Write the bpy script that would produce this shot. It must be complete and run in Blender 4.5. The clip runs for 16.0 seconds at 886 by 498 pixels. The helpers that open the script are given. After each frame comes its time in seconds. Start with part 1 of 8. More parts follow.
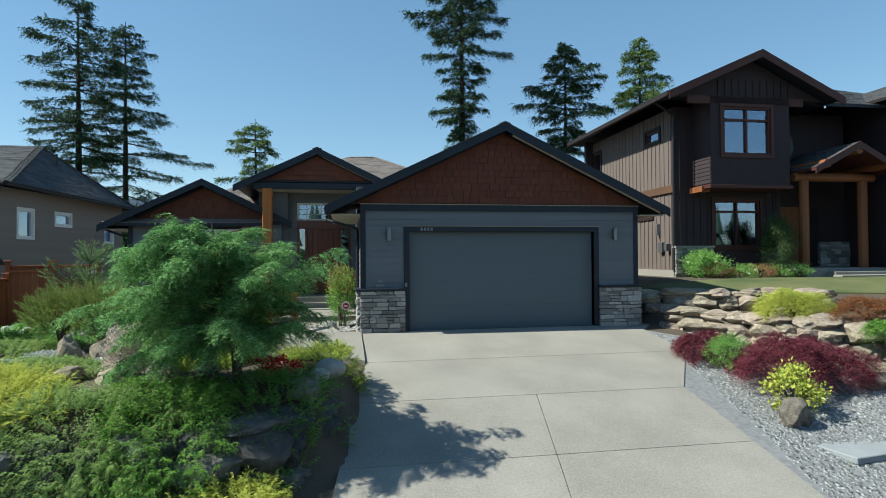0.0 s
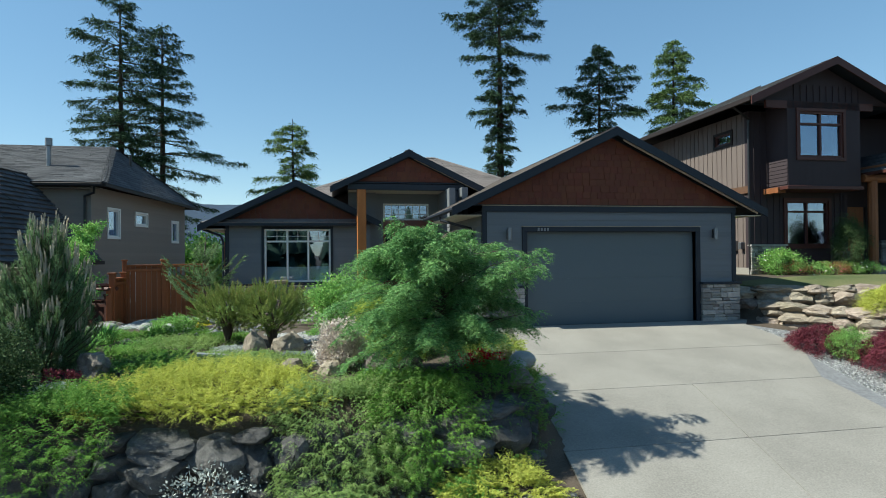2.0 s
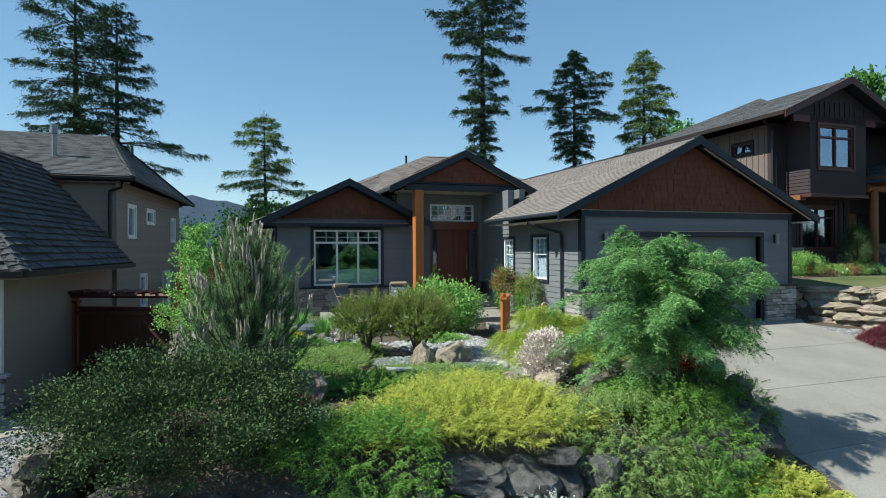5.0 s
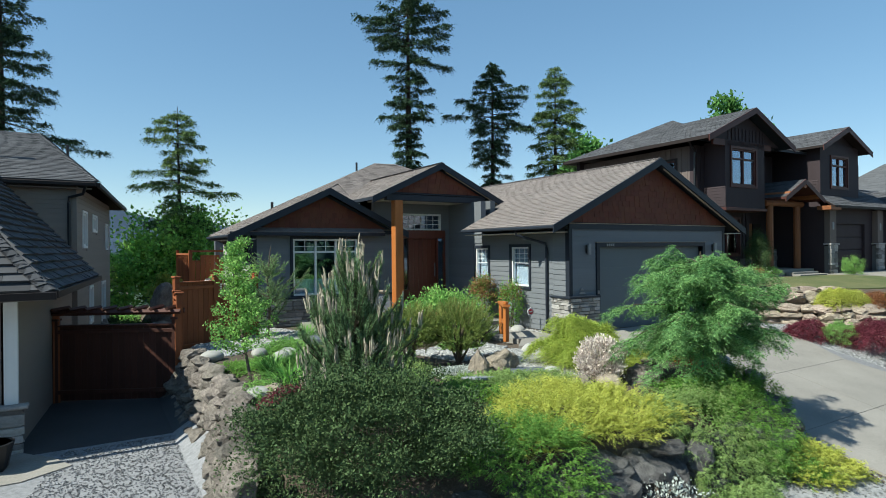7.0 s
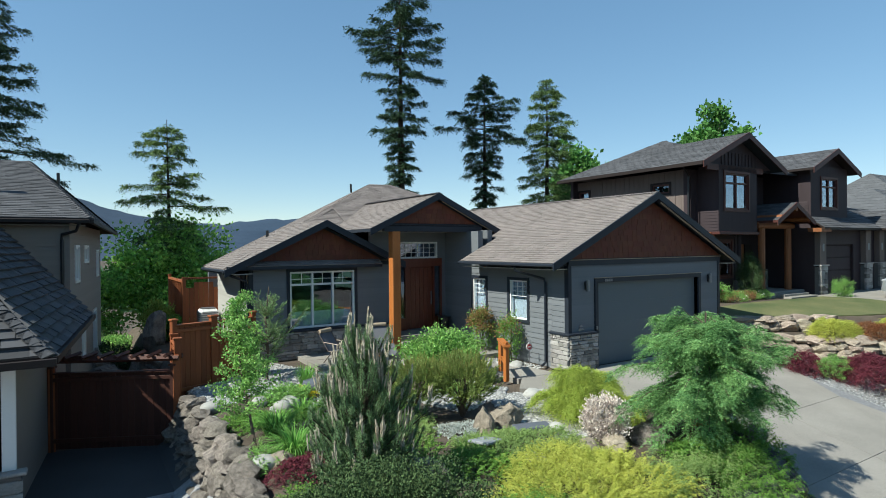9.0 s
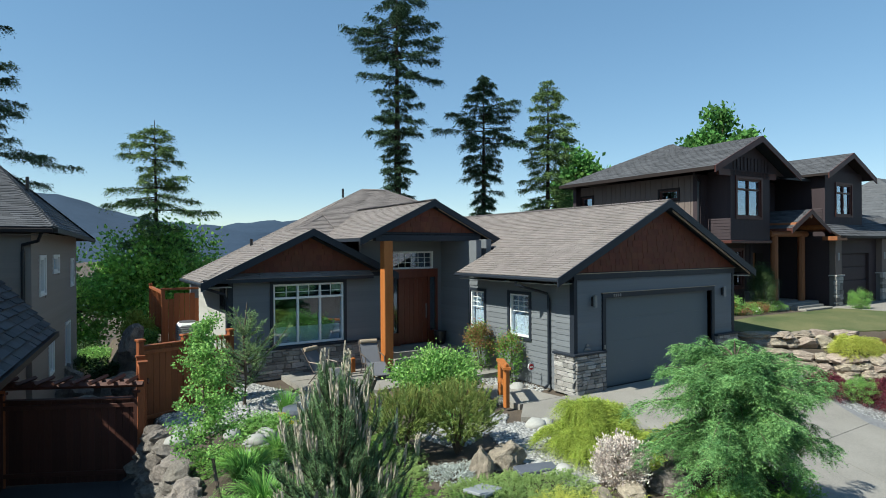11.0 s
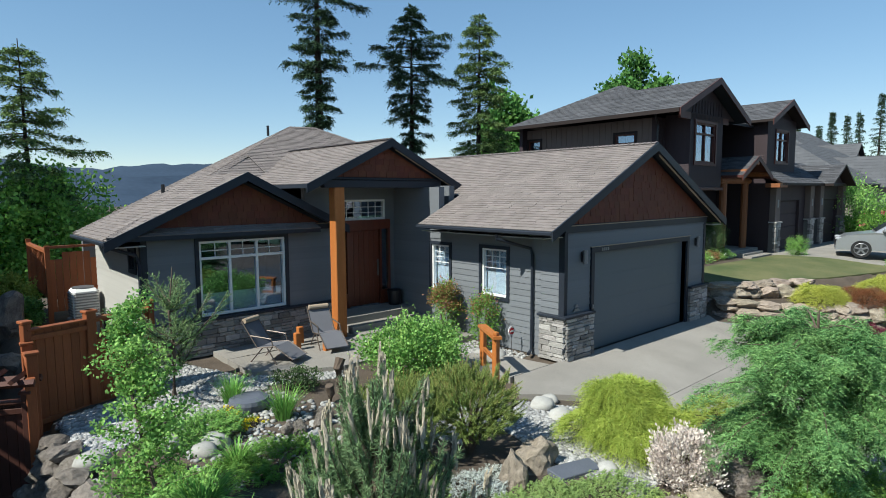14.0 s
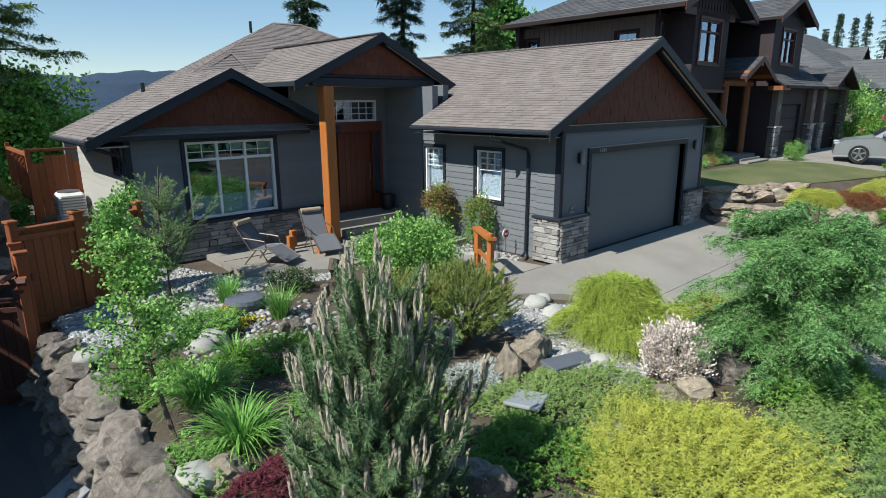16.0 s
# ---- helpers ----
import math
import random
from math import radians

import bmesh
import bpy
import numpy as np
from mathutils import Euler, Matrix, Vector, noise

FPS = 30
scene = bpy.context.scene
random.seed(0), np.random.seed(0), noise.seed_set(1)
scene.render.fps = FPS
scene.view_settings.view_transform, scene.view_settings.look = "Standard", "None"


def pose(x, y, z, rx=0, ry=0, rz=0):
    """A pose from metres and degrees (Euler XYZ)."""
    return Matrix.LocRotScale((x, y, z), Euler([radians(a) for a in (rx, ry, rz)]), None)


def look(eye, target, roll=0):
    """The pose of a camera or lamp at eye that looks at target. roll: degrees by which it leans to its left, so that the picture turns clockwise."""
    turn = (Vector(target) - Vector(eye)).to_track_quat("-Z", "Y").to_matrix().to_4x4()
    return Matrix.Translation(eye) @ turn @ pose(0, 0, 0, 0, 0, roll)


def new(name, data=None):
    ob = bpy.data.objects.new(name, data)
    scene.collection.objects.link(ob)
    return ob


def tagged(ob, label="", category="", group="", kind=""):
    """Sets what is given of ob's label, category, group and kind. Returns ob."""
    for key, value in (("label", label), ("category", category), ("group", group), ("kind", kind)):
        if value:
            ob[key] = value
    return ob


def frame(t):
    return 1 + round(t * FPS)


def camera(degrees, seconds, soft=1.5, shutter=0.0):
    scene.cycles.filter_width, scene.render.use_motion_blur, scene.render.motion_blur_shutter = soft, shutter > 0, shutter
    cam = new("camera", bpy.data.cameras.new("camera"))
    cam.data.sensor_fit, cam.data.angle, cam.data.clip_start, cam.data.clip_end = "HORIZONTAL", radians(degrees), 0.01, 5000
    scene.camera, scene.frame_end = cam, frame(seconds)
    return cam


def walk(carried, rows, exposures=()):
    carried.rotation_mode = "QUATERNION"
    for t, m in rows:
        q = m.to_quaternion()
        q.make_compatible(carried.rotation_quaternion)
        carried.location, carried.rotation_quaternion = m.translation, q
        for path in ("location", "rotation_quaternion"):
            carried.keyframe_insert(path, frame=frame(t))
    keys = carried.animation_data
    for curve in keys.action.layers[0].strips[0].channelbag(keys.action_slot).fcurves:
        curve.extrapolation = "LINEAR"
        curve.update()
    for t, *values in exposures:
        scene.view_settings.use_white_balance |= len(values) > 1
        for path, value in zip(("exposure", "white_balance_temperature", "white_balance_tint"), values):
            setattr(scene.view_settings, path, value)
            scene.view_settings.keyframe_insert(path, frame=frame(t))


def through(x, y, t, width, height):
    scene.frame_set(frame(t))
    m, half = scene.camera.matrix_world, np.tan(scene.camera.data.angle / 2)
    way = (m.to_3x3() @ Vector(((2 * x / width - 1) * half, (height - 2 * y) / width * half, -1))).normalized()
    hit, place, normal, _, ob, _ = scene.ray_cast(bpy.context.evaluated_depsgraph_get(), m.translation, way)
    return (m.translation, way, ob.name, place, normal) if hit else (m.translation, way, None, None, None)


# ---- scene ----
cam = camera(74.8, 16.0, soft=0.95)
PATH = [
    (0, (1.485, -0.666, 1.862), (1.831, 1.304, 1.888), -0.4),
    (0.5, (0.613, -0.804, 1.886), (0.969, 1.164, 1.906), -0.4),
    (1, (-0.235, -0.844, 1.873), (0.134, 1.122, 1.894), -0.4),
    (1.5, (-1.028, -0.827, 1.9), (-0.658, 1.139, 1.919), -0.5),
    (2, (-1.83, -0.754, 1.918), (-1.453, 1.21, 1.936), -0.5),
    (2.5, (-2.463, -0.605, 1.966), (-2.079, 1.358, 1.98), -0.5),
    (3, (-3.078, -0.416, 1.974), (-2.687, 1.546, 1.985), -0.5),
    (3.5, (-3.805, -0.175, 1.956), (-3.369, 1.776, 1.971), -0.5),
    (4, (-4.627, 0.159, 2.022), (-4.168, 2.106, 2.033), -0.6),
    (4.2, (-4.975, 0.296, 2.049), (-4.496, 2.238, 2.058), -0.5),
    (6.3, (-8.574, 1.239, 2.288), (-7.578, 2.974, 2.289), -0.5),
    (6.5, (-8.893, 1.315, 2.31), (-7.879, 3.038, 2.311), -0.5),
    (7, (-9.577, 1.501, 2.47), (-8.535, 3.208, 2.469), -0.5),
    (7.5, (-9.998, 1.556, 2.729), (-8.95, 3.26, 2.729), -0.6),
    (8, (-10.088, 1.598, 3.051), (-9.029, 3.295, 3.048), -0.5),
    (8.5, (-9.985, 1.626, 3.362), (-8.921, 3.32, 3.355), -0.6),
    (9, (-9.814, 1.719, 3.591), (-8.736, 3.404, 3.581), -0.5),
    (9.2, (-9.734, 1.789, 3.633), (-8.649, 3.469, 3.625), -0.5),
    (11.3, (-8.924, 3.03, 3.901), (-7.843, 4.713, 3.898), -0.3),
    (11.5, (-8.865, 3.242, 3.93), (-7.77, 4.916, 3.925), -0.3),
    (12, (-8.788, 3.872, 3.97), (-7.533, 5.429, 3.964), -0.4),
    (12.5, (-8.792, 4.525, 4.016), (-7.475, 6.03, 4.008), -0.3),
    (13, (-8.798, 5.137, 4.022), (-7.468, 6.63, 4.014), -0.4),
    (13.5, (-8.856, 5.578, 4.016), (-7.518, 7.064, 3.957), -0.4),
    (14, (-8.901, 5.678, 3.928), (-7.568, 7.156, 3.736), -0.3),
    (14.5, (-8.877, 5.698, 3.829), (-7.546, 7.174, 3.608), -0.3),
    (15, (-8.844, 5.722, 3.78), (-7.511, 7.189, 3.51), -0.3),
    (15.5, (-8.807, 5.759, 3.712), (-7.483, 7.208, 3.328), -0.3),
    (16, (-8.834, 5.814, 3.685), (-7.518, 7.237, 3.193), -0.3),
]
walk(cam, [(t, look(eye, target, roll)) for t, eye, target, roll in PATH], exposures=[(0.0, 0.86, 6250, -2), (6.0, 0.82, 6200, -1), (9.0, 0.78, 6200, 0), (13.0, 0.76, 6170, 2), (16.0, 0.66, 6170, 5)])
# ---- light ----
SUN_TO = Vector((-1.0, 0.05, 1.06)).normalized()
world = bpy.data.worlds.new("sky")
scene.world = world
world.use_nodes = True
wn = world.node_tree
sky = wn.nodes.new("ShaderNodeTexSky")
sky.sky_type = "NISHITA"
sky.sun_disc = False
sky.sun_elevation = math.asin(SUN_TO.z)
sky.sun_rotation = math.atan2(SUN_TO.x, SUN_TO.y)
sky.altitude = 1500.0
sky.air_density, sky.dust_density, sky.ozone_density = 1.0, 0.0, 1.6
soft_sky, tone = wn.nodes.new("ShaderNodeGamma"), wn.nodes.new("ShaderNodeHueSaturation")
level = wn.nodes.new("ShaderNodeVectorMath")
level.operation = "SCALE"
level.inputs["Scale"].default_value = 0.09
soft_sky.inputs["Gamma"].default_value = 0.58
tone.inputs["Saturation"].default_value = 1.42
wn.links.new(sky.outputs[0], level.inputs[0])
wn.links.new(level.outputs[0], soft_sky.inputs["Color"])
wn.links.new(soft_sky.outputs[0], tone.inputs["Color"])
wn.links.new(tone.outputs[0], wn.nodes["Background"].inputs[0])
wn.nodes["Background"].inputs[1].default_value = 0.67
sun_data = bpy.data.lights.new("sun", "SUN")
sun_data.energy, sun_data.angle, sun_data.color = 4.6, radians(0.53), (1.0, 0.94, 0.85)
sun = new("sun", sun_data)
sun.matrix_world = look((0, 0, 60), Vector((0, 0, 60)) - SUN_TO)


# ---- materials ----
def material(name, base, rough=0.8, dark=None, scale=6.0, fine=60.0, bump=0.2, bump_size=0.01, metal=0.0, vary=0.0,
             spread=0.5, spec=0.3, stretch=(1, 1, 1), hue=0.0, stain=0.25):
    """A surface with large stains, fine grain, a bump and an offset for each piece."""
    m = bpy.data.materials.new(name)
    m.use_nodes = True
    nt = m.node_tree
    N, L = nt.nodes, nt.links
    b = N["Principled BSDF"]
    tc = N.new("ShaderNodeTexCoord")
    mp = N.new("ShaderNodeMapping")
    mp.inputs["Scale"].default_value = stretch
    L.new(tc.outputs["Object"], mp.inputs[0])
    big, small = N.new("ShaderNodeTexNoise"), N.new("ShaderNodeTexNoise")
    big.inputs["Scale"].default_value, small.inputs["Scale"].default_value = scale * 0.2, fine
    big.inputs["Detail"].default_value = small.inputs["Detail"].default_value = 5
    L.new(mp.outputs[0], big.inputs[0])
    L.new(mp.outputs[0], small.inputs[0])
    dark = dark or tuple(c * 0.62 for c in base)
    mix = N.new("ShaderNodeMix")
    mix.data_type = "RGBA"
    ramp = N.new("ShaderNodeMapRange")
    ramp.inputs[1].default_value, ramp.inputs[2].default_value = 0.5 - spread * 0.5, 0.5 + spread * 0.5
    add = N.new("ShaderNodeMath")
    add.operation = "MULTIPLY_ADD"
    add.inputs[1].default_value = stain * 2
    L.new(big.outputs[0], add.inputs[0])
    sub = N.new("ShaderNodeMath")
    sub.operation = "MULTIPLY_ADD"
    sub.inputs[1].default_value, sub.inputs[2].default_value = 1.0 - stain * 2, 0.0
    L.new(small.outputs[0], sub.inputs[0])
    L.new(sub.outputs[0], add.inputs[2])
    L.new(add.outputs[0], ramp.inputs[0])
    L.new(ramp.outputs[0], mix.inputs[0])
    mix.inputs[6].default_value, mix.inputs[7].default_value = (*dark, 1), (*base, 1)
    out = mix.outputs[2]
    if vary:
        info, geo = N.new("ShaderNodeObjectInfo"), N.new("ShaderNodeNewGeometry")
        s = N.new("ShaderNodeMath")
        s.operation = "ADD"
        L.new(info.outputs["Random"], s.inputs[0])
        L.new(geo.outputs["Random Per Island"], s.inputs[1])
        fr = N.new("ShaderNodeMath")
        fr.operation = "FRACT"
        L.new(s.outputs[0], fr.inputs[0])
        rng = N.new("ShaderNodeMapRange")
        rng.inputs[3].default_value, rng.inputs[4].default_value = 1.0 - vary, 1.0 + vary
        L.new(fr.outputs[0], rng.inputs[0])
        hsv = N.new("ShaderNodeHueSaturation")
        L.new(rng.outputs[0], hsv.inputs["Value"])
        if hue:
            hr = N.new("ShaderNodeMapRange")
            hr.inputs[3].default_value, hr.inputs[4].default_value = 0.5 - hue, 0.5 + hue
            m7 = N.new("ShaderNodeMath")
            m7.operation = "MULTIPLY"
            m7.inputs[1].default_value = 7.31
            f7 = N.new("ShaderNodeMath")
            f7.operation = "FRACT"
            L.new(fr.outputs[0], m7.inputs[0])
            L.new(m7.outputs[0], f7.inputs[0])
            L.new(f7.outputs[0], hr.inputs[0])
            L.new(hr.outputs[0], hsv.inputs["Hue"])
        L.new(out, hsv.inputs["Color"])
        out = hsv.outputs[0]
    L.new(out, b.inputs["Base Color"])
    b.inputs["Roughness"].default_value, b.inputs["Metallic"].default_value = rough, metal
    b.inputs["Specular IOR Level"].default_value = spec
    if bump:
        bp = N.new("ShaderNodeBump")
        bp.inputs["Strength"].default_value, bp.inputs["Distance"].default_value = bump, bump_size
        L.new(add.outputs[0], bp.inputs["Height"])
        L.new(bp.outputs[0], b.inputs["Normal"])
    return m


def leaf_material(name, light, dark, through=0.35, rough=0.7, value=0.3, hue=0.015):
    m = bpy.data.materials.new(name)
    m.use_nodes = True
    nt = m.node_tree
    N, L = nt.nodes, nt.links
    b = N["Principled BSDF"]
    geo = N.new("ShaderNodeNewGeometry")
    tc, big = N.new("ShaderNodeTexCoord"), N.new("ShaderNodeTexNoise")
    big.inputs["Scale"].default_value = 2.2
    L.new(tc.outputs["Object"], big.inputs[0])
    s = N.new("ShaderNodeMath")
    s.operation = "MULTIPLY_ADD"
    s.inputs[1].default_value, s.inputs[2].default_value = 1.8 * value, -0.9 * value
    L.new(geo.outputs["Random Per Island"], s.inputs[0])
    a = N.new("ShaderNodeMath")
    L.new(s.outputs[0], a.inputs[0])
    L.new(big.outputs[0], a.inputs[1])
    mix = N.new("ShaderNodeMix")
    mix.data_type = "RGBA"
    L.new(a.outputs[0], mix.inputs[0])
    mix.inputs[6].default_value, mix.inputs[7].default_value = (*dark, 1), (*light, 1)
    hsv = N.new("ShaderNodeHueSaturation")
    rv, rh = N.new("ShaderNodeMapRange"), N.new("ShaderNodeMapRange")
    rv.inputs[3].default_value, rv.inputs[4].default_value = 1 - value, 1 + value
    rh.inputs[3].default_value, rh.inputs[4].default_value = 0.5 - hue, 0.5 + hue
    w = N.new("ShaderNodeTexWhiteNoise")
    w.noise_dimensions = "1D"
    L.new(geo.outputs["Random Per Island"], w.inputs["W"])
    L.new(geo.outputs["Random Per Island"], rv.inputs[0])
    L.new(w.outputs[0], rh.inputs[0])
    L.new(rv.outputs[0], hsv.inputs["Value"])
    L.new(rh.outputs[0], hsv.inputs["Hue"])
    L.new(mix.outputs[2], hsv.inputs["Color"])
    L.new(hsv.outputs[0], b.inputs["Base Color"])
    b.inputs["Roughness"].default_value = rough
    b.inputs["Specular IOR Level"].default_value = 0.12
    tr, ms = N.new("ShaderNodeBsdfTranslucent"), N.new("ShaderNodeMixShader")
    L.new(hsv.outputs[0], tr.inputs[0])
    ms.inputs[0].default_value = through
    L.new(b.outputs[0], ms.inputs[1])
    L.new(tr.outputs[0], ms.inputs[2])
    L.new(ms.outputs[0], N["Material Output"].inputs[0])
    return m


def glass_material(name, tint, rough=0.02):
    m = bpy.data.materials.new(name)
    m.use_nodes = True
    nt = m.node_tree
    N, L = nt.nodes, nt.links
    N.remove(N["Principled BSDF"])
    gl, tr, fr, ms = (N.new("ShaderNodeBsdfGlossy"), N.new("ShaderNodeBsdfTransparent"), N.new("ShaderNodeLayerWeight"),
                      N.new("ShaderNodeMixShader"))
    gl.inputs["Roughness"].default_value = rough
    tr.inputs[0].default_value = (*tint, 1)
    pw, ma = N.new("ShaderNodeMath"), N.new("ShaderNodeMath")
    pw.operation, ma.operation = "POWER", "MULTIPLY_ADD"
    pw.inputs[1].default_value, ma.inputs[1].default_value, ma.inputs[2].default_value = 4.0, 0.7, 0.24
    gl.inputs["Color"].default_value = (0.72, 0.82, 1.0, 1)
    L.new(fr.outputs["Facing"], pw.inputs[0])
    L.new(pw.outputs[0], ma.inputs[0])
    L.new(ma.outputs[0], ms.inputs[0])
    L.new(tr.outputs[0], ms.inputs[1])
    L.new(gl.outputs[0], ms.inputs[2])
    L.new(ms.outputs[0], N["Material Output"].inputs[0])
    return m


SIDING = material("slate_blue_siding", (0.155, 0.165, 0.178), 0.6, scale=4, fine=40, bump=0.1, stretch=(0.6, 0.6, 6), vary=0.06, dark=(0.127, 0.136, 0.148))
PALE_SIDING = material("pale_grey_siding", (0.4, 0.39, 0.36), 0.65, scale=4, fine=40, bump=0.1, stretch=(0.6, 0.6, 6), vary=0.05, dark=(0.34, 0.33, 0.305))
TRIM = material("navy_trim", (0.022, 0.028, 0.04), 0.5, scale=4, fine=50, bump=0.05)
CEDAR = material("red_cedar_shingle", (0.15, 0.044, 0.021), 0.65, dark=(0.088, 0.026, 0.013), scale=8, fine=30, stretch=(2, 2, 0.5), vary=0.12, hue=0.006)
CEDAR_POST = material("cedar_post", (0.46, 0.17, 0.045), 0.5, dark=(0.28, 0.085, 0.02), scale=8, fine=24, stretch=(5, 5, 0.4), bump=0.3)
DOOR_WOOD = material("mahogany_door", (0.16, 0.04, 0.018), 0.35, dark=(0.09, 0.02, 0.01), scale=8, fine=24, stretch=(5, 5, 0.4), bump=0.12, spec=0.5)
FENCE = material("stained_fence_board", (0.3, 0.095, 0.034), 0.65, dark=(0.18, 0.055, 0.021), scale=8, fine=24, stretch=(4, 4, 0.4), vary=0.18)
# Fence wood again, darkened in colour for the gate's deep shade.
SHADED_GATE_WOOD = material("shade_darkened_gate_board", (0.085, 0.032, 0.022), 0.65, dark=(0.05, 0.018, 0.012), scale=8, fine=24, stretch=(4, 4, 0.4), vary=0.18)
SHINGLE = material("grey_brown_shingle", (0.232, 0.2, 0.186), 0.9, dark=(0.135, 0.116, 0.108), scale=10, fine=160, bump=0.5, bump_size=0.006, vary=0.1, hue=0.008)
SHINGLE_DARK = material("charcoal_shingle", (0.088, 0.088, 0.094), 0.9, dark=(0.05, 0.05, 0.055), scale=10, fine=160, bump=0.5, bump_size=0.006, vary=0.25)
SHINGLE_GREY = material("grey_shingle", (0.105, 0.107, 0.115), 0.9, dark=(0.07, 0.072, 0.077), scale=10, fine=160, bump=0.5, bump_size=0.006, vary=0.1)
STONE = material("grey_ledge_stone", (0.38, 0.36, 0.335), 0.85, dark=(0.15, 0.142, 0.135), scale=20, fine=40, bump=0.8, bump_size=0.012, vary=0.5, hue=0.02)
MORTAR = material("grey_mortar", (0.16, 0.155, 0.15), 0.95, fine=120)
BOULDER = material("brown_grey_boulder", (0.3, 0.262, 0.225), 0.92, dark=(0.085, 0.073, 0.063), scale=16, fine=30, bump=1.0, bump_size=0.05, vary=0.35, hue=0.012, spread=0.3)
# Front wall stones: the shade on their street side is put into the colour.
SHADED_BOULDER = material("shaded_grey_boulder", (0.15, 0.145, 0.14), 0.92, dark=(0.045, 0.043, 0.042), scale=16, fine=30, bump=1.0, bump_size=0.05, vary=0.35, hue=0.015, spread=0.3)
TAN_BOULDER = material("tan_sandstone_boulder", (0.42, 0.35, 0.28), 0.92, dark=(0.16, 0.128, 0.1), scale=16, fine=30, bump=1.0, bump_size=0.04, vary=0.25, hue=0.02, spread=0.32)
WHITE_ROCK = material("white_river_boulder", (0.44, 0.43, 0.4), 0.8, dark=(0.25, 0.243, 0.225), scale=9, fine=36, bump=0.5, bump_size=0.015, vary=0.12)
PEBBLE = material("pale_river_pebble", (0.36, 0.355, 0.34), 0.8, dark=(0.2, 0.197, 0.19), scale=30, fine=60, bump=0.3, vary=0.45, hue=0.02)
GRAVEL = material("grey_gravel", (0.46, 0.46, 0.45), 0.9, dark=(0.21, 0.21, 0.215), scale=60, fine=120, bump=1.0, bump_size=0.02, vary=0.4, spread=0.36)
DRIVE_GRAVEL = material("fine_grey_gravel", (0.29, 0.29, 0.3), 0.9, dark=(0.14, 0.14, 0.147), scale=60, fine=120, bump=1.0, bump_size=0.02, vary=0.35, spread=0.36)
CONCRETE = material("broom_finished_concrete", (0.302, 0.281, 0.25), 0.9, dark=(0.183, 0.169, 0.15), scale=4, fine=42, bump=0.35, bump_size=0.004, vary=0.05, stain=0.22, spread=0.34)
SOIL = material("bark_mulch_soil", (0.135, 0.105, 0.08), 0.95, dark=(0.035, 0.027, 0.02), scale=8, fine=45, bump=1.0, bump_size=0.03)
LAWN = material("short_lawn", (0.15, 0.145, 0.065), 0.95, dark=(0.06, 0.085, 0.03), scale=4, fine=90, bump=1.0, bump_size=0.03, spread=0.3, stain=0.3)
ASPHALT = material("asphalt", (0.07, 0.07, 0.072), 0.9, scale=4, fine=150, bump=0.5)
WHITE = material("white_vinyl", (0.66, 0.66, 0.65), 0.4, dark=(0.7, 0.7, 0.68), fine=20, bump=0.0)
BLIND = material("white_blind", (0.8, 0.82, 0.85), 0.7, dark=(0.72, 0.74, 0.77), fine=20, bump=0.0)
# Room walls are near black so the indoor dimness sits in the colour.
ROOM = material("shade_dark_room_plaster", (0.07, 0.065, 0.06), 0.9, fine=20, bump=0.0)
BLACK = material("black_metal", (0.015, 0.015, 0.017), 0.4, fine=40, bump=0.05, spec=0.5)
STEEL = material("brushed_steel", (0.3, 0.3, 0.31), 0.45, fine=60, bump=0.05, metal=0.8)
GREY_PAINT = material("grey_blue_door_paint", (0.105, 0.128, 0.143), 0.5, dark=(0.092, 0.113, 0.127), scale=2, fine=60, bump=0.08)
BEIGE = material("beige_lap_siding", (0.24, 0.205, 0.178), 0.75, dark=(0.21, 0.178, 0.153), fine=40, bump=0.1, stretch=(0.6, 0.6, 6), vary=0.05)
BROWN_TRIM = material("dark_brown_trim", (0.022, 0.014, 0.012), 0.6, fine=40, bump=0.1)
BROWN = material("dark_brown_board", (0.042, 0.029, 0.033), 0.7, dark=(0.03, 0.021, 0.024), fine=40, bump=0.1, vary=0.08, stretch=(4, 4, 0.5))
TAUPE = material("taupe_board_and_batten", (0.15, 0.118, 0.105), 0.75, dark=(0.12, 0.094, 0.084), fine=40, bump=0.1, stretch=(4, 4, 0.5), vary=0.06)
RED_TRIM = material("oxblood_trim", (0.085, 0.03, 0.024), 0.5, fine=40, bump=0.1)
TIMBER = material("brown_porch_timber", (0.26, 0.1, 0.04), 0.55, dark=(0.15, 0.055, 0.022), scale=8, fine=24, stretch=(4, 4, 0.5), bump=0.3)
BAND = material("brown_band_board", (0.12, 0.062, 0.035), 0.65, fine=30, bump=0.1)
SOFFIT = material("cream_soffit", (0.5, 0.46, 0.38), 0.8, fine=30, bump=0.05)
FASCIA_TAN = material("tan_rake_board", (0.42, 0.33, 0.24), 0.7, fine=30, bump=0.05)
GLASS = glass_material("window_glass", (0.75, 0.82, 0.85))
BARK = material("grey_brown_bark", (0.16, 0.12, 0.09), 0.95, dark=(0.06, 0.045, 0.035), scale=30, fine=40, bump=1.0, bump_size=0.02, stretch=(3, 3, 0.7))
FIR_BARK = material("dark_fir_bark", (0.06, 0.045, 0.035), 0.95, dark=(0.025, 0.02, 0.016), scale=10, fine=20, bump=1.0, bump_size=0.03, stretch=(2, 2, 0.5))
ORG = {}


# ---- shaping ----
def mesh_of(bm, name):
    me = bpy.data.meshes.new(name)
    bm.normal_update()
    bm.to_mesh(me)
    bm.free()
    return me


def thing(name, at, label, category, group="", kind=""):
    ob = new(name)
    ob.location = at
    ORG[ob.name] = Vector(at)
    return tagged(ob, label, category, group, kind)


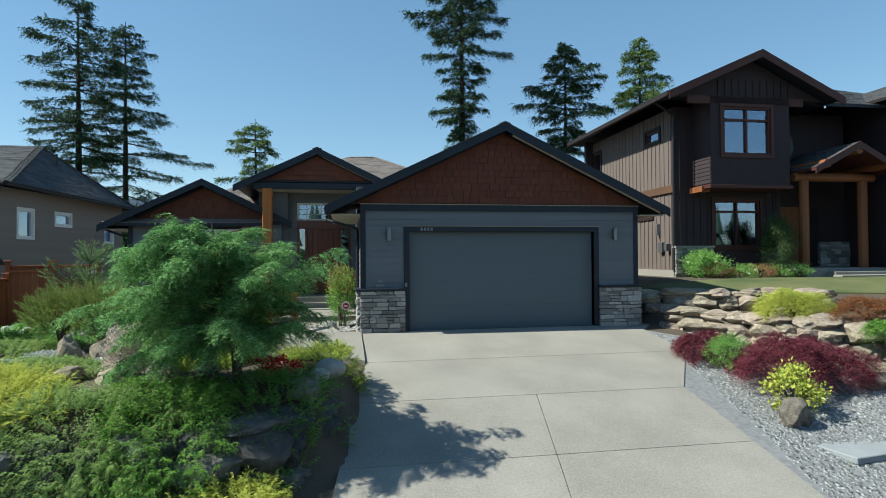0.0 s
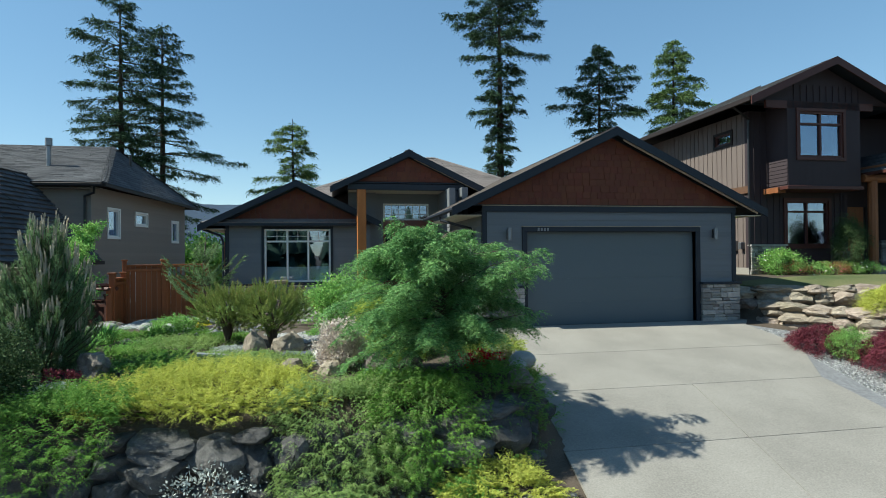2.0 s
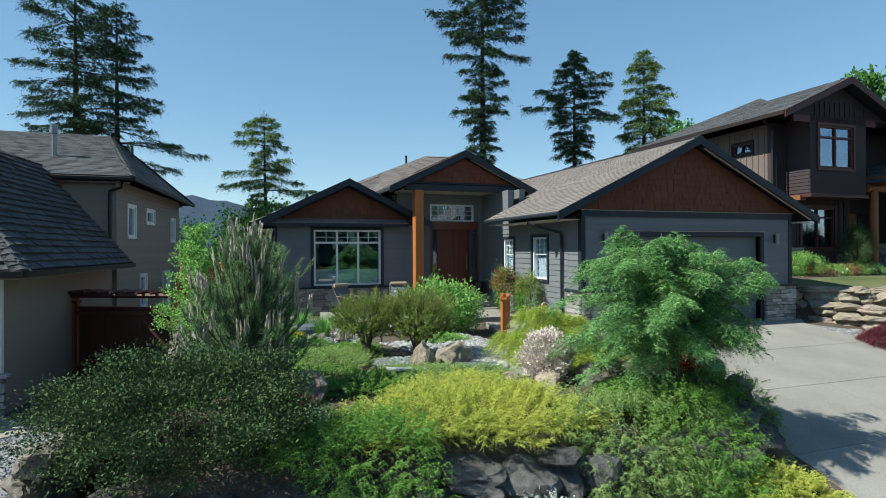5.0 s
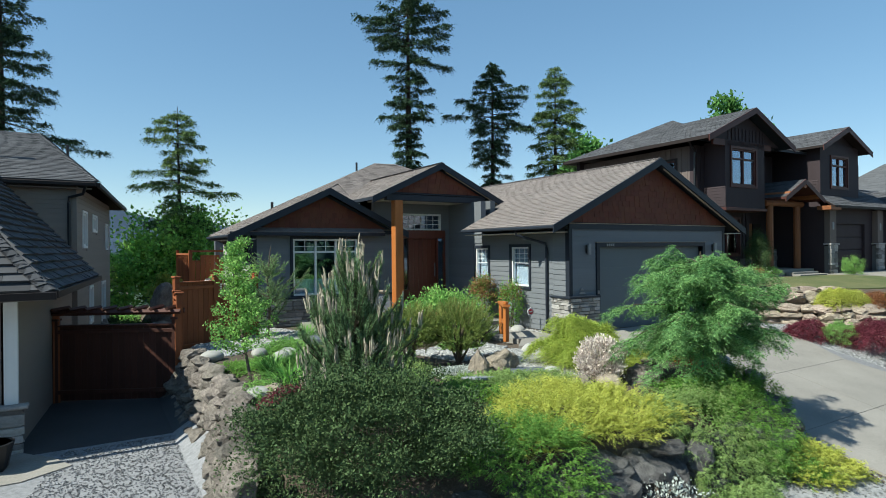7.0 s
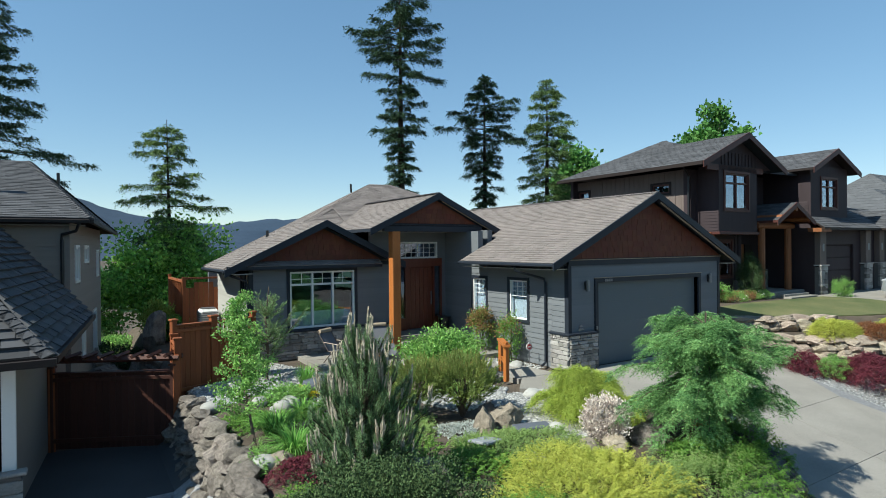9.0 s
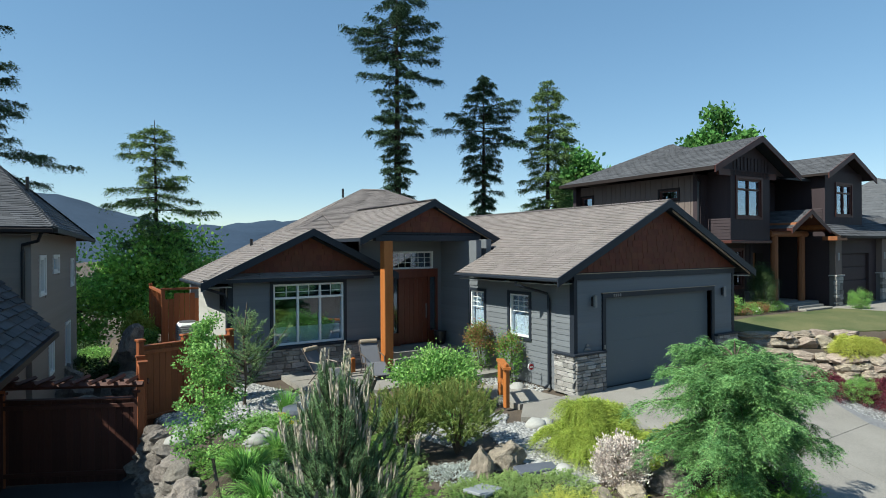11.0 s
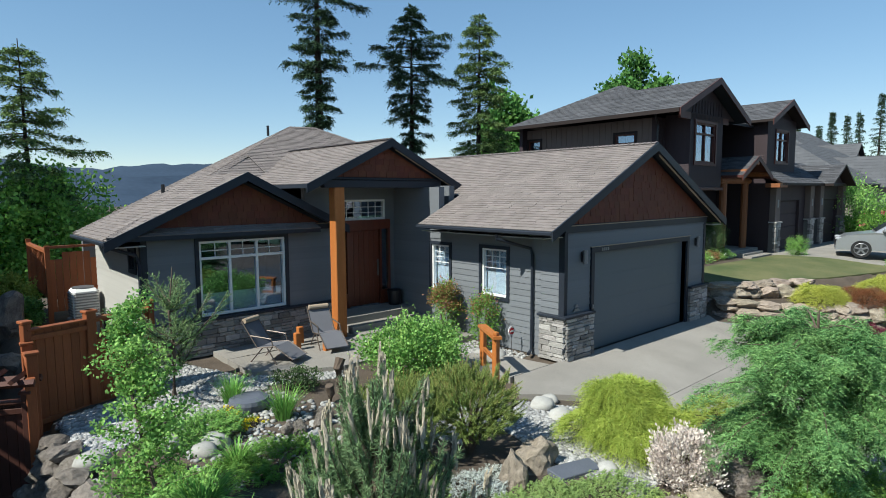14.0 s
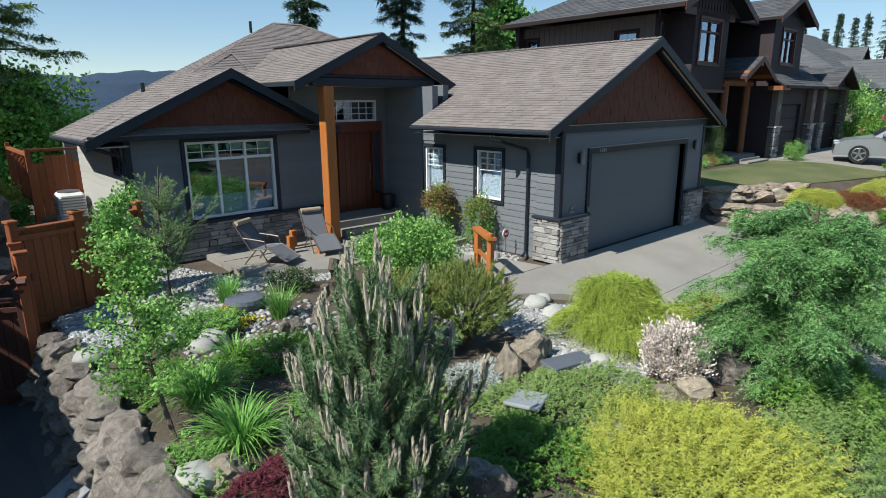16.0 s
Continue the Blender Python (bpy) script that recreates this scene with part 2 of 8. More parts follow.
def part(name, bm, mat, parent=None, label="", kind=""):
    """Links a bmesh, given in world coordinates, as one mesh under its thing."""
    me = bm if isinstance(bm, bpy.types.Mesh) else mesh_of(bm, name)
    o = ORG[parent.name] if parent else Vector((0, 0, 0))
    if o.length:
        me.transform(Matrix.Translation(-o))
    if mat:
        me.materials.append(mat)
    ob = new(name, me)
    ORG[ob.name] = o
    if parent:
        ob.parent = parent
    return tagged(ob, label, "", "", kind)


def piece(name, me, parent, m):
    """A piece on a shared mesh, at the world pose m."""
    ob = new(name, me)
    ob.parent = parent
    ob.matrix_basis = Matrix.Translation(-ORG[parent.name]) @ m
    ORG[ob.name] = ORG[parent.name]
    return ob


def box(bm, x0, x1, y0, y1, z0, z1, m=None):
    vs = [bm.verts.new((x, y, z)) for x in (x0, x1) for y in (y0, y1) for z in (z0, z1)]
    for f in ((0, 1, 3, 2), (4, 6, 7, 5), (0, 4, 5, 1), (2, 3, 7, 6), (0, 2, 6, 4), (1, 5, 7, 3)):
        bm.faces.new([vs[i] for i in f])
    if m is not None:
        for v in vs:
            v.co = m @ v.co
    return vs


def boxes(*dims, m=None, bevel=0.0):
    bm = bmesh.new()
    for d in dims:
        box(bm, *d, m=m)
    if bevel:
        bmesh.ops.bevel(bm, geom=bm.edges[:], offset=bevel, segments=1, affect="EDGES", profile=0.5)
    return bm


def slab(points, thick, bm=None, way=(0, 0, -1)):
    """A polygon given thickness along a way."""
    bm = bm or bmesh.new()
    w = Vector(way) * thick
    top = [bm.verts.new(p) for p in points]
    low = [bm.verts.new(Vector(p) + w) for p in points]
    bm.faces.new(top)
    bm.faces.new(low[::-1])
    n = len(points)
    for i in range(n):
        bm.faces.new((top[i], low[i], low[(i + 1) % n], top[(i + 1) % n]))
    bmesh.ops.recalc_face_normals(bm, faces=bm.faces[:])
    return bm


def tube(points, radii, sides=8, bm=None):
    bm = bm or bmesh.new()
    rings = []
    pts = [Vector(p) for p in points]
    for i, p in enumerate(pts):
        d = (pts[min(i + 1, len(pts) - 1)] - pts[max(i - 1, 0)]).normalized()
        q = d.to_track_quat("Z", "Y")
        r = radii[i] if isinstance(radii, (list, tuple)) else radii
        rings.append([bm.verts.new(p + q @ Vector((r * math.cos(a), r * math.sin(a), 0))) for a in
                      (k * 2 * math.pi / sides for k in range(sides))])
    for a, b in zip(rings, rings[1:]):
        for k in range(sides):
            bm.faces.new((a[k], a[(k + 1) % sides], b[(k + 1) % sides], b[k]))
    bm.faces.new(rings[0][::-1])
    bm.faces.new(rings[-1])
    return bm


def wall(plane, at, u0, u1, z0, z1, holes=(), thick=0.2, bm=None, m=None):
    """An upright wall along x (plane 'y') or y (plane 'x'), its outer face at `at`, with openings through it."""
    bm = bm or bmesh.new()
    us = sorted({u0, u1, *(v for h in holes for v in h[:2])})
    zs = sorted({z0, z1, *(v for h in holes for v in h[2:])})
    for ua, ub in zip(us, us[1:]):
        for za, zb in zip(zs, zs[1:]):
            uc, zc = (ua + ub) / 2, (za + zb) / 2
            if any(h[0] < uc < h[1] and h[2] < zc < h[3] for h in holes):
                continue
            if plane == "y":
                box(bm, ua, ub, at, at + thick, za, zb, m=m)
            else:
                box(bm, at, at + thick, ua, ub, za, zb, m=m)
    bmesh.ops.remove_doubles(bm, verts=bm.verts[:], dist=0.001)
    return bm


def clip(poly, a, b, c):
    """The part of a 2D polygon where a*u + b*v >= c."""
    out = []
    for i, p in enumerate(poly):
        q = poly[(i + 1) % len(poly)]
        fp, fq = a * p[0] + b * p[1] - c, a * q[0] + b * q[1] - c
        if fp >= 0:
            out.append(p)
        if (fp > 0 > fq) or (fp < 0 < fq):
            k = fp / (fp - fq)
            out.append((p[0] + k * (q[0] - p[0]), p[1] + k * (q[1] - p[1])))
    return out


def shingles(name, points, mat, parent, course=0.145, tab=0.33, proud=0.014, seed=1, label="", single=0, word="shingle"):
    """Overlapping courses of roof shingles on a sloping polygon, each one a little wedge."""
    rnd = random.Random(seed)
    P = [Vector(p) for p in points]
    n = (P[1] - P[0]).cross(P[2] - P[0]).normalized()
    if n.z < -0.01:
        n = -n
    u = Vector((0, 0, 1)).cross(n)
    u = u.normalized() if u.length > 1e-6 else Vector((1, 0, 0))
    v = n.cross(u)
    o = P[0]
    flat = [((p - o).dot(u), (p - o).dot(v)) for p in P]
    vmin, vmax = min(p[1] for p in flat), max(p[1] for p in flat)
    verts, faces = [], []
    v0, row = vmin, 0
    while v0 < vmax:
        strip = clip(clip(flat, 0, 1, v0), 0, -1, -(v0 + course))
        if len(strip) > 2:
            ua, ub = min(p[0] for p in strip), max(p[0] for p in strip)
            x = ua - rnd.random() * tab
            while x < ub:
                w = tab * rnd.uniform(0.6, 1.4)
                c = clip(clip(strip, 1, 0, x + 0.003), -1, 0, -(x + w - 0.003))
                if len(c) > 2:
                    lift = proud * rnd.uniform(0.7, 1.4)
                    k = len(verts)
                    for p in c:
                        hgt = lift * (1 - 0.8 * (p[1] - v0) / course)
                        verts.append(o + u * p[0] + v * p[1] + n * (hgt + 0.004))
                    for p in c:
                        verts.append(o + u * p[0] + v * p[1] - n * 0.01)
                    m = len(c)
                    new_faces = [tuple(range(k, k + m))]
                    for i in range(m):
                        j = (i + 1) % m
                        new_faces.append((k + i, k + m + i, k + m + j, k + j))
                    if single > 0:
                        single -= 1
                        one = bpy.data.meshes.new(word)
                        one.from_pydata([tuple(p) for p in verts[k:]], [], [tuple(i - k for i in f) for f in new_faces])
                        del verts[k:]
                        part(word, one, mat, parent)
                    else:
                        faces.extend(new_faces)
                x += w
        v0 += course
        row += 1
    if not verts:
        return None
    me = bpy.data.meshes.new(name)
    me.from_pydata([tuple(p) for p in verts], [], faces)
    return part(name, me, mat, parent, label, "stuff")


def jitter_rock(seed, size, flat=0.75, rough=0.28, detail=2, squash=1.0):
    """A broken, faceted stone of that size, its base near zero."""
    rnd = random.Random(seed)
    bm = bmesh.new()
    bmesh.ops.create_icosphere(bm, subdivisions=detail, radius=1.0)
    off = Vector((rnd.uniform(-50, 50), rnd.uniform(-50, 50), rnd.uniform(-50, 50)))
    planes = [(Vector((rnd.gauss(0, 1), rnd.gauss(0, 1), rnd.gauss(0, 0.8))).normalized(), rnd.uniform(0.55, 0.85)) for _ in range(9)]
    for v in bm.verts:
        p = v.co.copy()
        for n, d in planes:
            k = p.dot(n) - d
            if k > 0:
                p -= n * k * squash
        p *= 1 + rough * (noise.noise(v.co * 1.7 + off) * 0.6 + noise.noise(v.co * 4.5 + off) * 0.3 + noise.noise(v.co * 11 + off) * 0.16)
        v.co = Vector((p.x * size[0], p.y * size[1], p.z * size[2]))
    return bm


def merged(name, metas, mat, parent=None, label="", kind=""):
    """Joins many (verts, faces) blocks of numpy arrays into one mesh."""
    vs = np.concatenate([v for v, _ in metas])
    fs, k = [], 0
    for v, f in metas:
        fs.append(f + k)
        k += len(v)
    fs = np.concatenate(fs)
    return part(name, fast_mesh(name, vs, fs), mat, parent, label, kind)


def fast_mesh(name, vs, fs):
    me = bpy.data.meshes.new(name)
    n = fs.shape[1]
    me.vertices.add(len(vs))
    me.vertices.foreach_set("co", np.ascontiguousarray(vs, dtype=np.float32).ravel())
    me.loops.add(len(fs) * n)
    me.loops.foreach_set("vertex_index", np.ascontiguousarray(fs, dtype=np.int32).ravel())
    me.polygons.add(len(fs))
    me.polygons.foreach_set("loop_start", np.arange(0, len(fs) * n, n, dtype=np.int32))
    me.polygons.foreach_set("loop_total", np.full(len(fs), n, dtype=np.int32))
    me.update(calc_edges=True)
    return me


# ---- ground ----
def smooth(a, b, x):
    t = min(1.0, max(0.0, (x - a) / (b - a)))
    return t * t * (3 - 2 * t)


def drive_z(y):
    d = max(0.0, 13.45 - y)
    return max(-1.75, -(0.13 * d + 0.004 * d * d))


def left_edge(y):
    return 1.97 if y > 11.2 else 1.97 - 0.13 * (11.2 - max(3.0, y))


RIGHT_WALL = [(9.7, 14.5), (10.55, 13.65), (11.1, 13.2), (12.0, 12.65), (13.2, 11.9), (15.0, 11.1), (18.0, 10.2), (23.0, 9.0)]
LOW_WALL = [(9.9, 13.4), (10.45, 12.2), (10.9, 11.0), (11.5, 10.05), (12.6, 9.2), (14.5, 8.4), (20.0, 7.4)]


def beyond(pts, x, y):
    """Distance north of a line of boulders."""
    for (xa, ya), (xb, yb) in zip(pts, pts[1:]):
        if x < xb or (xb, yb) == pts[-1]:
            k = (x - xa) / (xb - xa)
            return y - (ya + k * (yb - ya))
    return 0.0


def ground_z(x, y):
    drive = drive_z(y)
    rim = left_edge(y)
    low = -1.05 - 0.13 * min(3.5, max(0.0, 6.4 - y)) * smooth(-8.0, -5.0, x)
    z = low + (drive - low) * smooth(-3.2, rim, x) * (1 - smooth(16, 20, y))
    # garden plateau between the two drives
    left = smooth(-8.0, -7.3, x)
    edge = 6.75 + 0.5 * smooth(-0.5, 1.5, x)
    front = smooth(edge - 0.35, edge + 0.45, y)
    bed = 0.06 + 0.05 * noise.noise(Vector((x * 0.7, y * 0.7, 3.0))) + 0.02 * noise.noise(Vector((x * 3, y * 3, 1.0)))
    bed -= 0.12 * (1 - smooth(7.2, 9.0, y)) + 0.2 * (1 - smooth(edge, edge + 0.9, y))
    bed -= 0.12 * smooth(-1.3, -0.4, x) * smooth(10.6, 11.6, y) * (1 - smooth(16.2, 16.6, y))
    bed += 0.9 * drive * smooth(-0.6, 1.9, x) * smooth(9.6, 10.8, y)
    garden = z + (bed - z) * left * front
    t = smooth(rim - 0.3, rim + 0.05, x)
    z = garden * (1 - t) + drive * t
    if x > 6:
        side = drive + 0.10 * smooth(9.0, 11.5, x) + 0.02 * noise.noise(Vector((x, y, 5.0)))
        k = smooth(7.0, 9.5, x)
        z = z * (1 - k) + side * k
        if x > 9.3:
            near = smooth(9.3, 9.9, x)
            z = z + (0.42 - z) * smooth(-0.1, 0.4, beyond(LOW_WALL, x, y)) * near
            d = beyond(RIGHT_WALL, x, y)
            z = z + (0.85 + 0.27 * smooth(0.2, 3.5, d) - z) * smooth(-0.15, 0.35, d) * near
    if y > 30:
        z -= 5.0 * smooth(30, 55, y) + 14 * smooth(55, 300, y)
    elif y > 20 and x < -6:
        z -= 0.0
    return z


def spaced(lo, hi, step, far):
    mid = list(np.arange(lo, hi + 1e-6, step))
    out, s = [], step
    x = hi
    while x < far:
        s *= 1.35
        x += s
        out.append(x)
    low, s, x = [], step, lo
    while x > -far:
        s *= 1.35
        x -= s
        low.append(x)
    return low[::-1] + mid + out


GX, GY = spaced(-10.0, 14.0, 0.2, 4500), spaced(3.5, 19.0, 0.2, 4500)
gv = np.array([(x, y, ground_z(x, y)) for y in GY for x in GX])
nx = len(GX)
ii, jj = np.meshgrid(np.arange(nx - 1), np.arange(len(GY) - 1))
k0 = (jj * nx + ii).ravel()
ground = part("ground", fast_mesh("ground", gv, np.stack([k0, k0 + 1, k0 + nx + 1, k0 + nx], 1)), SOIL)
tagged(ground, "dark bark-mulch soil of the garden, running to the distance", "ground", "", "structure")


def sheet(name, poly, mat, lift=0.03, step=0.3, parent=None, level=None, thick=0.06):
    """A surface over a convex polygon of the plan that follows the ground."""
    bm = bmesh.new()
    x0, x1 = min(p[0] for p in poly), max(p[0] for p in poly)
    y0, y1 = min(p[1] for p in poly), max(p[1] for p in poly)
    area = sum(p[0] * q[1] - q[0] * p[1] for p, q in zip(poly, poly[1:] + poly[:1]))
    if area < 0:
        poly = poly[::-1]
    nxs, nys = max(1, math.ceil((x1 - x0) / step)), max(1, math.ceil((y1 - y0) / step))
    for i in range(nxs):
        for j in range(nys):
            xa, xb = x0 + (x1 - x0) * i / nxs, x0 + (x1 - x0) * (i + 1) / nxs
            ya, yb = y0 + (y1 - y0) * j / nys, y0 + (y1 - y0) * (j + 1) / nys
            c = [(xa, ya), (xb, ya), (xb, yb), (xa, yb)]
            for p, q in zip(poly, poly[1:] + poly[:1]):
                c = clip(c, -(q[1] - p[1]), q[0] - p[0], -(q[1] - p[1]) * p[0] + (q[0] - p[0]) * p[1])
                if len(c) < 3:
                    break
            if len(c) > 2:
                bm.faces.new([bm.verts.new((x, y, (level(x, y) if level else ground_z(x, y)) + lift)) for x, y in c])
    bmesh.ops.remove_doubles(bm, verts=bm.verts[:], dist=0.002)
    rim = [e for e in bm.edges if e.is_boundary]
    low = bmesh.ops.extrude_edge_only(bm, edges=rim)["geom"]
    for v in low:
        if isinstance(v, bmesh.types.BMVert):
            v.co.z -= thick
    bmesh.ops.recalc_face_normals(bm, faces=bm.faces[:])
    return part(name, bm, mat, parent)


# driveway of separate concrete panels with open joints between them
def dz(x, y):
    return drive_z(y)


driveway = thing("driveway", (5, 9, -0.4), "pale broom-finished concrete driveway with control joints", "driveway", "", "structure")
J = 0.006


def right_edge(y):
    return 9.05 if y > 11.2 else 9.05 - (11.2 - y) * 0.75 if y > 9.5 else 7.775 - (9.5 - y) * 0.08


def joint_x(y):
    return 4.88 - (9.2 - y) * 0.2


for ya, yb in ((11.2, 13.6), (9.2, 11.2)):
    sheet("concrete_panel", [(left_edge(ya), ya + J), (right_edge(ya) - 0.0, ya + J), (right_edge(yb), yb - J), (left_edge(yb), yb - J)], CONCRETE,
          0.035, 0.5, driveway, dz, 0.15)
for ya, yb in ((7.15, 9.2), (5.1, 7.15), (3.05, 5.1), (1.0, 3.05), (-1.0, 1.0)):
    for k in (0, 1):
        xa0, xa1 = (left_edge(ya), joint_x(ya) - J) if k == 0 else (joint_x(ya) + J, right_edge(ya))
        xb0, xb1 = (left_edge(yb), joint_x(yb) - J) if k == 0 else (joint_x(yb) + J, right_edge(yb))
        sheet("concrete_panel", [(xa0, ya + J), (xa1, ya + J), (xb1, yb - J), (xb0, yb - J)], CONCRETE, 0.035, 0.5, driveway, dz, 0.15)
sheet("concrete_panel", [(9.06, 13.0), (9.6, 13.6), (9.3, 14.4), (9.06, 14.4)], CONCRETE, 0.02, 0.5, driveway, dz, 0.15)

walkway = thing("walkway", (0.5, 13, 0.0), "pale concrete path from the driveway to the porch", "path", "", "structure")


def wz(x, y):
    return 0.9 * drive_z(y) * smooth(-0.6, 1.9, x) + 0.12 * smooth(14.0, 17.5, y)


sheet("concrete_panel", [(1.95, 11.15), (1.95, 13.55), (0.2, 13.55), (-0.55, 12.75), (0.9, 11.6)], CONCRETE, 0.06, 0.4, walkway, wz, 0.15)
sheet("concrete_panel", [(-0.3, 13.57), (1.9, 13.57), (1.9, 14.5), (1.2, 15.0), (0.95, 16.4), (-0.6, 16.4), (-0.1, 14.4)], CONCRETE, 0.06, 0.4, walkway, wz, 0.15)
sheet("concrete_panel", [(-3.9, 17.3), (-2.3, 16.42), (1.9, 16.42), (1.9, 18.24), (-3.9, 18.55)], CONCRETE, 0.06, 0.4, walkway, wz, 0.15)
sheet("concrete_panel", [(-3.9, 18.57), (-0.52, 18.57), (-0.52, 19.5), (-3.9, 19.5)], CONCRETE, 0.06, 0.4, walkway, wz, 0.15)

lawn = sheet("lawn", [(9.9, 15.2), (11.3, 13.5), (13.2, 12.35), (15.0, 11.55), (18.0, 10.65), (23, 9.5), (40, 10), (40, 13.2), (20, 14.6), (10.2, 19)], LAWN, 0.03, 0.5)
tagged(lawn, "short mown lawn, dry in places, above the boulder wall", "lawn", "", "structure")
gravel_drive = sheet("gravel_drive", [(-20, -1.0), (-7.9, -1.0), (-7.75, 13.75), (-20, 13.75)], DRIVE_GRAVEL, 0.02, 0.5)
# Dark sheet that deepens the house's shade on the drive before the gate.
drive_shade = sheet("drive_shade", [(-11.5, 13.76), (-7.75, 13.76), (-7.75, 17.6), (-11.5, 17.6)], ASPHALT, 0.025, 0.5)
tagged(drive_shade, "dark sheet on the drive before the side gate, standing in for deep shade", "paving", "", "structure")
tagged(gravel_drive, "grey crushed-gravel drive beside the boulder wall", "gravel drive", "", "structure")
gravel_verge = sheet("gravel_verge", [(-7.88, -1.0), (0.85, -1.0), (0.9, 3.0), (1.25, 6.2), (-7.88, 6.2)], GRAVEL, 0.015, 0.4)
tagged(gravel_verge, "grey gravel verge below the front boulder wall", "gravel verge", "", "structure")
road = sheet("road", [(-60, -9.0), (60, -9.0), (60, -1.05), (-60, -1.05)], ASPHALT, 0.02, 1.5)
tagged(road, "dark asphalt street before the gardens", "road", "", "structure")
gravel_bed = sheet("gravel_bed", [(9.0, 13.0), (3.5, 2.6), (8, 1.5), (13, 6), (12.4, 9.0), (11.0, 10.7), (10.2, 12.6), (9.6, 13.1)], DRIVE_GRAVEL, 0.012, 0.3)
tagged(gravel_bed, "bed of grey gravel beside the driveway", "gravel bed", "", "structure")


# ---- main house ----
def unit_wedge():
    bm = bmesh.new()
    vs = [bm.verts.new(p) for p in ((0, -1, 0), (1, -1, 0), (1, -0.25, 1), (0, -0.25, 1), (0, 0.0, 0), (1, 0, 0), (1, 0, 1), (0, 0, 1))]
    for f in ((0, 1, 2, 3), (4, 7, 6, 5), (0, 4, 5, 1), (3, 2, 6, 7), (0, 3, 7, 4), (1, 5, 6, 2)):
        bm.faces.new([vs[i] for i in f])
    return mesh_of(bm, "plank")


def lap(parent, plane, at, u0, u1, z0, z1, mat, holes=(), course=0.155, proud=0.022, side=-1, top=None, name="plank"):
    """Lap siding: one wedge-shaped plank for each course and span. top(u): limits the height along a gable."""
    me = unit_wedge()
    me.materials.append(mat)
    z = z0
    while z < z1 - 0.02:
        hgt = min(course, z1 - z)
        spans = [(u0, u1)]
        for h in holes:
            if h[2] < z + hgt * 0.6 and h[3] > z + hgt * 0.4:
                spans = [s for a, b in spans for s in ((a, min(b, h[0])), (max(a, h[1]), b)) if s[1] - s[0] > 0.03]
        for a, b in spans:
            m = (Matrix.Translation((a, at, z)) if plane == "y" else
                 Matrix.Translation((at, a if side > 0 else b, z)) @ Matrix.Rotation(math.pi / 2 * side, 4, "Z"))
            piece(name, me, parent, m @ Matrix.Diagonal((b - a, proud, hgt, 1)))
        z += hgt


def stone_meshes(mat, n=10):
    out = []
    for k in range(n):
        rnd = random.Random(300 + k)
        bm = bmesh.new()
        box(bm, -0.5, 0.5, -0.5, 0.5, -0.5, 0.5)
        bmesh.ops.bevel(bm, geom=bm.edges[:], offset=0.09, segments=1, affect="EDGES", profile=0.5)
        for v in bm.verts:
            v.co += Vector((rnd.uniform(-1, 1), rnd.uniform(-1.3, 1.3), rnd.uniform(-1, 1))) * 0.055
        me = mesh_of(bm, "stone")
        me.materials.append(mat)
        out.append(me)
    return out


STONES = stone_meshes(STONE)


def stonework(parent, plane, at, u0, u1, z0, z1, seed=1, depth=0.12, hmin=0.07, hmax=0.16, wmin=0.14, wmax=0.42, limit=300):
    """Ledge-stone veneer: rough blocks of uneven courses over a bed of mortar."""
    rnd = random.Random(seed)
    z = z0
    n = 0
    while z < z1 - 0.03:
        h = min(rnd.uniform(hmin, hmax), z1 - z)
        if z1 - z - h < 0.05:
            h = z1 - z
        u = u0
        while u < u1 - 0.02:
            w = min(rnd.uniform(wmin, wmax), u1 - u)
            if u1 - u - w < 0.08:
                w = u1 - u
            split = h > 0.12 and rnd.random() < 0.35
            for zz, hh in (((z, h * 0.5), (z + h * 0.5, h * 0.5)) if split else ((z, h),)):
                d = depth * rnd.uniform(0.75, 1.15)
                c = (u + w / 2, at + depth / 2 - rnd.uniform(0, 0.02), zz + hh / 2)
                m = Matrix.Translation(c if plane == "y" else (c[1], c[0], c[2]))
                sc = (w - 0.012, d, hh - 0.01) if plane == "y" else (d, w - 0.012, hh - 0.01)
                if n < limit:
                    piece("stone", rnd.choice(STONES), parent, m @ Matrix.Diagonal((*sc, 1)))
                n += 1
            u += w
        z += h


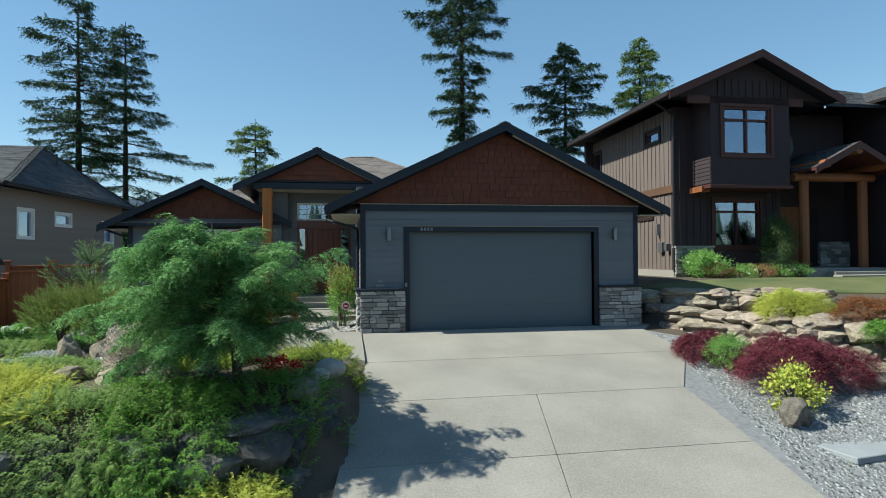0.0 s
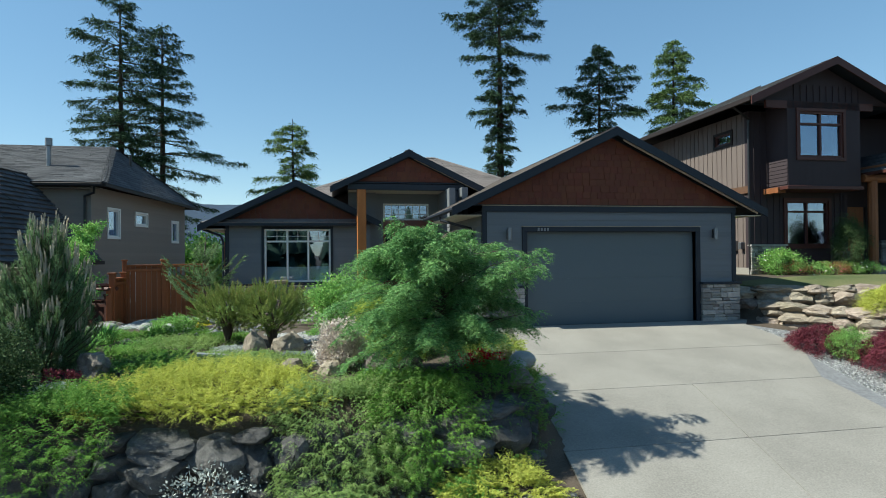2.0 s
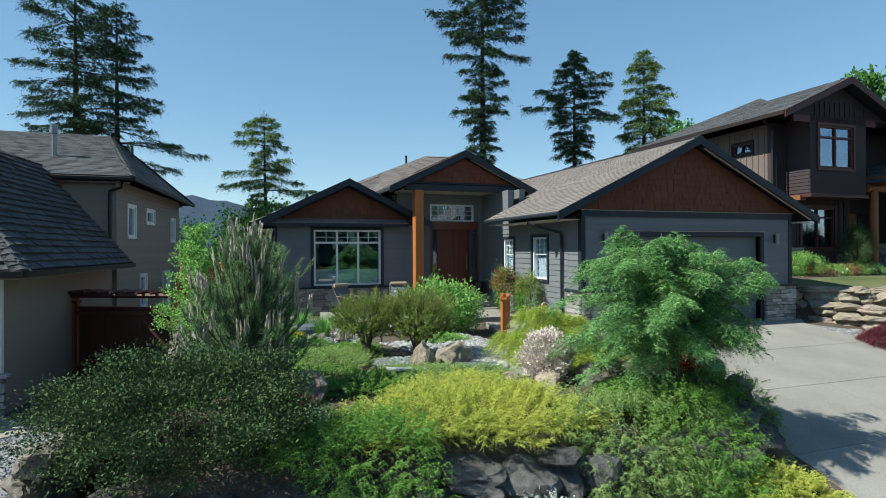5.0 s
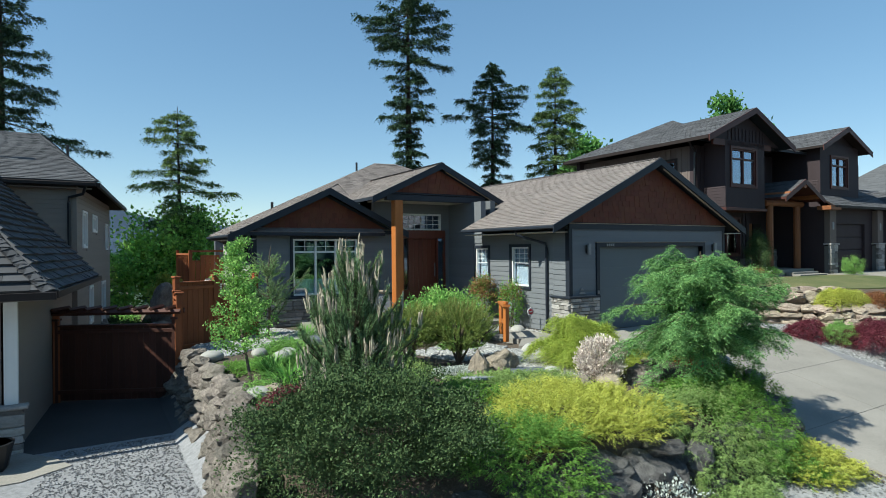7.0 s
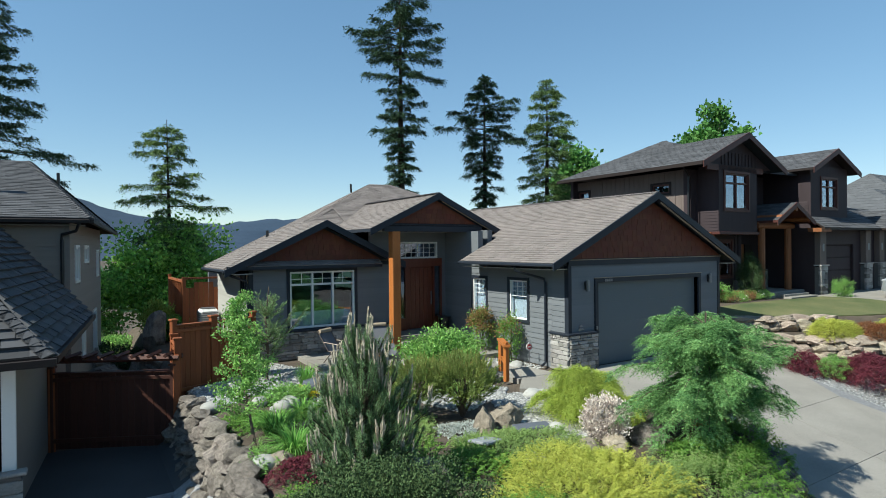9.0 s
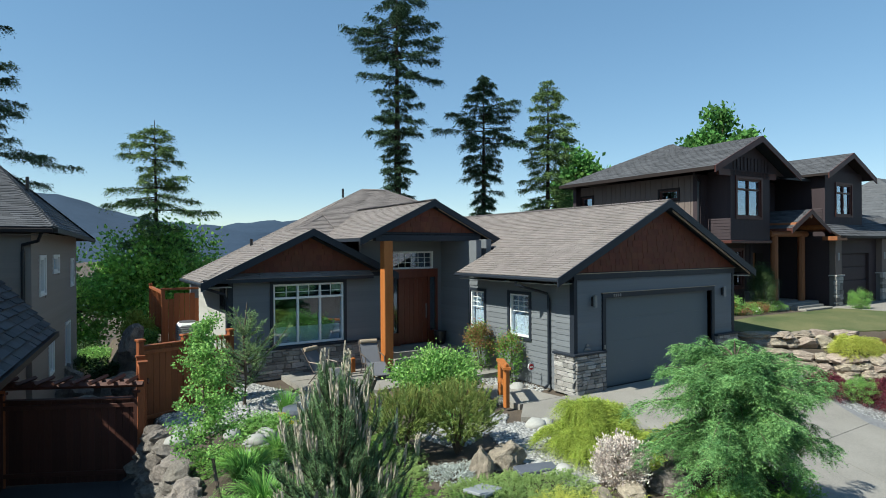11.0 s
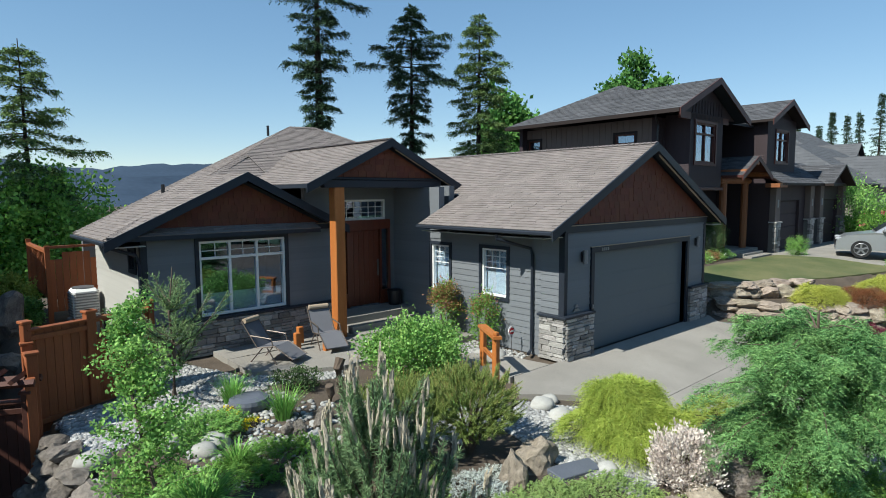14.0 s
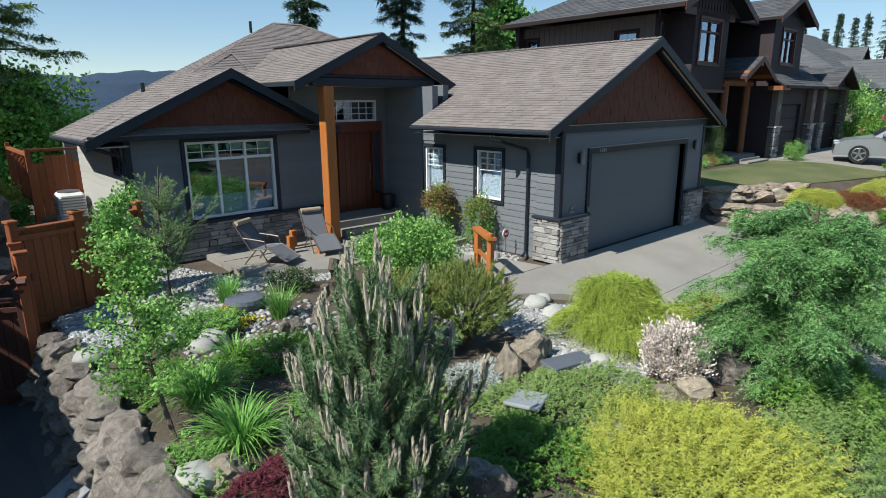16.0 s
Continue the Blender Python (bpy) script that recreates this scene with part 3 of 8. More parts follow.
def window(name, parent, plane, at, u0, u1, z0, z1, cols=1, frame_w=0.06, mat=WHITE, transom=0.0, grid=(0, 0), blind=0.0, trim=None, trim_w=0.09,
           depth=0.12, side=-1, label=""):
    """A framed window in a wall opening. side: the way the wall faces along its axis."""
    def B(bm, a, b, c, d, e, f):
        if plane == "y":
            box(bm, a, b, at + min(c, d), at + max(c, d), e, f)
        else:
            s = -side
            box(bm, at + min(c * s, d * s), at + max(c * s, d * s), a, b, e, f)
    win = None
    bm = bmesh.new()
    for a, b, e, f in ((u0, u1, z0, z0 + frame_w), (u0, u1, z1 - frame_w, z1), (u0, u0 + frame_w, z0 + frame_w, z1 - frame_w), (u1 - frame_w, u1, z0 + frame_w, z1 - frame_w)):
        B(bm, a, b, 0.0, depth, e, f)
    win = part(name, bm, mat, parent, label)
    if trim:
        bm = bmesh.new()
        for a, b, e, f in ((u0 - trim_w, u1 + trim_w, z1, z1 + trim_w), (u0 - trim_w, u1 + trim_w, z0 - trim_w, z0), (u0 - trim_w, u0, z0, z1), (u1, u1 + trim_w, z0, z1)):
            B(bm, a, b, -0.045, 0.02, e, f)
        part("casing", bm, trim, win)
    w = (u1 - u0 - 2 * frame_w) / cols
    zt = z1 - transom if transom else z1 - frame_w
    bm = bmesh.new()
    n = 0
    for k in range(1, cols):
        x = u0 + frame_w + w * k
        B(bm, x - frame_w * 0.5, x + frame_w * 0.5, 0.01, depth - 0.02, z0 + frame_w, z1 - frame_w)
        n += 1
    if transom:
        B(bm, u0 + frame_w, u1 - frame_w, 0.008, depth - 0.015, zt - frame_w * 0.5, zt + frame_w * 0.5)
        n += 1
    if n:
        part("mullion", bm, mat, win)
    else:
        bm.free()
    if grid[0]:
        bm = bmesh.new()
        gz0, gz1 = (zt, z1 - frame_w) if transom else (grid[2] if len(grid) > 2 else z0 + frame_w, z1 - frame_w)
        for k in range(cols):
            xa = u0 + frame_w + w * k
            for i in range(1, grid[0]):
                x = xa + w * i / grid[0]
                B(bm, x - 0.009, x + 0.009, 0.045, 0.06, gz0, gz1)
            for i in range(1, grid[1]):
                zz = gz0 + (gz1 - gz0) * i / grid[1]
                B(bm, xa, xa + w, 0.046, 0.059, zz - 0.009, zz + 0.009)
            if len(grid) > 2:
                B(bm, xa, xa + w, 0.046, 0.059, gz0 - 0.009, gz0 + 0.009)
        part("grille", bm, mat, win)
    for k in range(cols):
        xa = u0 + frame_w + w * k
        for za, zb in (((z0 + frame_w, zt), (zt, z1 - frame_w)) if transom else ((z0 + frame_w, z1 - frame_w),)):
            bm = bmesh.new()
            B(bm, xa + 0.012, xa + w - 0.012, 0.066, 0.074, za, zb)
            g = part("pane", bm, GLASS, win)
            g.visible_shadow = False
    if blind:
        bm = bmesh.new()
        B(bm, u0 + frame_w, u1 - frame_w, depth + 0.03, depth + 0.04, z1 - frame_w - blind * (z1 - z0 - 2 * frame_w), z1 - frame_w)
        part("blind", bm, BLIND, win, "white window blind")
    return win


house = thing("main_house", (2, 20, 0), "single-storey slate-blue house with cedar-shingled gables and grey-brown roof", "house")
W = 13.6            # garage front
GX0, GX1 = 1.98, 9.2
LY = 19.66          # wall of the big window
LX0, LX1 = -5.3, -0.5
BIG = (-4.07, -1.87, 1.01, 2.82)
DOORH = (3.14, 7.99, -0.05, 2.48)
SIDEW = ((15.33, 16.2, 1.28, 2.5), (17.45, 18.2, 1.22, 2.48))

part("wall", wall("y", W, GX0, GX1, 0, 3.1, [DOORH], 0.2), SIDING, house)
part("wall", wall("x", GX0, W + 0.2, 20.2, -0.02, 3.05, SIDEW, 0.2), SIDING, house)
part("wall", wall("x", GX1 - 0.2, W + 0.2, 30, 0, 3.1, (), 0.2), SIDING, house)
part("wall", boxes((GX0, GX0 + 0.2, 17.9, 20.2, 3.05, 4.1)), SIDING, house)
part("wall", wall("y", LY, LX0, LX1, -0.2, 3.12, [BIG], 0.2), SIDING, house)
SMALL = (20.15, 20.6, 2.2, 2.66)
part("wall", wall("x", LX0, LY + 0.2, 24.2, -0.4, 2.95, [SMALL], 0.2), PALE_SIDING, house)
part("wall", boxes((LX0 + 0.02, 9.0, 26.0, 26.2, -0.4, 2.85)), SIDING, house)
for d in ((LX1, LX1 + 0.2, LY + 0.2, 20.0, 0.3, 3.9), (-1.25, LX1 + 0.2, LY + 0.02, LY + 0.2, 3.13, 4.1)):
    part("wall", boxes(d), SIDING, house)

part("wall", wall("y", 20.0, LX1 + 0.2, GX0, 0.4, 4.1, [(-0.0, 1.78, 0.58, 2.9), (-0.02, 1.63, 3.15, 3.75)], 0.2), SIDING, house)
part("ceiling", boxes((-1.25, 2.6, 18.75, 20.2, 4.1, 4.16)), SOFFIT, house, "cream porch soffit")
for d in ((GX0 + 0.2, 2.62, 18.62, 20.2, 3.0, 4.1), (2.42, 2.62, 17.95, 24.0, 3.2, 4.14)):
    part("wall", boxes(d), SIDING, house)
part("beam", boxes((-1.3, 2.64, 18.55, 18.75, 4.08, 4.28), bevel=0.01), TRIM, house)
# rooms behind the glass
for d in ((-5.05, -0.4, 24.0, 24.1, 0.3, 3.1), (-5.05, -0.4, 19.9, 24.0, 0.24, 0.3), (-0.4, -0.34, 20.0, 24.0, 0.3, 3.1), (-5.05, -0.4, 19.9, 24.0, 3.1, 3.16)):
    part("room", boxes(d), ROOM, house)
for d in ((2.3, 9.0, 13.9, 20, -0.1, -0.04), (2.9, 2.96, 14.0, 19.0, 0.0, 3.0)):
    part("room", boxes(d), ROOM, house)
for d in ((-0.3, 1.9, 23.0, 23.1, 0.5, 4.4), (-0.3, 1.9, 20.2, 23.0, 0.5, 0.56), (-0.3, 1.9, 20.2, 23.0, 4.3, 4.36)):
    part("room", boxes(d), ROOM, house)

PITCH = 0.487



def gable_end(x0, x1, xa, za, z0, y, thick=0.2):
    """Upright gable wall under two slopes."""
    return slab([(x0, y, z0), (x1, y, z0), (xa, y, za)], thick, way=(0, 1, 0))


# garage gable
part("gable_wall", gable_end(GX0 - 0.3, GX1 + 0.25, 5.55, 5.06, 3.16, W + 0.02), TRIM, house)
shingles("gable_shingles", [(GX0 - 0.15, W - 0.0, 3.19), (GX1 + 0.08, W - 0.0, 3.19), (5.55, W - 0.0, 4.98)], CEDAR, house, 0.17, 0.2, 0.02, 5, single=300)
part("band", boxes((GX0 - 0.03, GX1 + 0.03, W - 0.05, W + 0.02, 3.0, 3.15)), TRIM, house)
part("drip_edge", boxes((GX0 - 0.05, GX1 + 0.05, W - 0.07, W + 0.0, 3.152, 3.17)), FASCIA_TAN, house)
part("corner_board", boxes((GX0 - 0.03, GX0 + 0.09, W - 0.035, W + 0.0, 1.05, 3.0), (GX0 - 0.035, GX0, W - 0.03, W + 0.12, 1.05, 3.0)), TRIM, house)
part("corner_board", boxes((GX1 - 0.09, GX1 + 0.03, W - 0.035, W + 0.0, 1.05, 3.0)), TRIM, house)
lap(house, "y", W, GX0 + 0.09, GX1 - 0.09, 1.08, 3.0, SIDING, [(DOORH[0] - 0.14, DOORH[1] + 0.14, 0, DOORH[3] + 0.14)])
lap(house, "x", GX0, 14.25, 20.0, 0.02, 3.02, SIDING, [(a - 0.09, b + 0.09, c - 0.09, d + 0.09) for a, b, c, d in SIDEW])
lap(house, "x", GX0, 13.7, 14.25, 1.08, 3.02, SIDING)
# garage door
for a, b, c, d in ((DOORH[0] - 0.13, DOORH[0], 0.0, DOORH[3]), (DOORH[1], DOORH[1] + 0.13, 0, DOORH[3]), (DOORH[0] - 0.13, DOORH[1] + 0.13, DOORH[3], DOORH[3] + 0.13)):
    part("door_casing", boxes((a, b, W - 0.055, W + 0.16, c, d), bevel=0.006), TRIM, house)
part("drip_edge", boxes((DOORH[0] - 0.15, DOORH[1] + 0.15, W - 0.07, W + 0.0, DOORH[3] + 0.132, DOORH[3] + 0.15)), FASCIA_TAN, house)
garage_door = part("garage_door", boxes((DOORH[0], DOORH[1], W + 0.16, W + 0.19, 0, DOORH[3])), GREY_PAINT, house, "flush slate-blue sectional garage door")
for k in range(4):
    h = (DOORH[3] - 0.01) / 4
    part("door_section", boxes((DOORH[0] + 0.005, DOORH[1] - 0.005, W + 0.115, W + 0.16, 0.01 + h * k + 0.0006, 0.01 + h * (k + 1) - 0.0006), bevel=0.001), GREY_PAINT, garage_door)
part("seal", boxes((DOORH[0], DOORH[1], W + 0.1, W + 0.17, 0.0, 0.03)), BLACK, garage_door)
# stone piers of the garage
for d in ((GX0 - 0.02, DOORH[0] - 0.13, W - 0.08, W, 0, 1.02), (DOORH[1] + 0.13, GX1 + 0.02, W - 0.08, W, 0, 1.02), (GX0 - 0.08, GX0, W - 0.08, 14.2, 0, 1.02)):
    part("stone_backing", boxes(d), MORTAR, house)
stonework(house, "y", W - 0.14, GX0 - 0.06, DOORH[0] - 0.11, 0.02, 1.03, 11)
stonework(house, "y", W - 0.14, DOORH[1] + 0.11, GX1 + 0.07, 0.02, 1.03, 12)
stonework(house, "x", GX0 - 0.13, W - 0.1, 14.22, 0.02, 1.03, 13)
for d in ((GX0 - 0.17, DOORH[0] - 0.1, W - 0.18, W - 0.0, 1.03, 1.09), (GX0 - 0.17, GX0 - 0.0, W - 0.0, 14.26, 1.03, 1.09)):
    part("stone_cap", boxes(d, bevel=0.01), TRIM, house)
part("stone_cap", boxes((DOORH[1] + 0.1, GX1 + 0.1, W - 0.18, W, 1.03, 1.09), bevel=0.01), TRIM, house)


def roof(points, mat=SHINGLE, parent=None, thick=0.1, single=0, seed=3, fascia=TRIM, **kw):
    parent = parent or house
    part("roof_deck", slab(points, thick), fascia, parent)
    kw.setdefault("course", 0.125)
    kw.setdefault("tab", 0.26)
    shingles("roof_shingles", points, mat, parent, seed=seed, single=single, **kw)


def ridge_cap(a, b, parent, mat, seed=1, width=0.3):
    """Overlapping cap shingles along a ridge or hip."""
    a, b = Vector(a), Vector(b)
    d = (b - a).normalized()
    s = d.cross(Vector((0, 0, 1))).normalized()
    up = s.cross(d)
    n = max(2, int((b - a).length / 0.16))
    bm = bmesh.new()
    for k in range(n):
        p, q = a + d * ((b - a).length * k / n), a + d * ((b - a).length * (k + 1.15) / n)
        l1, l2 = up * 0.05, up * 0.03
        v = [bm.verts.new(x) for x in (p - s * width / 2 + l1 - up * 0.06, p + l1, p + s * width / 2 + l1 - up * 0.06,
                                       q - s * width / 2 + l2 - up * 0.06, q + l2, q + s * width / 2 + l2 - up * 0.06)]
        bm.faces.new((v[0], v[1], v[4], v[3]))
        bm.faces.new((v[1], v[2], v[5], v[4]))
        bm.faces.new((v[0], v[3], v[4]))
        bm.faces.new((v[0], v[2], v[1]))
    part("ridge_cap", bm, mat, parent, "", "stuff")


EZ = 3.09
roof([(1.17, 13.3, EZ), (1.17, 17.85, EZ), (2.75, 17.85, EZ + 1.58 * PITCH), (2.75, 24.5, EZ + 1.58 * PITCH), (5.55, 24.5, 5.2), (5.55, 13.3, 5.2)], single=300, seed=21)
roof([(9.93, 13.3, EZ), (5.55, 13.3, 5.2), (5.55, 24.5, 5.2), (9.93, 24.5, EZ)], seed=22)
ridge_cap((5.55, 13.3, 5.2), (5.55, 23.8, 5.2), house, SHINGLE)
# porch gable
PE = 4.17
roof([(-1.80, 18.42, PE), (0.73, 18.42, 5.39), (0.73, 24.4, 5.39), (-1.80, 24.4, PE)], seed=23)
roof([(3.28, 18.42, PE), (3.28, 24.4, PE), (0.73, 24.4, 5.39), (0.73, 18.42, 5.39)], seed=24)
ridge_cap((0.73, 18.42, 5.39), (0.73, 24.2, 5.39), house, SHINGLE)
part("gable_wall", gable_end(-1.35, 2.8, 0.73, 5.27, 4.28, 18.64), TRIM, house)
shingles("gable_shingles", [(-0.95, 18.62, 4.36), (2.4, 18.62, 4.36), (0.73, 18.62, 5.16)], CEDAR, house, 0.17, 0.2, 0.02, 6, single=120)
part("drip_edge", boxes((-1.1, 2.55, 18.53, 18.62, 4.3, 4.335)), TRIM, house)
# left gable and hipped main roof
LE, LAX, LAZ = 2.95, -2.98, 4.44


def hip(x, y):
    return min(LE + 0.463 * (x + 6.05), 6.5 - 0.485 * (26.4 - y), 6.5 - 0.485 * (x - 3.0))


roof([(-6.05, 19.25, LE), (LAX, 19.25, LAZ), (LAX, 22.6, LAZ), (-6.05, 22.6, LE)], seed=25)
roof([(-0.2, 19.25, LE + 0.14), (-0.2, 22.4, LE + 0.14), (LAX, 22.4, LAZ), (LAX, 19.25, LAZ)], seed=26)
roof([(-6.05, 19.6, LE - 0.02), (1.9, 26.4, 6.46), (-6.05, 22.8, LE - 0.02)], seed=27)
roof([(-6.05, 22.8, LE - 0.02), (1.9, 26.4, 6.46), (1.9, 30.5, 3.0), (-3.2, 29.5, 3.0)], seed=35)
roof([(-6.05, 19.3, 3.02), (-1.0, 19.3, 3.02), (-1.0, 23.86, 5.18)], seed=28)
roof([(-1.0, 22.0, 4.33), (7.2, 22.0, 4.36), (3.0, 26.4, 6.5), (1.9, 26.4, 6.46), (-1.0, 23.86, 5.18)], seed=34)
roof([(9.9, 19.3, 3.1), (9.9, 26.4, 3.1), (3.0, 26.4, 6.5)], seed=29)
roof([(3.0, 26.4, 6.5), (9.9, 26.4, 3.1), (9.9, 27.2, 2.9), (3.0, 27.2, 6.2)], seed=30)
ridge_cap((-6.0, 19.45, 2.98), (1.9, 26.4, 6.47), house, SHINGLE)
ridge_cap((1.9, 26.4, 6.47), (3.0, 26.4, 6.5), house, SHINGLE)
ridge_cap((-6.0, 22.75, 2.98), (1.9, 26.4, 6.47), house, SHINGLE)
ridge_cap((3.0, 26.4, 6.5), (9.8, 19.4, 3.1), house, SHINGLE)
part("gable_wall", slab([(1.3, 26.3, 2.9), (1.95, 26.3, 6.3), (3.0, 26.3, 6.36), (9.6, 26.3, 3.05)], 0.1, way=(0, 1, 0)), TRIM, house)
part("gable_wall", gable_end(-5.62, -0.35, LAX, 4.3, 3.02, LY - 0.02), TRIM, house)
shingles("gable_shingles", [(-5.1, LY - 0.04, 3.16), (-0.85, LY - 0.04, 3.16), (LAX, LY - 0.04, 4.2)], CEDAR, house, 0.17, 0.2, 0.02, 7, single=200)
part("band", boxes((-5.33, -0.5, LY - 0.06, LY + 0.01, 2.98, 3.12)), TRIM, house)
part("drip_edge", boxes((-5.35, -0.5, LY - 0.08, LY, 3.122, 3.14)), FASCIA_TAN, house)


def rake(xa, za, xb, zb, y, parent, mat=TRIM, deep=0.2, edge=None, w=0.04):
    """A barge board along a gable's edge, with a thin lighter strip under the shingles."""
    part("rake_board", slab([(xa, y, za + 0.02), (xb, y, zb + 0.02), (xb, y, zb - deep), (xa, y, za - deep)], w, way=(0, -1, 0)), mat, parent)


for xa, za, xb, zb, y in ((1.1, EZ - 0.02, 5.55, 5.2, 13.3), (5.55, 5.2, 10.0, EZ - 0.02, 13.3), (-1.87, PE - 0.02, 0.73, 5.39, 18.42), (0.73, 5.39, 3.35, PE - 0.02, 18.42),
                          (-6.12, LE - 0.03, LAX, LAZ, 19.25), (LAX, LAZ, -0.15, LE + 0.1, 19.25)):
    rake(xa, za, xb, zb, y, house)
# Tan strips paint the sunlit edge along the right-hand slopes.
for xa, za, xb, zb, y in ((5.75, 4.87, 9.75, 2.95, 13.36), (0.9, 5.1, 3.1, 4.05, 18.47)):
    part("lit_rake_strip", slab([(xa, y, za + 0.05), (xb, y, zb + 0.05), (xb, y, zb), (xa, y, za)], 0.03, way=(0, -1, 0)), FASCIA_TAN, house)
# soffits under the eaves
part("soffit", boxes((1.25, 1.98, 13.62, 17.8, 2.9, 2.92)), SOFFIT, house)
part("soffit", boxes((-5.98, -5.3, 19.3, 22.8, 2.8, 2.82)), SOFFIT, house)
part("soffit", boxes((9.2, 9.85, 13.35, 24, 2.9, 2.92)), SOFFIT, house)
# gutters
part("gutter", boxes((1.08, 1.17, 13.3, 17.85, 2.99, 3.08), bevel=0.02), TRIM, house)
part("gutter", boxes((-6.13, -6.05, 19.3, 22.8, 2.86, 2.94), bevel=0.015), TRIM, house)
part("gutter", boxes((9.93, 10.03, 13.3, 24, 2.95, 3.08), bevel=0.02), TRIM, house)
part("downpipe", tube([(1.11, 14.9, 2.95), (1.11, 14.9, 2.85), (1.88, 14.5, 2.6), (1.9, 14.47, 2.45), (1.9, 14.47, 0.15), (1.7, 14.4, 0.08)], 0.04, 8), TRIM, house)
part("downpipe", tube([(-6.1, 19.5, 2.85), (-5.45, 19.55, 2.6), (-5.38, 19.58, 2.4), (-5.38, 19.58, 0.1)], 0.04, 8), TRIM, house)
part("corner_board", boxes((LX0 - 0.03, LX0 + 0.1, LY - 0.035, LY, 0.95, 2.98), (LX0 - 0.035, LX0, LY - 0.03, LY + 0.1, 0.95, 2.98)), TRIM, house)
# windows and entry
window("window", house, "y", LY, *BIG, cols=3, mat=WHITE, transom=0.42, grid=(2, 2), trim=TRIM, label="white three-light window with gridded top lights")
part("cafe_curtain", boxes((BIG[0] + 0.07, BIG[1] - 0.07, LY + 0.16, LY + 0.17, BIG[2] + 0.06, BIG[2] + 0.52)), BLIND, house, "white half curtain behind the big window")
lap(house, "y", LY, LX0 + 0.1, LX1, 0.98, 2.98, SIDING, [(BIG[0] - 0.1, BIG[1] + 0.1, BIG[2] - 0.1, BIG[3] + 0.1)], course=0.17, proud=0.016)
part("stone_backing", boxes((LX0, LX1, LY - 0.06, LY, -0.2, 0.93)), MORTAR, house)
stonework(house, "y", LY - 0.12, LX0, LX1 + 0.02, 0.08, 0.92, 14, limit=300)
part("stone_cap", boxes((LX0 - 0.04, LX1 + 0.02, LY - 0.16, LY, 0.92, 0.98), bevel=0.01), TRIM, house)
for s in SIDEW:
    window("window", house, "x", GX0, *s, mat=WHITE, frame_w=0.05, grid=(3, 3, s[3] - 0.5), blind=1.0, trim=TRIM, label="white window with drawn blind")
window("window", house, "x", LX0, *SMALL, mat=TRIM, trim=TRIM)
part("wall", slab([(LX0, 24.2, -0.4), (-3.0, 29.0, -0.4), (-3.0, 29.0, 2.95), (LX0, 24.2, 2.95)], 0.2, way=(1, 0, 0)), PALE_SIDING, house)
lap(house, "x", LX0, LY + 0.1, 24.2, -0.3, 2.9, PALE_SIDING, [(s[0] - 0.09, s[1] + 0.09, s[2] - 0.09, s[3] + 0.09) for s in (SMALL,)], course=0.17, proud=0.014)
window("window", house, "y", 20.0, -0.02, 1.63, 3.15, 3.75, cols=1, mat=WHITE, grid=(6, 3), trim=None, label="white gridded transom window above the door")
entry = part("front_door", boxes((0.31, 1.42, 20.06, 20.11, 0.6, 2.86), bevel=0.004), DOOR_WOOD, house, "tall mahogany plank front door")
for k in range(6):
    part("plank", boxes((0.33 + k * 0.18, 0.33 + k * 0.18 + 0.17, 20.045, 20.07, 0.64, 2.82), bevel=0.006), DOOR_WOOD, entry)
part("door_frame", boxes((-0.02, 0.06, 19.97, 20.1, 0.58, 2.9), (0.25, 0.31, 19.97, 20.1, 0.58, 2.9), (1.42, 1.48, 19.97, 20.1, 0.58, 2.9), (1.74, 1.8, 19.97, 20.1, 0.58, 2.9),
                         (-0.02, 1.8, 19.96, 20.1, 2.86, 3.15), (0.06, 0.25, 19.98, 20.08, 0.58, 1.0), (1.48, 1.74, 19.98, 20.08, 0.58, 1.0)), DOOR_WOOD, house)
for a, b in ((0.06, 0.25), (1.48, 1.74)):
    g = part("pane", boxes((a, b, 20.03, 20.04, 1.0, 2.86)), GLASS, house)
    g.visible_shadow = False
part("door_handle", boxes((1.32, 1.36, 19.98, 20.0, 1.45, 1.95), (1.33, 1.35, 20.0, 20.05, 1.5, 1.53), (1.33, 1.35, 20.0, 20.05, 1.87, 1.9)), STEEL, entry)
post = part("post", boxes((-1.0, -0.7, 18.55, 18.85, 0.15, 4.1), bevel=0.02), CEDAR_POST, house, "square cedar porch post")
part("post_base", boxes((-1.03, -0.67, 18.52, 18.88, 0.05, 0.15), bevel=0.01), STONE, house)
# porch floor and steps
steps = thing("porch_steps", (0.7, 19, 0), "grey concrete porch slab with two wide steps", "steps", "", "structure")
part("landing", boxes((-0.5, GX0, 19.0, 20.0, 0.0, 0.56), bevel=0.015), CONCRETE, steps)
part("step", boxes((-0.5, GX0, 18.62, 19.0, 0.0, 0.37), bevel=0.015), CONCRETE, steps)
part("step", boxes((-0.5, GX0, 18.25, 18.62, 0.0, 0.22), bevel=0.015), CONCRETE, steps)


# ---- boulders ----
def rock_pool(mat, n, seed, sizes, name="boulder", detail=2, rough=0.28, squash=1.0):
    out = []
    for k in range(n):
        me = mesh_of(jitter_rock(seed + k, sizes, rough=rough, detail=detail, squash=squash), name)
        me.materials.append(mat)
        out.append(me)
    return out


ROCKS = rock_pool(BOULDER, 12, 40, (1, 1, 1), detail=3, rough=0.42)
ROUND = rock_pool(WHITE_ROCK, 6, 80, (1, 1, 1), rough=0.2, squash=0.3)
for me in ROUND:
    for p in me.polygons:
        p.use_smooth = True


SHADED_ROCKS = rock_pool(SHADED_BOULDER, 8, 240, (1, 1, 1), detail=3, rough=0.42)
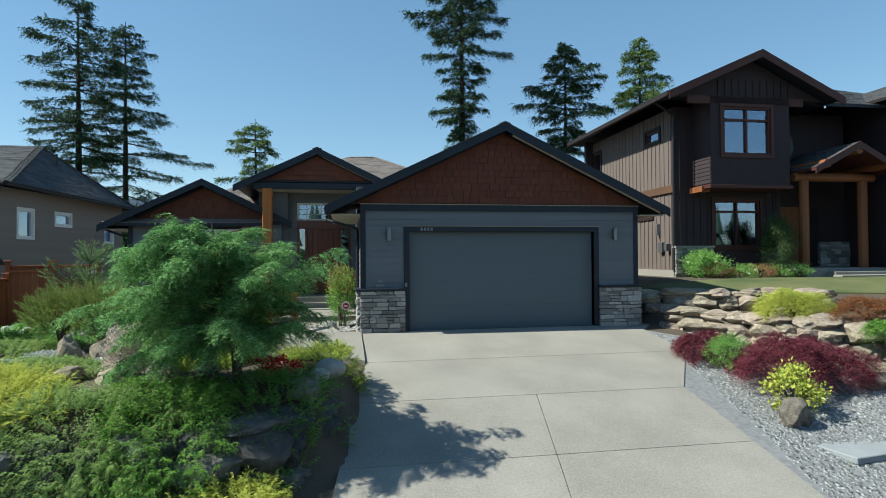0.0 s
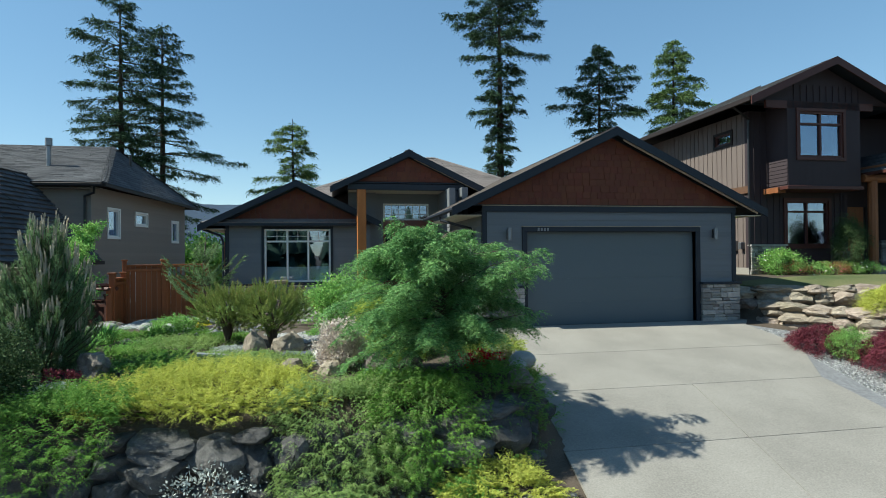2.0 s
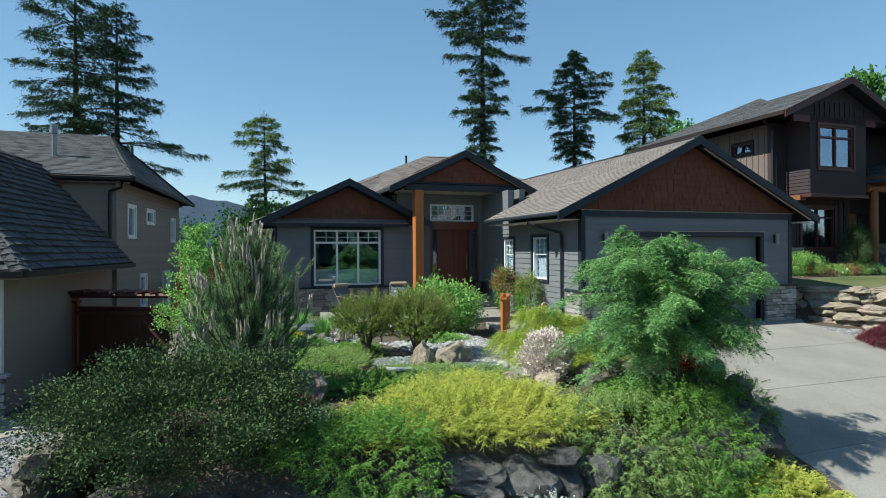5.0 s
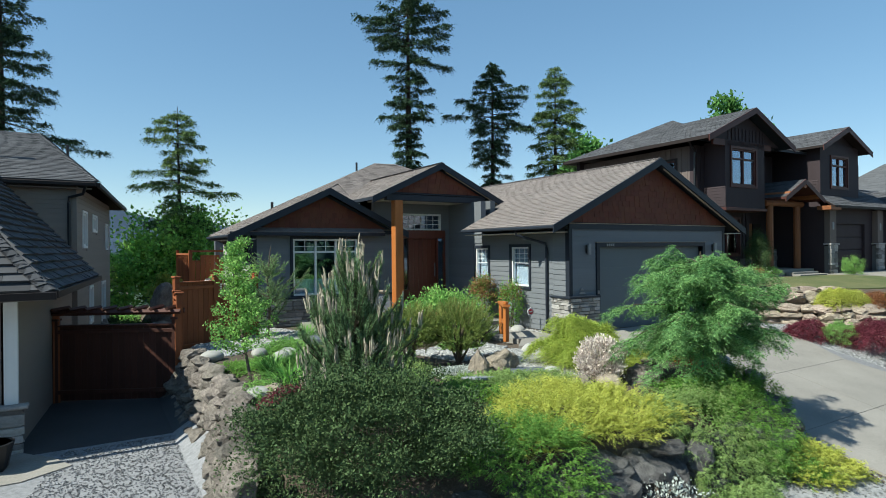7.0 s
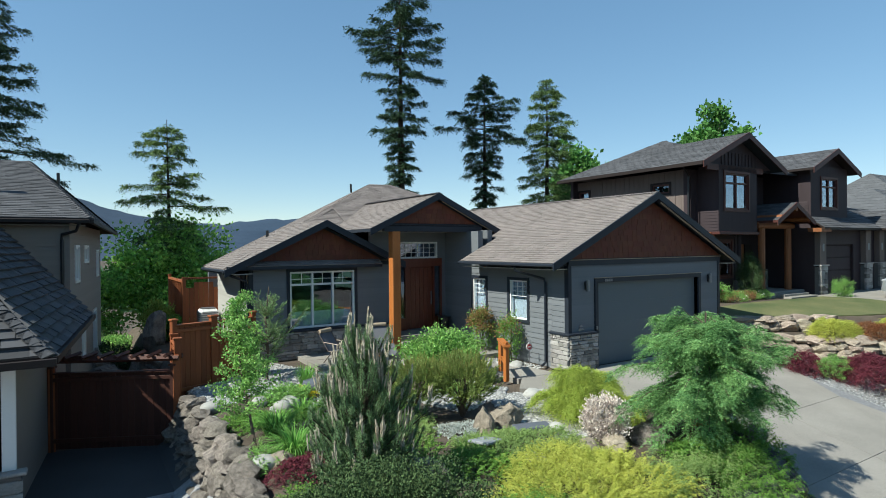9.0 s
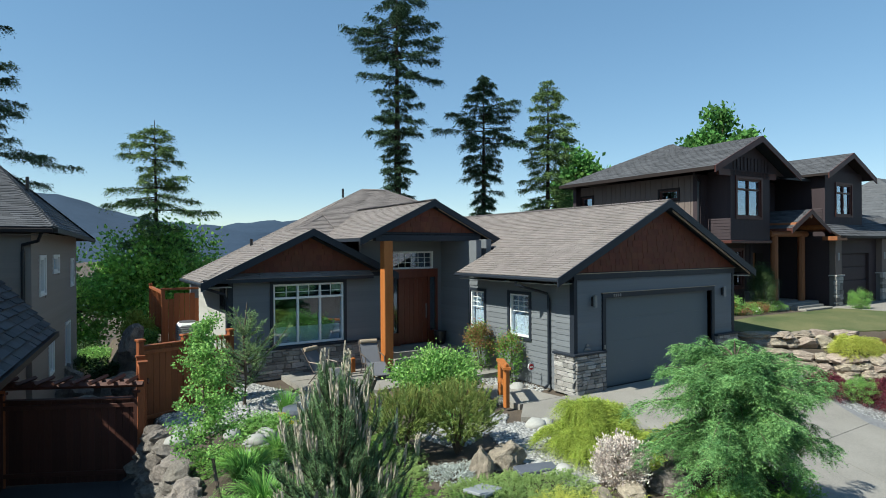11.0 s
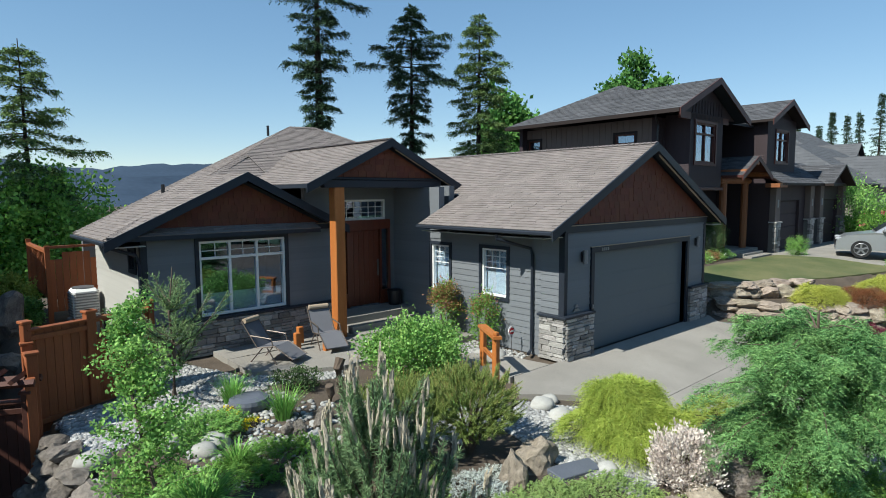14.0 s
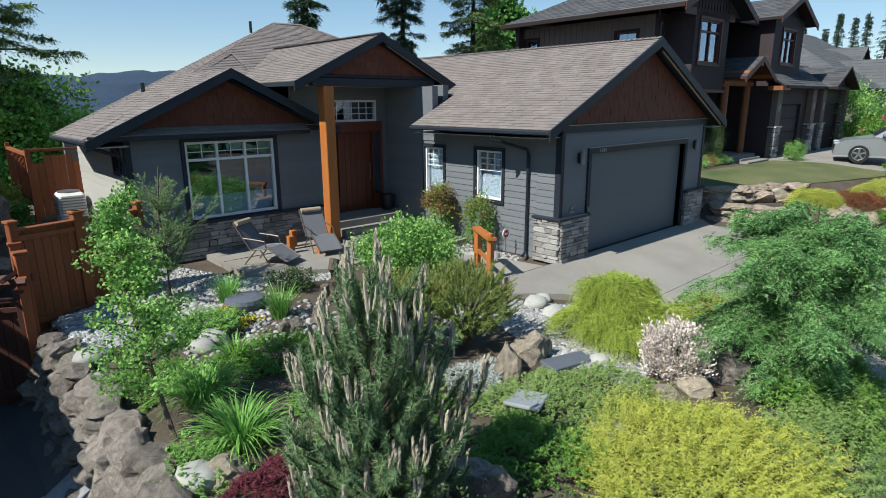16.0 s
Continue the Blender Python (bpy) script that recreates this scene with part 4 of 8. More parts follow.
TAN_ROCKS = rock_pool(TAN_BOULDER, 8, 140, (1, 1, 1), detail=3, rough=0.42)


def boulder_wall(name, pts, z_low, z_top, label, seed, size=0.36, out=(0, -1), pool=ROCKS, long=1.0):
    """A dry wall of stacked boulders along a line of the plan."""
    rnd = random.Random(seed)
    t = thing(name, (*pts[0], z_low(*pts[0]) if callable(z_low) else z_low), label, "boulder wall", "", "structure")
    for (xa, ya), (xb, yb) in zip(pts, pts[1:]):
        L = math.hypot(xb - xa, yb - ya)
        s = 0.0
        while s < L:
            w = size * long * rnd.uniform(0.65, 1.4)
            k = (s + w * 0.5) / L
            x, y = xa + (xb - xa) * k, ya + (yb - ya) * k
            zl, zt = z_low(x, y) if callable(z_low) else z_low, z_top(x, y) if callable(z_top) else z_top
            z = zl
            while z < zt - 0.05:
                h = min(size * rnd.uniform(0.55, 0.95), max(0.22, zt - z + 0.1))
                back = (z - zl) * 0.28 + rnd.uniform(-0.05, 0.06)
                a = math.atan2(yb - ya, xb - xa)
                m = Matrix.Translation((x - out[0] * back + rnd.uniform(-0.05, 0.05), y - out[1] * back, z + h * 0.45)) @ Matrix.Rotation(a + rnd.uniform(-0.35, 0.35), 4, "Z") @ Matrix.Rotation(rnd.uniform(-0.2, 0.2), 4, "X")
                piece("boulder", rnd.choice(pool), t, m @ Matrix.Diagonal((w * 0.72, size * 0.75, h * 0.68, 1)))
                z += h * 0.86
            s += w
    return t


boulder_wall("boulder_wall", [(-7.85, 16.6), (-7.8, 14.0), (-7.75, 12.0), (-7.9, 10.2), (-8.3, 8.8), (-8.55, 7.7)], -1.05, 0.1, "wall of stacked brown boulders holding up the garden", 7, 0.35, (-1, 0), ROCKS, 1.25)
boulder_wall("boulder_wall", [(-8.5, 7.6), (-7.6, 6.95), (-5.0, 6.7), (-2.5, 6.65), (-0.9, 6.75), (0.0, 6.75), (0.65, 6.95), (1.05, 7.5), (1.2, 8.4)], lambda x, y: ground_z(x, y - 0.7) - 0.05, lambda x, y: -0.36 + 0.08 * smooth(-1, 1, x), "low wall of stacked grey boulders, coloured dark for shade, at the garden's front", 8, 0.55, (0, -1), SHADED_ROCKS)
boulder_wall("boulder_wall", [(x, y - 0.1) for x, y in RIGHT_WALL[:5]], lambda x, y: ground_z(x, y - 0.7) - 0.05, 0.86, "wall of stacked tan boulders below the neighbour's lawn", 9, 0.58, (0.4, -1), TAN_ROCKS, 1.15)
boulder_wall("boulder_wall", LOW_WALL, lambda x, y: ground_z(x, y - 0.6) - 0.05, 0.4, "low row of tan boulders round the raised bed", 29, 0.45, (0.4, -1), TAN_ROCKS, 1.2)

# ---- neighbour's brown house ----
nb = thing("brown_house", (14.33, 15.45, 1.1), "two-storey dark brown house with board siding and charcoal roof", "house")


def battens(parent, plane, at, u0, u1, z0, z1, mat, gap=0.3, holes=(), side=-1):
    me = mesh_of(boxes((-0.022, 0.022, -0.02, 0.0, 0, 1)), "batten")
    me.materials.append(mat)
    u = u0 + gap * 0.5
    while u < u1:
        spans = [(z0, z1)]
        for h in holes:
            if h[0] < u < h[1]:
                spans = [s for a, b in spans for s in ((a, min(b, h[2])), (max(a, h[3]), b)) if s[1] - s[0] > 0.05]
        for a, b in spans:
            m = Matrix.Translation((u, at, a)) if plane == "y" else Matrix.Translation((at, u, a)) @ Matrix.Rotation(math.pi / 2 * side, 4, "Z")
            piece("batten", me, parent, m @ Matrix.Diagonal((1, 1, b - a, 1)))
        u += gap


ORG[nb.name] = Vector((14.0, 15.45, 1.1))   # the left block stands a little further along
UW = (13.17, 14.86, 5.06, 6.6)
LW = (13.5, 15.2, 2.11, 3.69)
SW_1, SW_2, SW_3 = (17.5, 18.4, 5.85, 6.25), (22.3, 23.0, 5.0, 6.3), (18.0, 19.4, 3.2, 3.7)
part("wall", wall("x", 12.07, 16.8, 23.3, 1.2, 6.8, [SW_1, SW_2, SW_3], 0.2), TAUPE, nb)
battens(nb, "x", 12.07, 16.8, 23.3, 1.4, 3.95, TAUPE, 0.28, [SW_3])
battens(nb, "x", 12.07, 16.8, 23.3, 4.2, 6.75, TAUPE, 0.28, [SW_1, SW_2])
part("band", boxes((12.0, 12.07, 16.55, 23.3, 3.95, 4.2)), BAND, nb)
part("foundation", boxes((12.02, 12.08, 16.6, 23.3, 0.9, 1.35)), CONCRETE, nb)
part("wall", wall("y", 16.6, 12.07, 16.0, 1.0, 6.8, [LW], 0.2), BROWN, nb)
battens(nb, "y", 16.6, 12.15, 13.35, 2.15, 4.0, BROWN, 0.25)
battens(nb, "y", 16.6, 12.15, 12.75, 4.0, 6.8, BROWN, 0.25)
battens(nb, "y", 16.6, 15.35, 15.95, 1.2, 4.0, BROWN, 0.25)
part("wall", wall("y", 15.6, 12.75, 15.55, 4.15, 6.95, [UW], 0.15), BROWN, nb)
for d in ((12.75, 12.9, 15.75, 16.6, 4.15, 6.9), (15.4, 15.55, 15.75, 16.6, 4.15, 6.9), (12.75, 15.55, 15.6, 16.6, 4.1, 4.15)):
    part("wall", boxes(d), BROWN, nb)
part("shelf", boxes((12.68, 15.62, 15.53, 16.6, 3.98, 4.1), bevel=0.01), RED_TRIM, nb)
part("bracket", boxes((12.62, 12.9, 15.9, 16.62, 3.9, 4.08)), TIMBER, nb)
lap(nb, "x", 12.75, 15.62, 16.6, 4.15, 5.0, BROWN, course=0.13)
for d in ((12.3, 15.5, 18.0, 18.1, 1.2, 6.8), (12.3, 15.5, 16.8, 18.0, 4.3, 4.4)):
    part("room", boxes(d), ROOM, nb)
window("window", nb, "y", 15.6, *UW, cols=2, mat=RED_TRIM, transom=0.42, trim=RED_TRIM, trim_w=0.1, frame_w=0.07)
window("window", nb, "y", 16.6, *LW, cols=2, mat=RED_TRIM, transom=0.38, trim=RED_TRIM, trim_w=0.1, frame_w=0.07, blind=0.0)
for w in (SW_1, SW_2, SW_3):
    window("window", nb, "x", 12.07, *w, mat=RED_TRIM, trim=BROWN_TRIM)
for d in ((12.05, 13.35, 16.5, 16.6, 1.0, 2.1), (15.3, 16.0, 16.5, 16.6, 1.0, 1.9)):
    part("stone_backing", boxes(d), MORTAR, nb)
stonework(nb, "y", 16.44, 12.0, 13.38, 1.05, 2.1, 31)
part("stone_cap", boxes((11.98, 13.4, 16.4, 16.6, 2.1, 2.16)), STONE, nb)
ORG[nb.name] = Vector((14.33, 15.45, 1.1))
NE = 6.93
roof([(11.5, 15.2, NE), (14.62, 15.2, 8.33), (14.62, 18.8, 8.33), (15.9, 20.3, 8.9), (15.9, 20.6, 8.9), (11.5, 23.6, NE)], SHINGLE_DARK, nb, seed=41, course=0.2, tab=0.45)
roof([(17.5, 15.2, NE), (17.5, 19.4, NE), (14.62, 19.4, 8.33), (14.62, 15.2, 8.33)], SHINGLE_DARK, nb, seed=42, course=0.2, tab=0.45)
roof([(11.6, 16.0, 6.95), (24, 16.0, 6.95), (21.5, 20.5, 8.9), (15.9, 20.5, 8.9)], SHINGLE_DARK, nb, seed=43, course=0.2, tab=0.45)
roof([(15.9, 20.5, 8.9), (21.5, 20.5, 8.9), (25, 23.7, 6.9), (11.5, 23.7, 6.9)], SHINGLE_DARK, nb, seed=46, course=0.4, tab=0.8)
roof([(24, 16.0, 6.95), (25.5, 23.7, 6.9), (21.5, 20.5, 8.9)], SHINGLE_DARK, nb, seed=47, course=0.4, tab=0.8)
part("gable_wall", slab([(11.9, 15.7, 6.9), (17.2, 15.7, 6.9), (14.62, 15.7, 8.15)], 0.15, way=(0, 1, 0)), BROWN, nb)
battens(nb, "y", 15.69, 13.3, 16.0, 6.95, 7.5, BROWN, 0.25)
part("band", boxes((12.3, 16.4, 15.6, 15.7, 6.68, 6.93)), RED_TRIM, nb)
for xa, za, xb, zb in ((11.42, NE - 0.03, 14.62, 8.33), (14.62, 8.33, 17.58, NE - 0.03)):
    rake(xa, za, xb, zb, 15.2, nb, RED_TRIM, 0.24)
part("gutter", boxes((11.38, 11.5, 15.2, 23.6, 6.78, 6.92)), BROWN_TRIM, nb)
ORG[nb.name] = Vector((14.0, 15.45, 1.1))
part("downpipe", tube([(11.2, 16.2, 6.8), (12.0, 16.5, 6.5), (12.0, 16.52, 6.3), (12.0, 16.52, 1.3)], 0.04), BLACK, nb)
for d in ((11.93, 12.07, 17.2, 17.45, 1.95, 2.3), (11.9, 12.07, 16.85, 17.0, 2.0, 2.25)):
    part("meter_box", boxes(d, bevel=0.01), STEEL, nb)
part("meter_box", boxes((11.93, 12.07, 17.5, 17.62, 2.55, 2.95), bevel=0.02), STEEL, nb)
ORG[nb.name] = Vector((14.33, 15.45, 1.1))
for d in ((12.07, 25.5, 23.1, 23.3, 1.0, 6.9), (25.3, 25.5, 16.4, 23.1, 1.0, 6.9)):
    part("wall", boxes(d), BROWN, nb)
# wall between the gables, with its round-headed opening and entry
for d in ((16.0, 19.6, 17.4, 17.6, 1.0, 6.9), (16.0, 16.2, 16.6, 17.5, 1.0, 6.9)):
    part("wall", boxes(d), BROWN, nb)
part("niche", tube([(16.9, 17.36, 5.75), (16.9, 17.5, 5.75)], 0.62, 24), BLACK, nb)
part("stone_backing", boxes((18.4, 19.9, 17.25, 17.4, 1.1, 2.3)), MORTAR, nb)
stonework(nb, "y", 17.2, 18.4, 19.9, 1.1, 2.3, 33, wmin=0.2, wmax=0.5, hmin=0.12, hmax=0.24)
part("front_door", boxes((16.75, 17.75, 17.33, 17.4, 1.4, 3.55), bevel=0.01), TIMBER, nb)
part("front_door", boxes((17.85, 18.5, 17.34, 17.4, 1.4, 3.55), bevel=0.01), BROWN_TRIM, nb)
# timber porch
for x in (16.5, 18.7):
    part("porch_post", tube([(x, 15.75, 1.4), (x, 15.75, 4.3)], 0.15, 10), TIMBER, nb)
part("porch_beam", tube([(16.1, 15.75, 4.4), (19.1, 15.75, 4.4)], 0.14, 10), TIMBER, nb)
for x in (16.6, 17.75, 18.9):
    part("porch_purlin", tube([(x, 14.85, 4.7 + 0.4 * (1.2 - abs(x - 17.75))), (x, 17.3, 4.7 + 0.4 * (1.2 - abs(x - 17.75)))], 0.14, 10), TIMBER, nb)
roof([(16.2, 14.85, 4.6), (17.75, 14.85, 5.42), (17.75, 17.4, 5.42), (16.2, 17.4, 4.6)], SHINGLE_DARK, nb, seed=44, fascia=RED_TRIM)
roof([(19.3, 14.85, 4.6), (19.3, 17.4, 4.6), (17.75, 17.4, 5.42), (17.75, 14.85, 5.42)], SHINGLE_DARK, nb, seed=45, fascia=RED_TRIM)
rake(16.15, 4.58, 17.75, 5.42, 14.85, nb, RED_TRIM, 0.2)
rake(17.75, 5.42, 19.35, 4.58, 14.85, nb, RED_TRIM, 0.2)
part("porch_floor", boxes((16.2, 19.3, 15.3, 17.4, 1.0, 1.4), bevel=0.02), CONCRETE, nb)
part("step", boxes((16.9, 19.0, 14.95, 15.3, 1.0, 1.3), bevel=0.02), CONCRETE, nb)
part("step", boxes((16.8, 19.1, 14.6, 14.95, 1.0, 1.2), bevel=0.02), CONCRETE, nb)
# second gable above the garages
GW = (21.1, 22.6, 5.3, 6.75)
part("wall", wall("y", 15.4, 20.1, 23.7, 4.3, 7.35, [GW], 0.2), BROWN, nb)
for d in ((20.1, 20.3, 15.6, 20, 4.3, 7.2), (23.5, 23.7, 15.6, 20, 4.3, 7.2)):
    part("wall", boxes(d), BROWN, nb)
lap(nb, "x", 20.1, 15.5, 17.3, 4.7, 5.6, BROWN, course=0.14)
window("window", nb, "y", 15.4, *GW, cols=2, mat=RED_TRIM, transom=0.4, trim=RED_TRIM, frame_w=0.07)
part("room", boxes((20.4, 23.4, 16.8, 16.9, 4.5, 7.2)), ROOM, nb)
part("gable_wall", slab([(19.9, 15.5, 7.2), (23.9, 15.5, 7.2), (21.9, 15.5, 8.05)], 0.15, way=(0, 1, 0)), BROWN, nb)
roof([(19.6, 15.0, 7.15), (21.9, 15.0, 8.2), (21.9, 20, 8.2), (19.6, 20, 7.15)], SHINGLE_DARK, nb, seed=48, fascia=BROWN_TRIM, course=0.2, tab=0.45)
roof([(24.2, 15.0, 7.15), (24.2, 20, 7.15), (21.9, 20, 8.2), (21.9, 15.0, 8.2)], SHINGLE_DARK, nb, seed=49, fascia=BROWN_TRIM, course=0.2, tab=0.45)
rake(19.55, 7.13, 21.9, 8.2, 15.0, nb, RED_TRIM, 0.24)
rake(21.9, 8.2, 24.25, 7.13, 15.0, nb, RED_TRIM, 0.24)
part("wall", boxes((23.7, 26.0, 16.4, 16.6, 4.3, 6.8)), BROWN, nb)
# garages
part("wall", wall("y", 15.0, 19.6, 30.2, 1.0, 4.3, [(20.3, 23.4, 1.0, 3.5), (26.5, 29.3, 1.0, 3.5)], 0.2), BROWN, nb)
for d in ((19.6, 19.8, 15.2, 17.4, 1.0, 4.3), (30.0, 30.2, 15.2, 20, 1.0, 4.3)):
    part("wall", boxes(d), BROWN, nb)
for a, b in ((20.3, 23.4), (26.5, 29.3)):
    d = part("garage_door", boxes((a, b, 15.16, 15.2, 1.0, 3.5)), BROWN, nb, "brown carriage-style garage door")
    for k in range(4):
        part("door_section", boxes((a + 0.02, b - 0.02, 15.12, 15.16, 1.02 + k * 0.62, 1.6 + k * 0.62), bevel=0.01), BROWN, d)
for k, x in enumerate((19.55, 24.1, 25.6, 29.4)):
    part("stone_backing", boxes((x + 0.05, x + 0.6, 14.78, 15.0, 1.0, 2.45)), MORTAR, nb)
    stonework(nb, "y", 14.7, x, x + 0.65, 1.02, 2.5, 51 + k, wmin=0.2, wmax=0.4, hmin=0.12, hmax=0.22)
    part("stone_cap", boxes((x - 0.04, x + 0.7, 14.65, 15.0, 2.5, 2.56)), STONE, nb)
    part("wall_lamp", boxes((x + 0.25, x + 0.4, 14.72, 14.85, 3.2, 3.55), bevel=0.02), STEEL, nb)
roof([(19.3, 14.4, 4.3), (30.5, 14.4, 4.3), (28.5, 16.6, 5.5), (20.3, 16.6, 5.5)], SHINGLE_DARK, nb, seed=50, fascia=BROWN_TRIM, course=0.2, tab=0.45)
roof([(25.0, 14.0, 4.3), (26.9, 14.0, 5.3), (26.9, 16.6, 5.3), (25.0, 16.6, 4.3)], SHINGLE_DARK, nb, seed=51, fascia=BROWN_TRIM, course=0.2, tab=0.45)
roof([(28.8, 14.0, 4.3), (28.8, 16.6, 4.3), (26.9, 16.6, 5.3), (26.9, 14.0, 5.3)], SHINGLE_DARK, nb, seed=52, fascia=BROWN_TRIM, course=0.2, tab=0.45)
part("gable_wall", slab([(25.2, 14.5, 4.2), (28.6, 14.5, 4.2), (26.9, 14.5, 5.15)], 0.3, way=(0, 1, 0)), BROWN, nb)
part("brace", boxes((19.0, 19.9, 14.4, 15.0, 4.1, 4.28)), TIMBER, nb)
for x in (19.6, 24.15, 25.65, 29.45):
    part("pier_board", boxes((x, x + 0.55, 14.74, 15.0, 2.56, 4.2), bevel=0.01), TAUPE, nb)
nb.rotation_euler.z = radians(-1.0)
nb.location.y += 0.35
nb_drive = sheet("neighbour_drive", [(18.9, 15.3), (30.0, 15.0), (31, 5), (24, 5), (19.7, 10.8)], CONCRETE, 0.05, 0.5)
tagged(nb_drive, "pale concrete drive before the neighbour's garages", "driveway", "", "structure")

# ---- neighbour's beige house ----
lh = thing("beige_house", (-10, 20, -1.05), "two-storey beige lap-sided house with charcoal shingle roof", "house")
C, A, R = (-9.4, 20.6, 4.45), (-11.06, 26.4, 6.65), (-8.3, 29.5, 4.3)
roof([(-19, 20.6, 4.45), C, A, (-17, 26.4, 6.65)], SHINGLE_DARK, lh, seed=61, fascia=BROWN_TRIM, course=0.16, tab=0.35)
roof([C, R, A], SHINGLE_DARK, lh, seed=62, fascia=BROWN_TRIM, course=0.16, tab=0.35)
roof([A, R, (-17, 29.5, 4.3), (-17, 26.4, 6.65)], SHINGLE_DARK, lh, seed=63, fascia=BROWN_TRIM, course=0.3, tab=0.5)
ridge_cap(C, A, lh, SHINGLE_DARK)
ridge_cap(R, A, lh, SHINGLE_DARK)
tilt = math.atan2(R[0] - C[0], R[1] - C[1])
part("wall", wall("y", 20.9, -19, -9.88, 0.5, 4.35, [], 0.2), BEIGE, lh)
lap(lh, "y", 20.9, -14, -9.95, 1.6, 4.3, BEIGE, course=0.13)
E1, E2 = (-9.9, 20.9), (-8.85, 29.3)
EL = math.hypot(E2[0] - E1[0], E2[1] - E1[1])
EWIN = ((1.15, 1.95, 2.65, 3.65), (3.3, 4.3, 3.2, 3.65), (6.9, 7.6, 2.6, 3.5), (2.5, 3.2, 0.2, 1.3), (5.6, 6.6, -0.9, 1.3))
east = thing("east_wing_wall", (*E1, 0), "beige lap-sided flank wall with small white windows", "wall", "", "structure")
part("wall", wall("x", E1[0] - 0.2, E1[1] + 0.2, E1[1] + EL, -1.3, 4.35, [(E1[1] + a, E1[1] + b, c, d) for a, b, c, d in EWIN], 0.2), BEIGE, east)
me = unit_wedge()
me.materials.append(BEIGE)
zz = -1.0
while zz < 4.25:
    spans = [(0.1, EL)]
    for a, b, c, d in EWIN:
        if c - 0.08 < zz + 0.07 < d + 0.08:
            spans = [s for p, q in spans for s in ((p, min(q, a - 0.08)), (max(p, b + 0.08), q)) if s[1] - s[0] > 0.03]
    for p, q in spans:
        piece("plank", me, east, Matrix.Translation((E1[0], E1[1] + p, zz)) @ Matrix.Rotation(math.pi / 2, 4, "Z") @ Matrix.Diagonal((q - p, 0.018, 0.14, 1)))
    zz += 0.14
for w in EWIN:
    window("window", east, "x", E1[0], E1[1] + w[0], E1[1] + w[1], w[2], w[3], mat=WHITE, trim=WHITE, side=1, trim_w=0.07)
part("corner_board", boxes((E1[0] - 0.1, E1[0] + 0.03, E1[1] - 0.03, E1[1] + 0.12, -1.2, 4.35)), BEIGE, east)
east.rotation_euler.z = -tilt
for d in ((-13, -10.6, 21.5, 28, 2.0, 2.1), (-13, -12.9, 21.5, 28, -1, 4.3)):
    part("room", boxes(d), ROOM, lh)
for d in ((-19, -9.0, 29.3, 29.5, -1.1, 4.3), (-19, -18.8, 14, 29.3, -1.1, 4.3)):
    part("wall", boxes(d), BEIGE, lh)
part("soffit", boxes((-18, -9.5, 20.65, 20.9, 4.24, 4.27)), BEIGE, lh)
part("gutter", boxes((-19, -9.4, 20.5, 20.6, 4.3, 4.42), bevel=0.02), BROWN_TRIM, lh)
part("gutter", slab([(-9.4, 20.55, 4.42), (-9.3, 20.55, 4.42), (-8.2, 29.5, 4.27), (-8.3, 29.5, 4.27)], 0.11), BROWN_TRIM, lh)
part("downpipe", tube([(-9.65, 20.55, 4.3), (-9.72, 20.7, 4.1), (-10.05, 20.8, 4.0), (-10.05, 20.84, 3.8), (-10.05, 20.84, 1.8)], 0.045), BLACK, lh)
part("roof_vent", tube([(-12.0, 22.8, 5.2), (-12.0, 22.8, 6.0), (-12.0, 22.8, 6.02), (-12.0, 22.8, 6.3)], [0.07, 0.07, 0.12, 0.12], 10), STEEL, lh, "galvanised flue")
part("roof_vent", tube([(-10.2, 25.9, 5.6), (-10.2, 25.9, 6.25)], 0.05, 8), BLACK, lh)
# low roof in front
F0, F1 = (-10.13, 13.44, 1.8), (-9.38, 20.4, 1.8)
T0, T1 = (-12.7, 16.2, 4.75), (-11.9, 20.85, 4.75)
roof([F0, F1, T1, T0], SHINGLE_DARK, lh, seed=64, fascia=BROWN_TRIM, course=0.2, tab=0.4, proud=0.06, single=300)
roof([(-19, 13.2, 1.8), F0, T0, (-19, 16.2, 4.75)], SHINGLE_DARK, lh, seed=65, fascia=BROWN_TRIM, course=0.2, tab=0.4, proud=0.05)
ridge_cap(F0, T0, lh, SHINGLE_DARK, width=0.36)
part("gutter", slab([(-10.13, 13.4, 1.8), (-10.03, 13.4, 1.8), (-9.28, 20.4, 1.8), (-9.38, 20.4, 1.8)], 0.12), BROWN_TRIM, lh)
part("gutter", boxes((-19, -10.05, 13.1, 13.22, 1.68, 1.8)), BROWN_TRIM, lh)
part("soffit", slab([(-19, 13.3, 1.66), (-10.2, 13.5, 1.66), (-9.5, 20.4, 1.66), (-10.2, 20.4, 1.66), (-10.8, 14.2, 1.66), (-19, 14.2, 1.66)], 0.02), BEIGE, lh)
part("wall", wall("y", 14.1, -19, -10.7, -1.1, 1.66, [(-13.6, -11.9, -1.1, 1.2), (-11.45, -11.1, 0.3, 0.8)], 0.2), BEIGE, lh)
part("wall", slab([(-10.7, 14.1, 1.66), (-10.0, 20.9, 1.66), (-10.0, 20.9, -1.1), (-10.7, 14.1, -1.1)], 0.2, way=(-1, 0, 0)), BEIGE, lh)
part("corner_board", boxes((-10.86, -10.66, 14.04, 14.2, -0.2, 1.66)), WHITE, lh)
part("stone_base", boxes((-19, -10.6, 13.98, 14.1, -1.1, -0.25)), MORTAR, lh)
stonework(lh, "y", 13.9, -14.5, -10.58, -1.05, -0.25, 71, hmin=0.15, hmax=0.3, wmin=0.25, wmax=0.6)
part("stone_cap", boxes((-19, -10.5, 13.84, 14.1, -0.25, -0.18), bevel=0.02), STONE, lh)
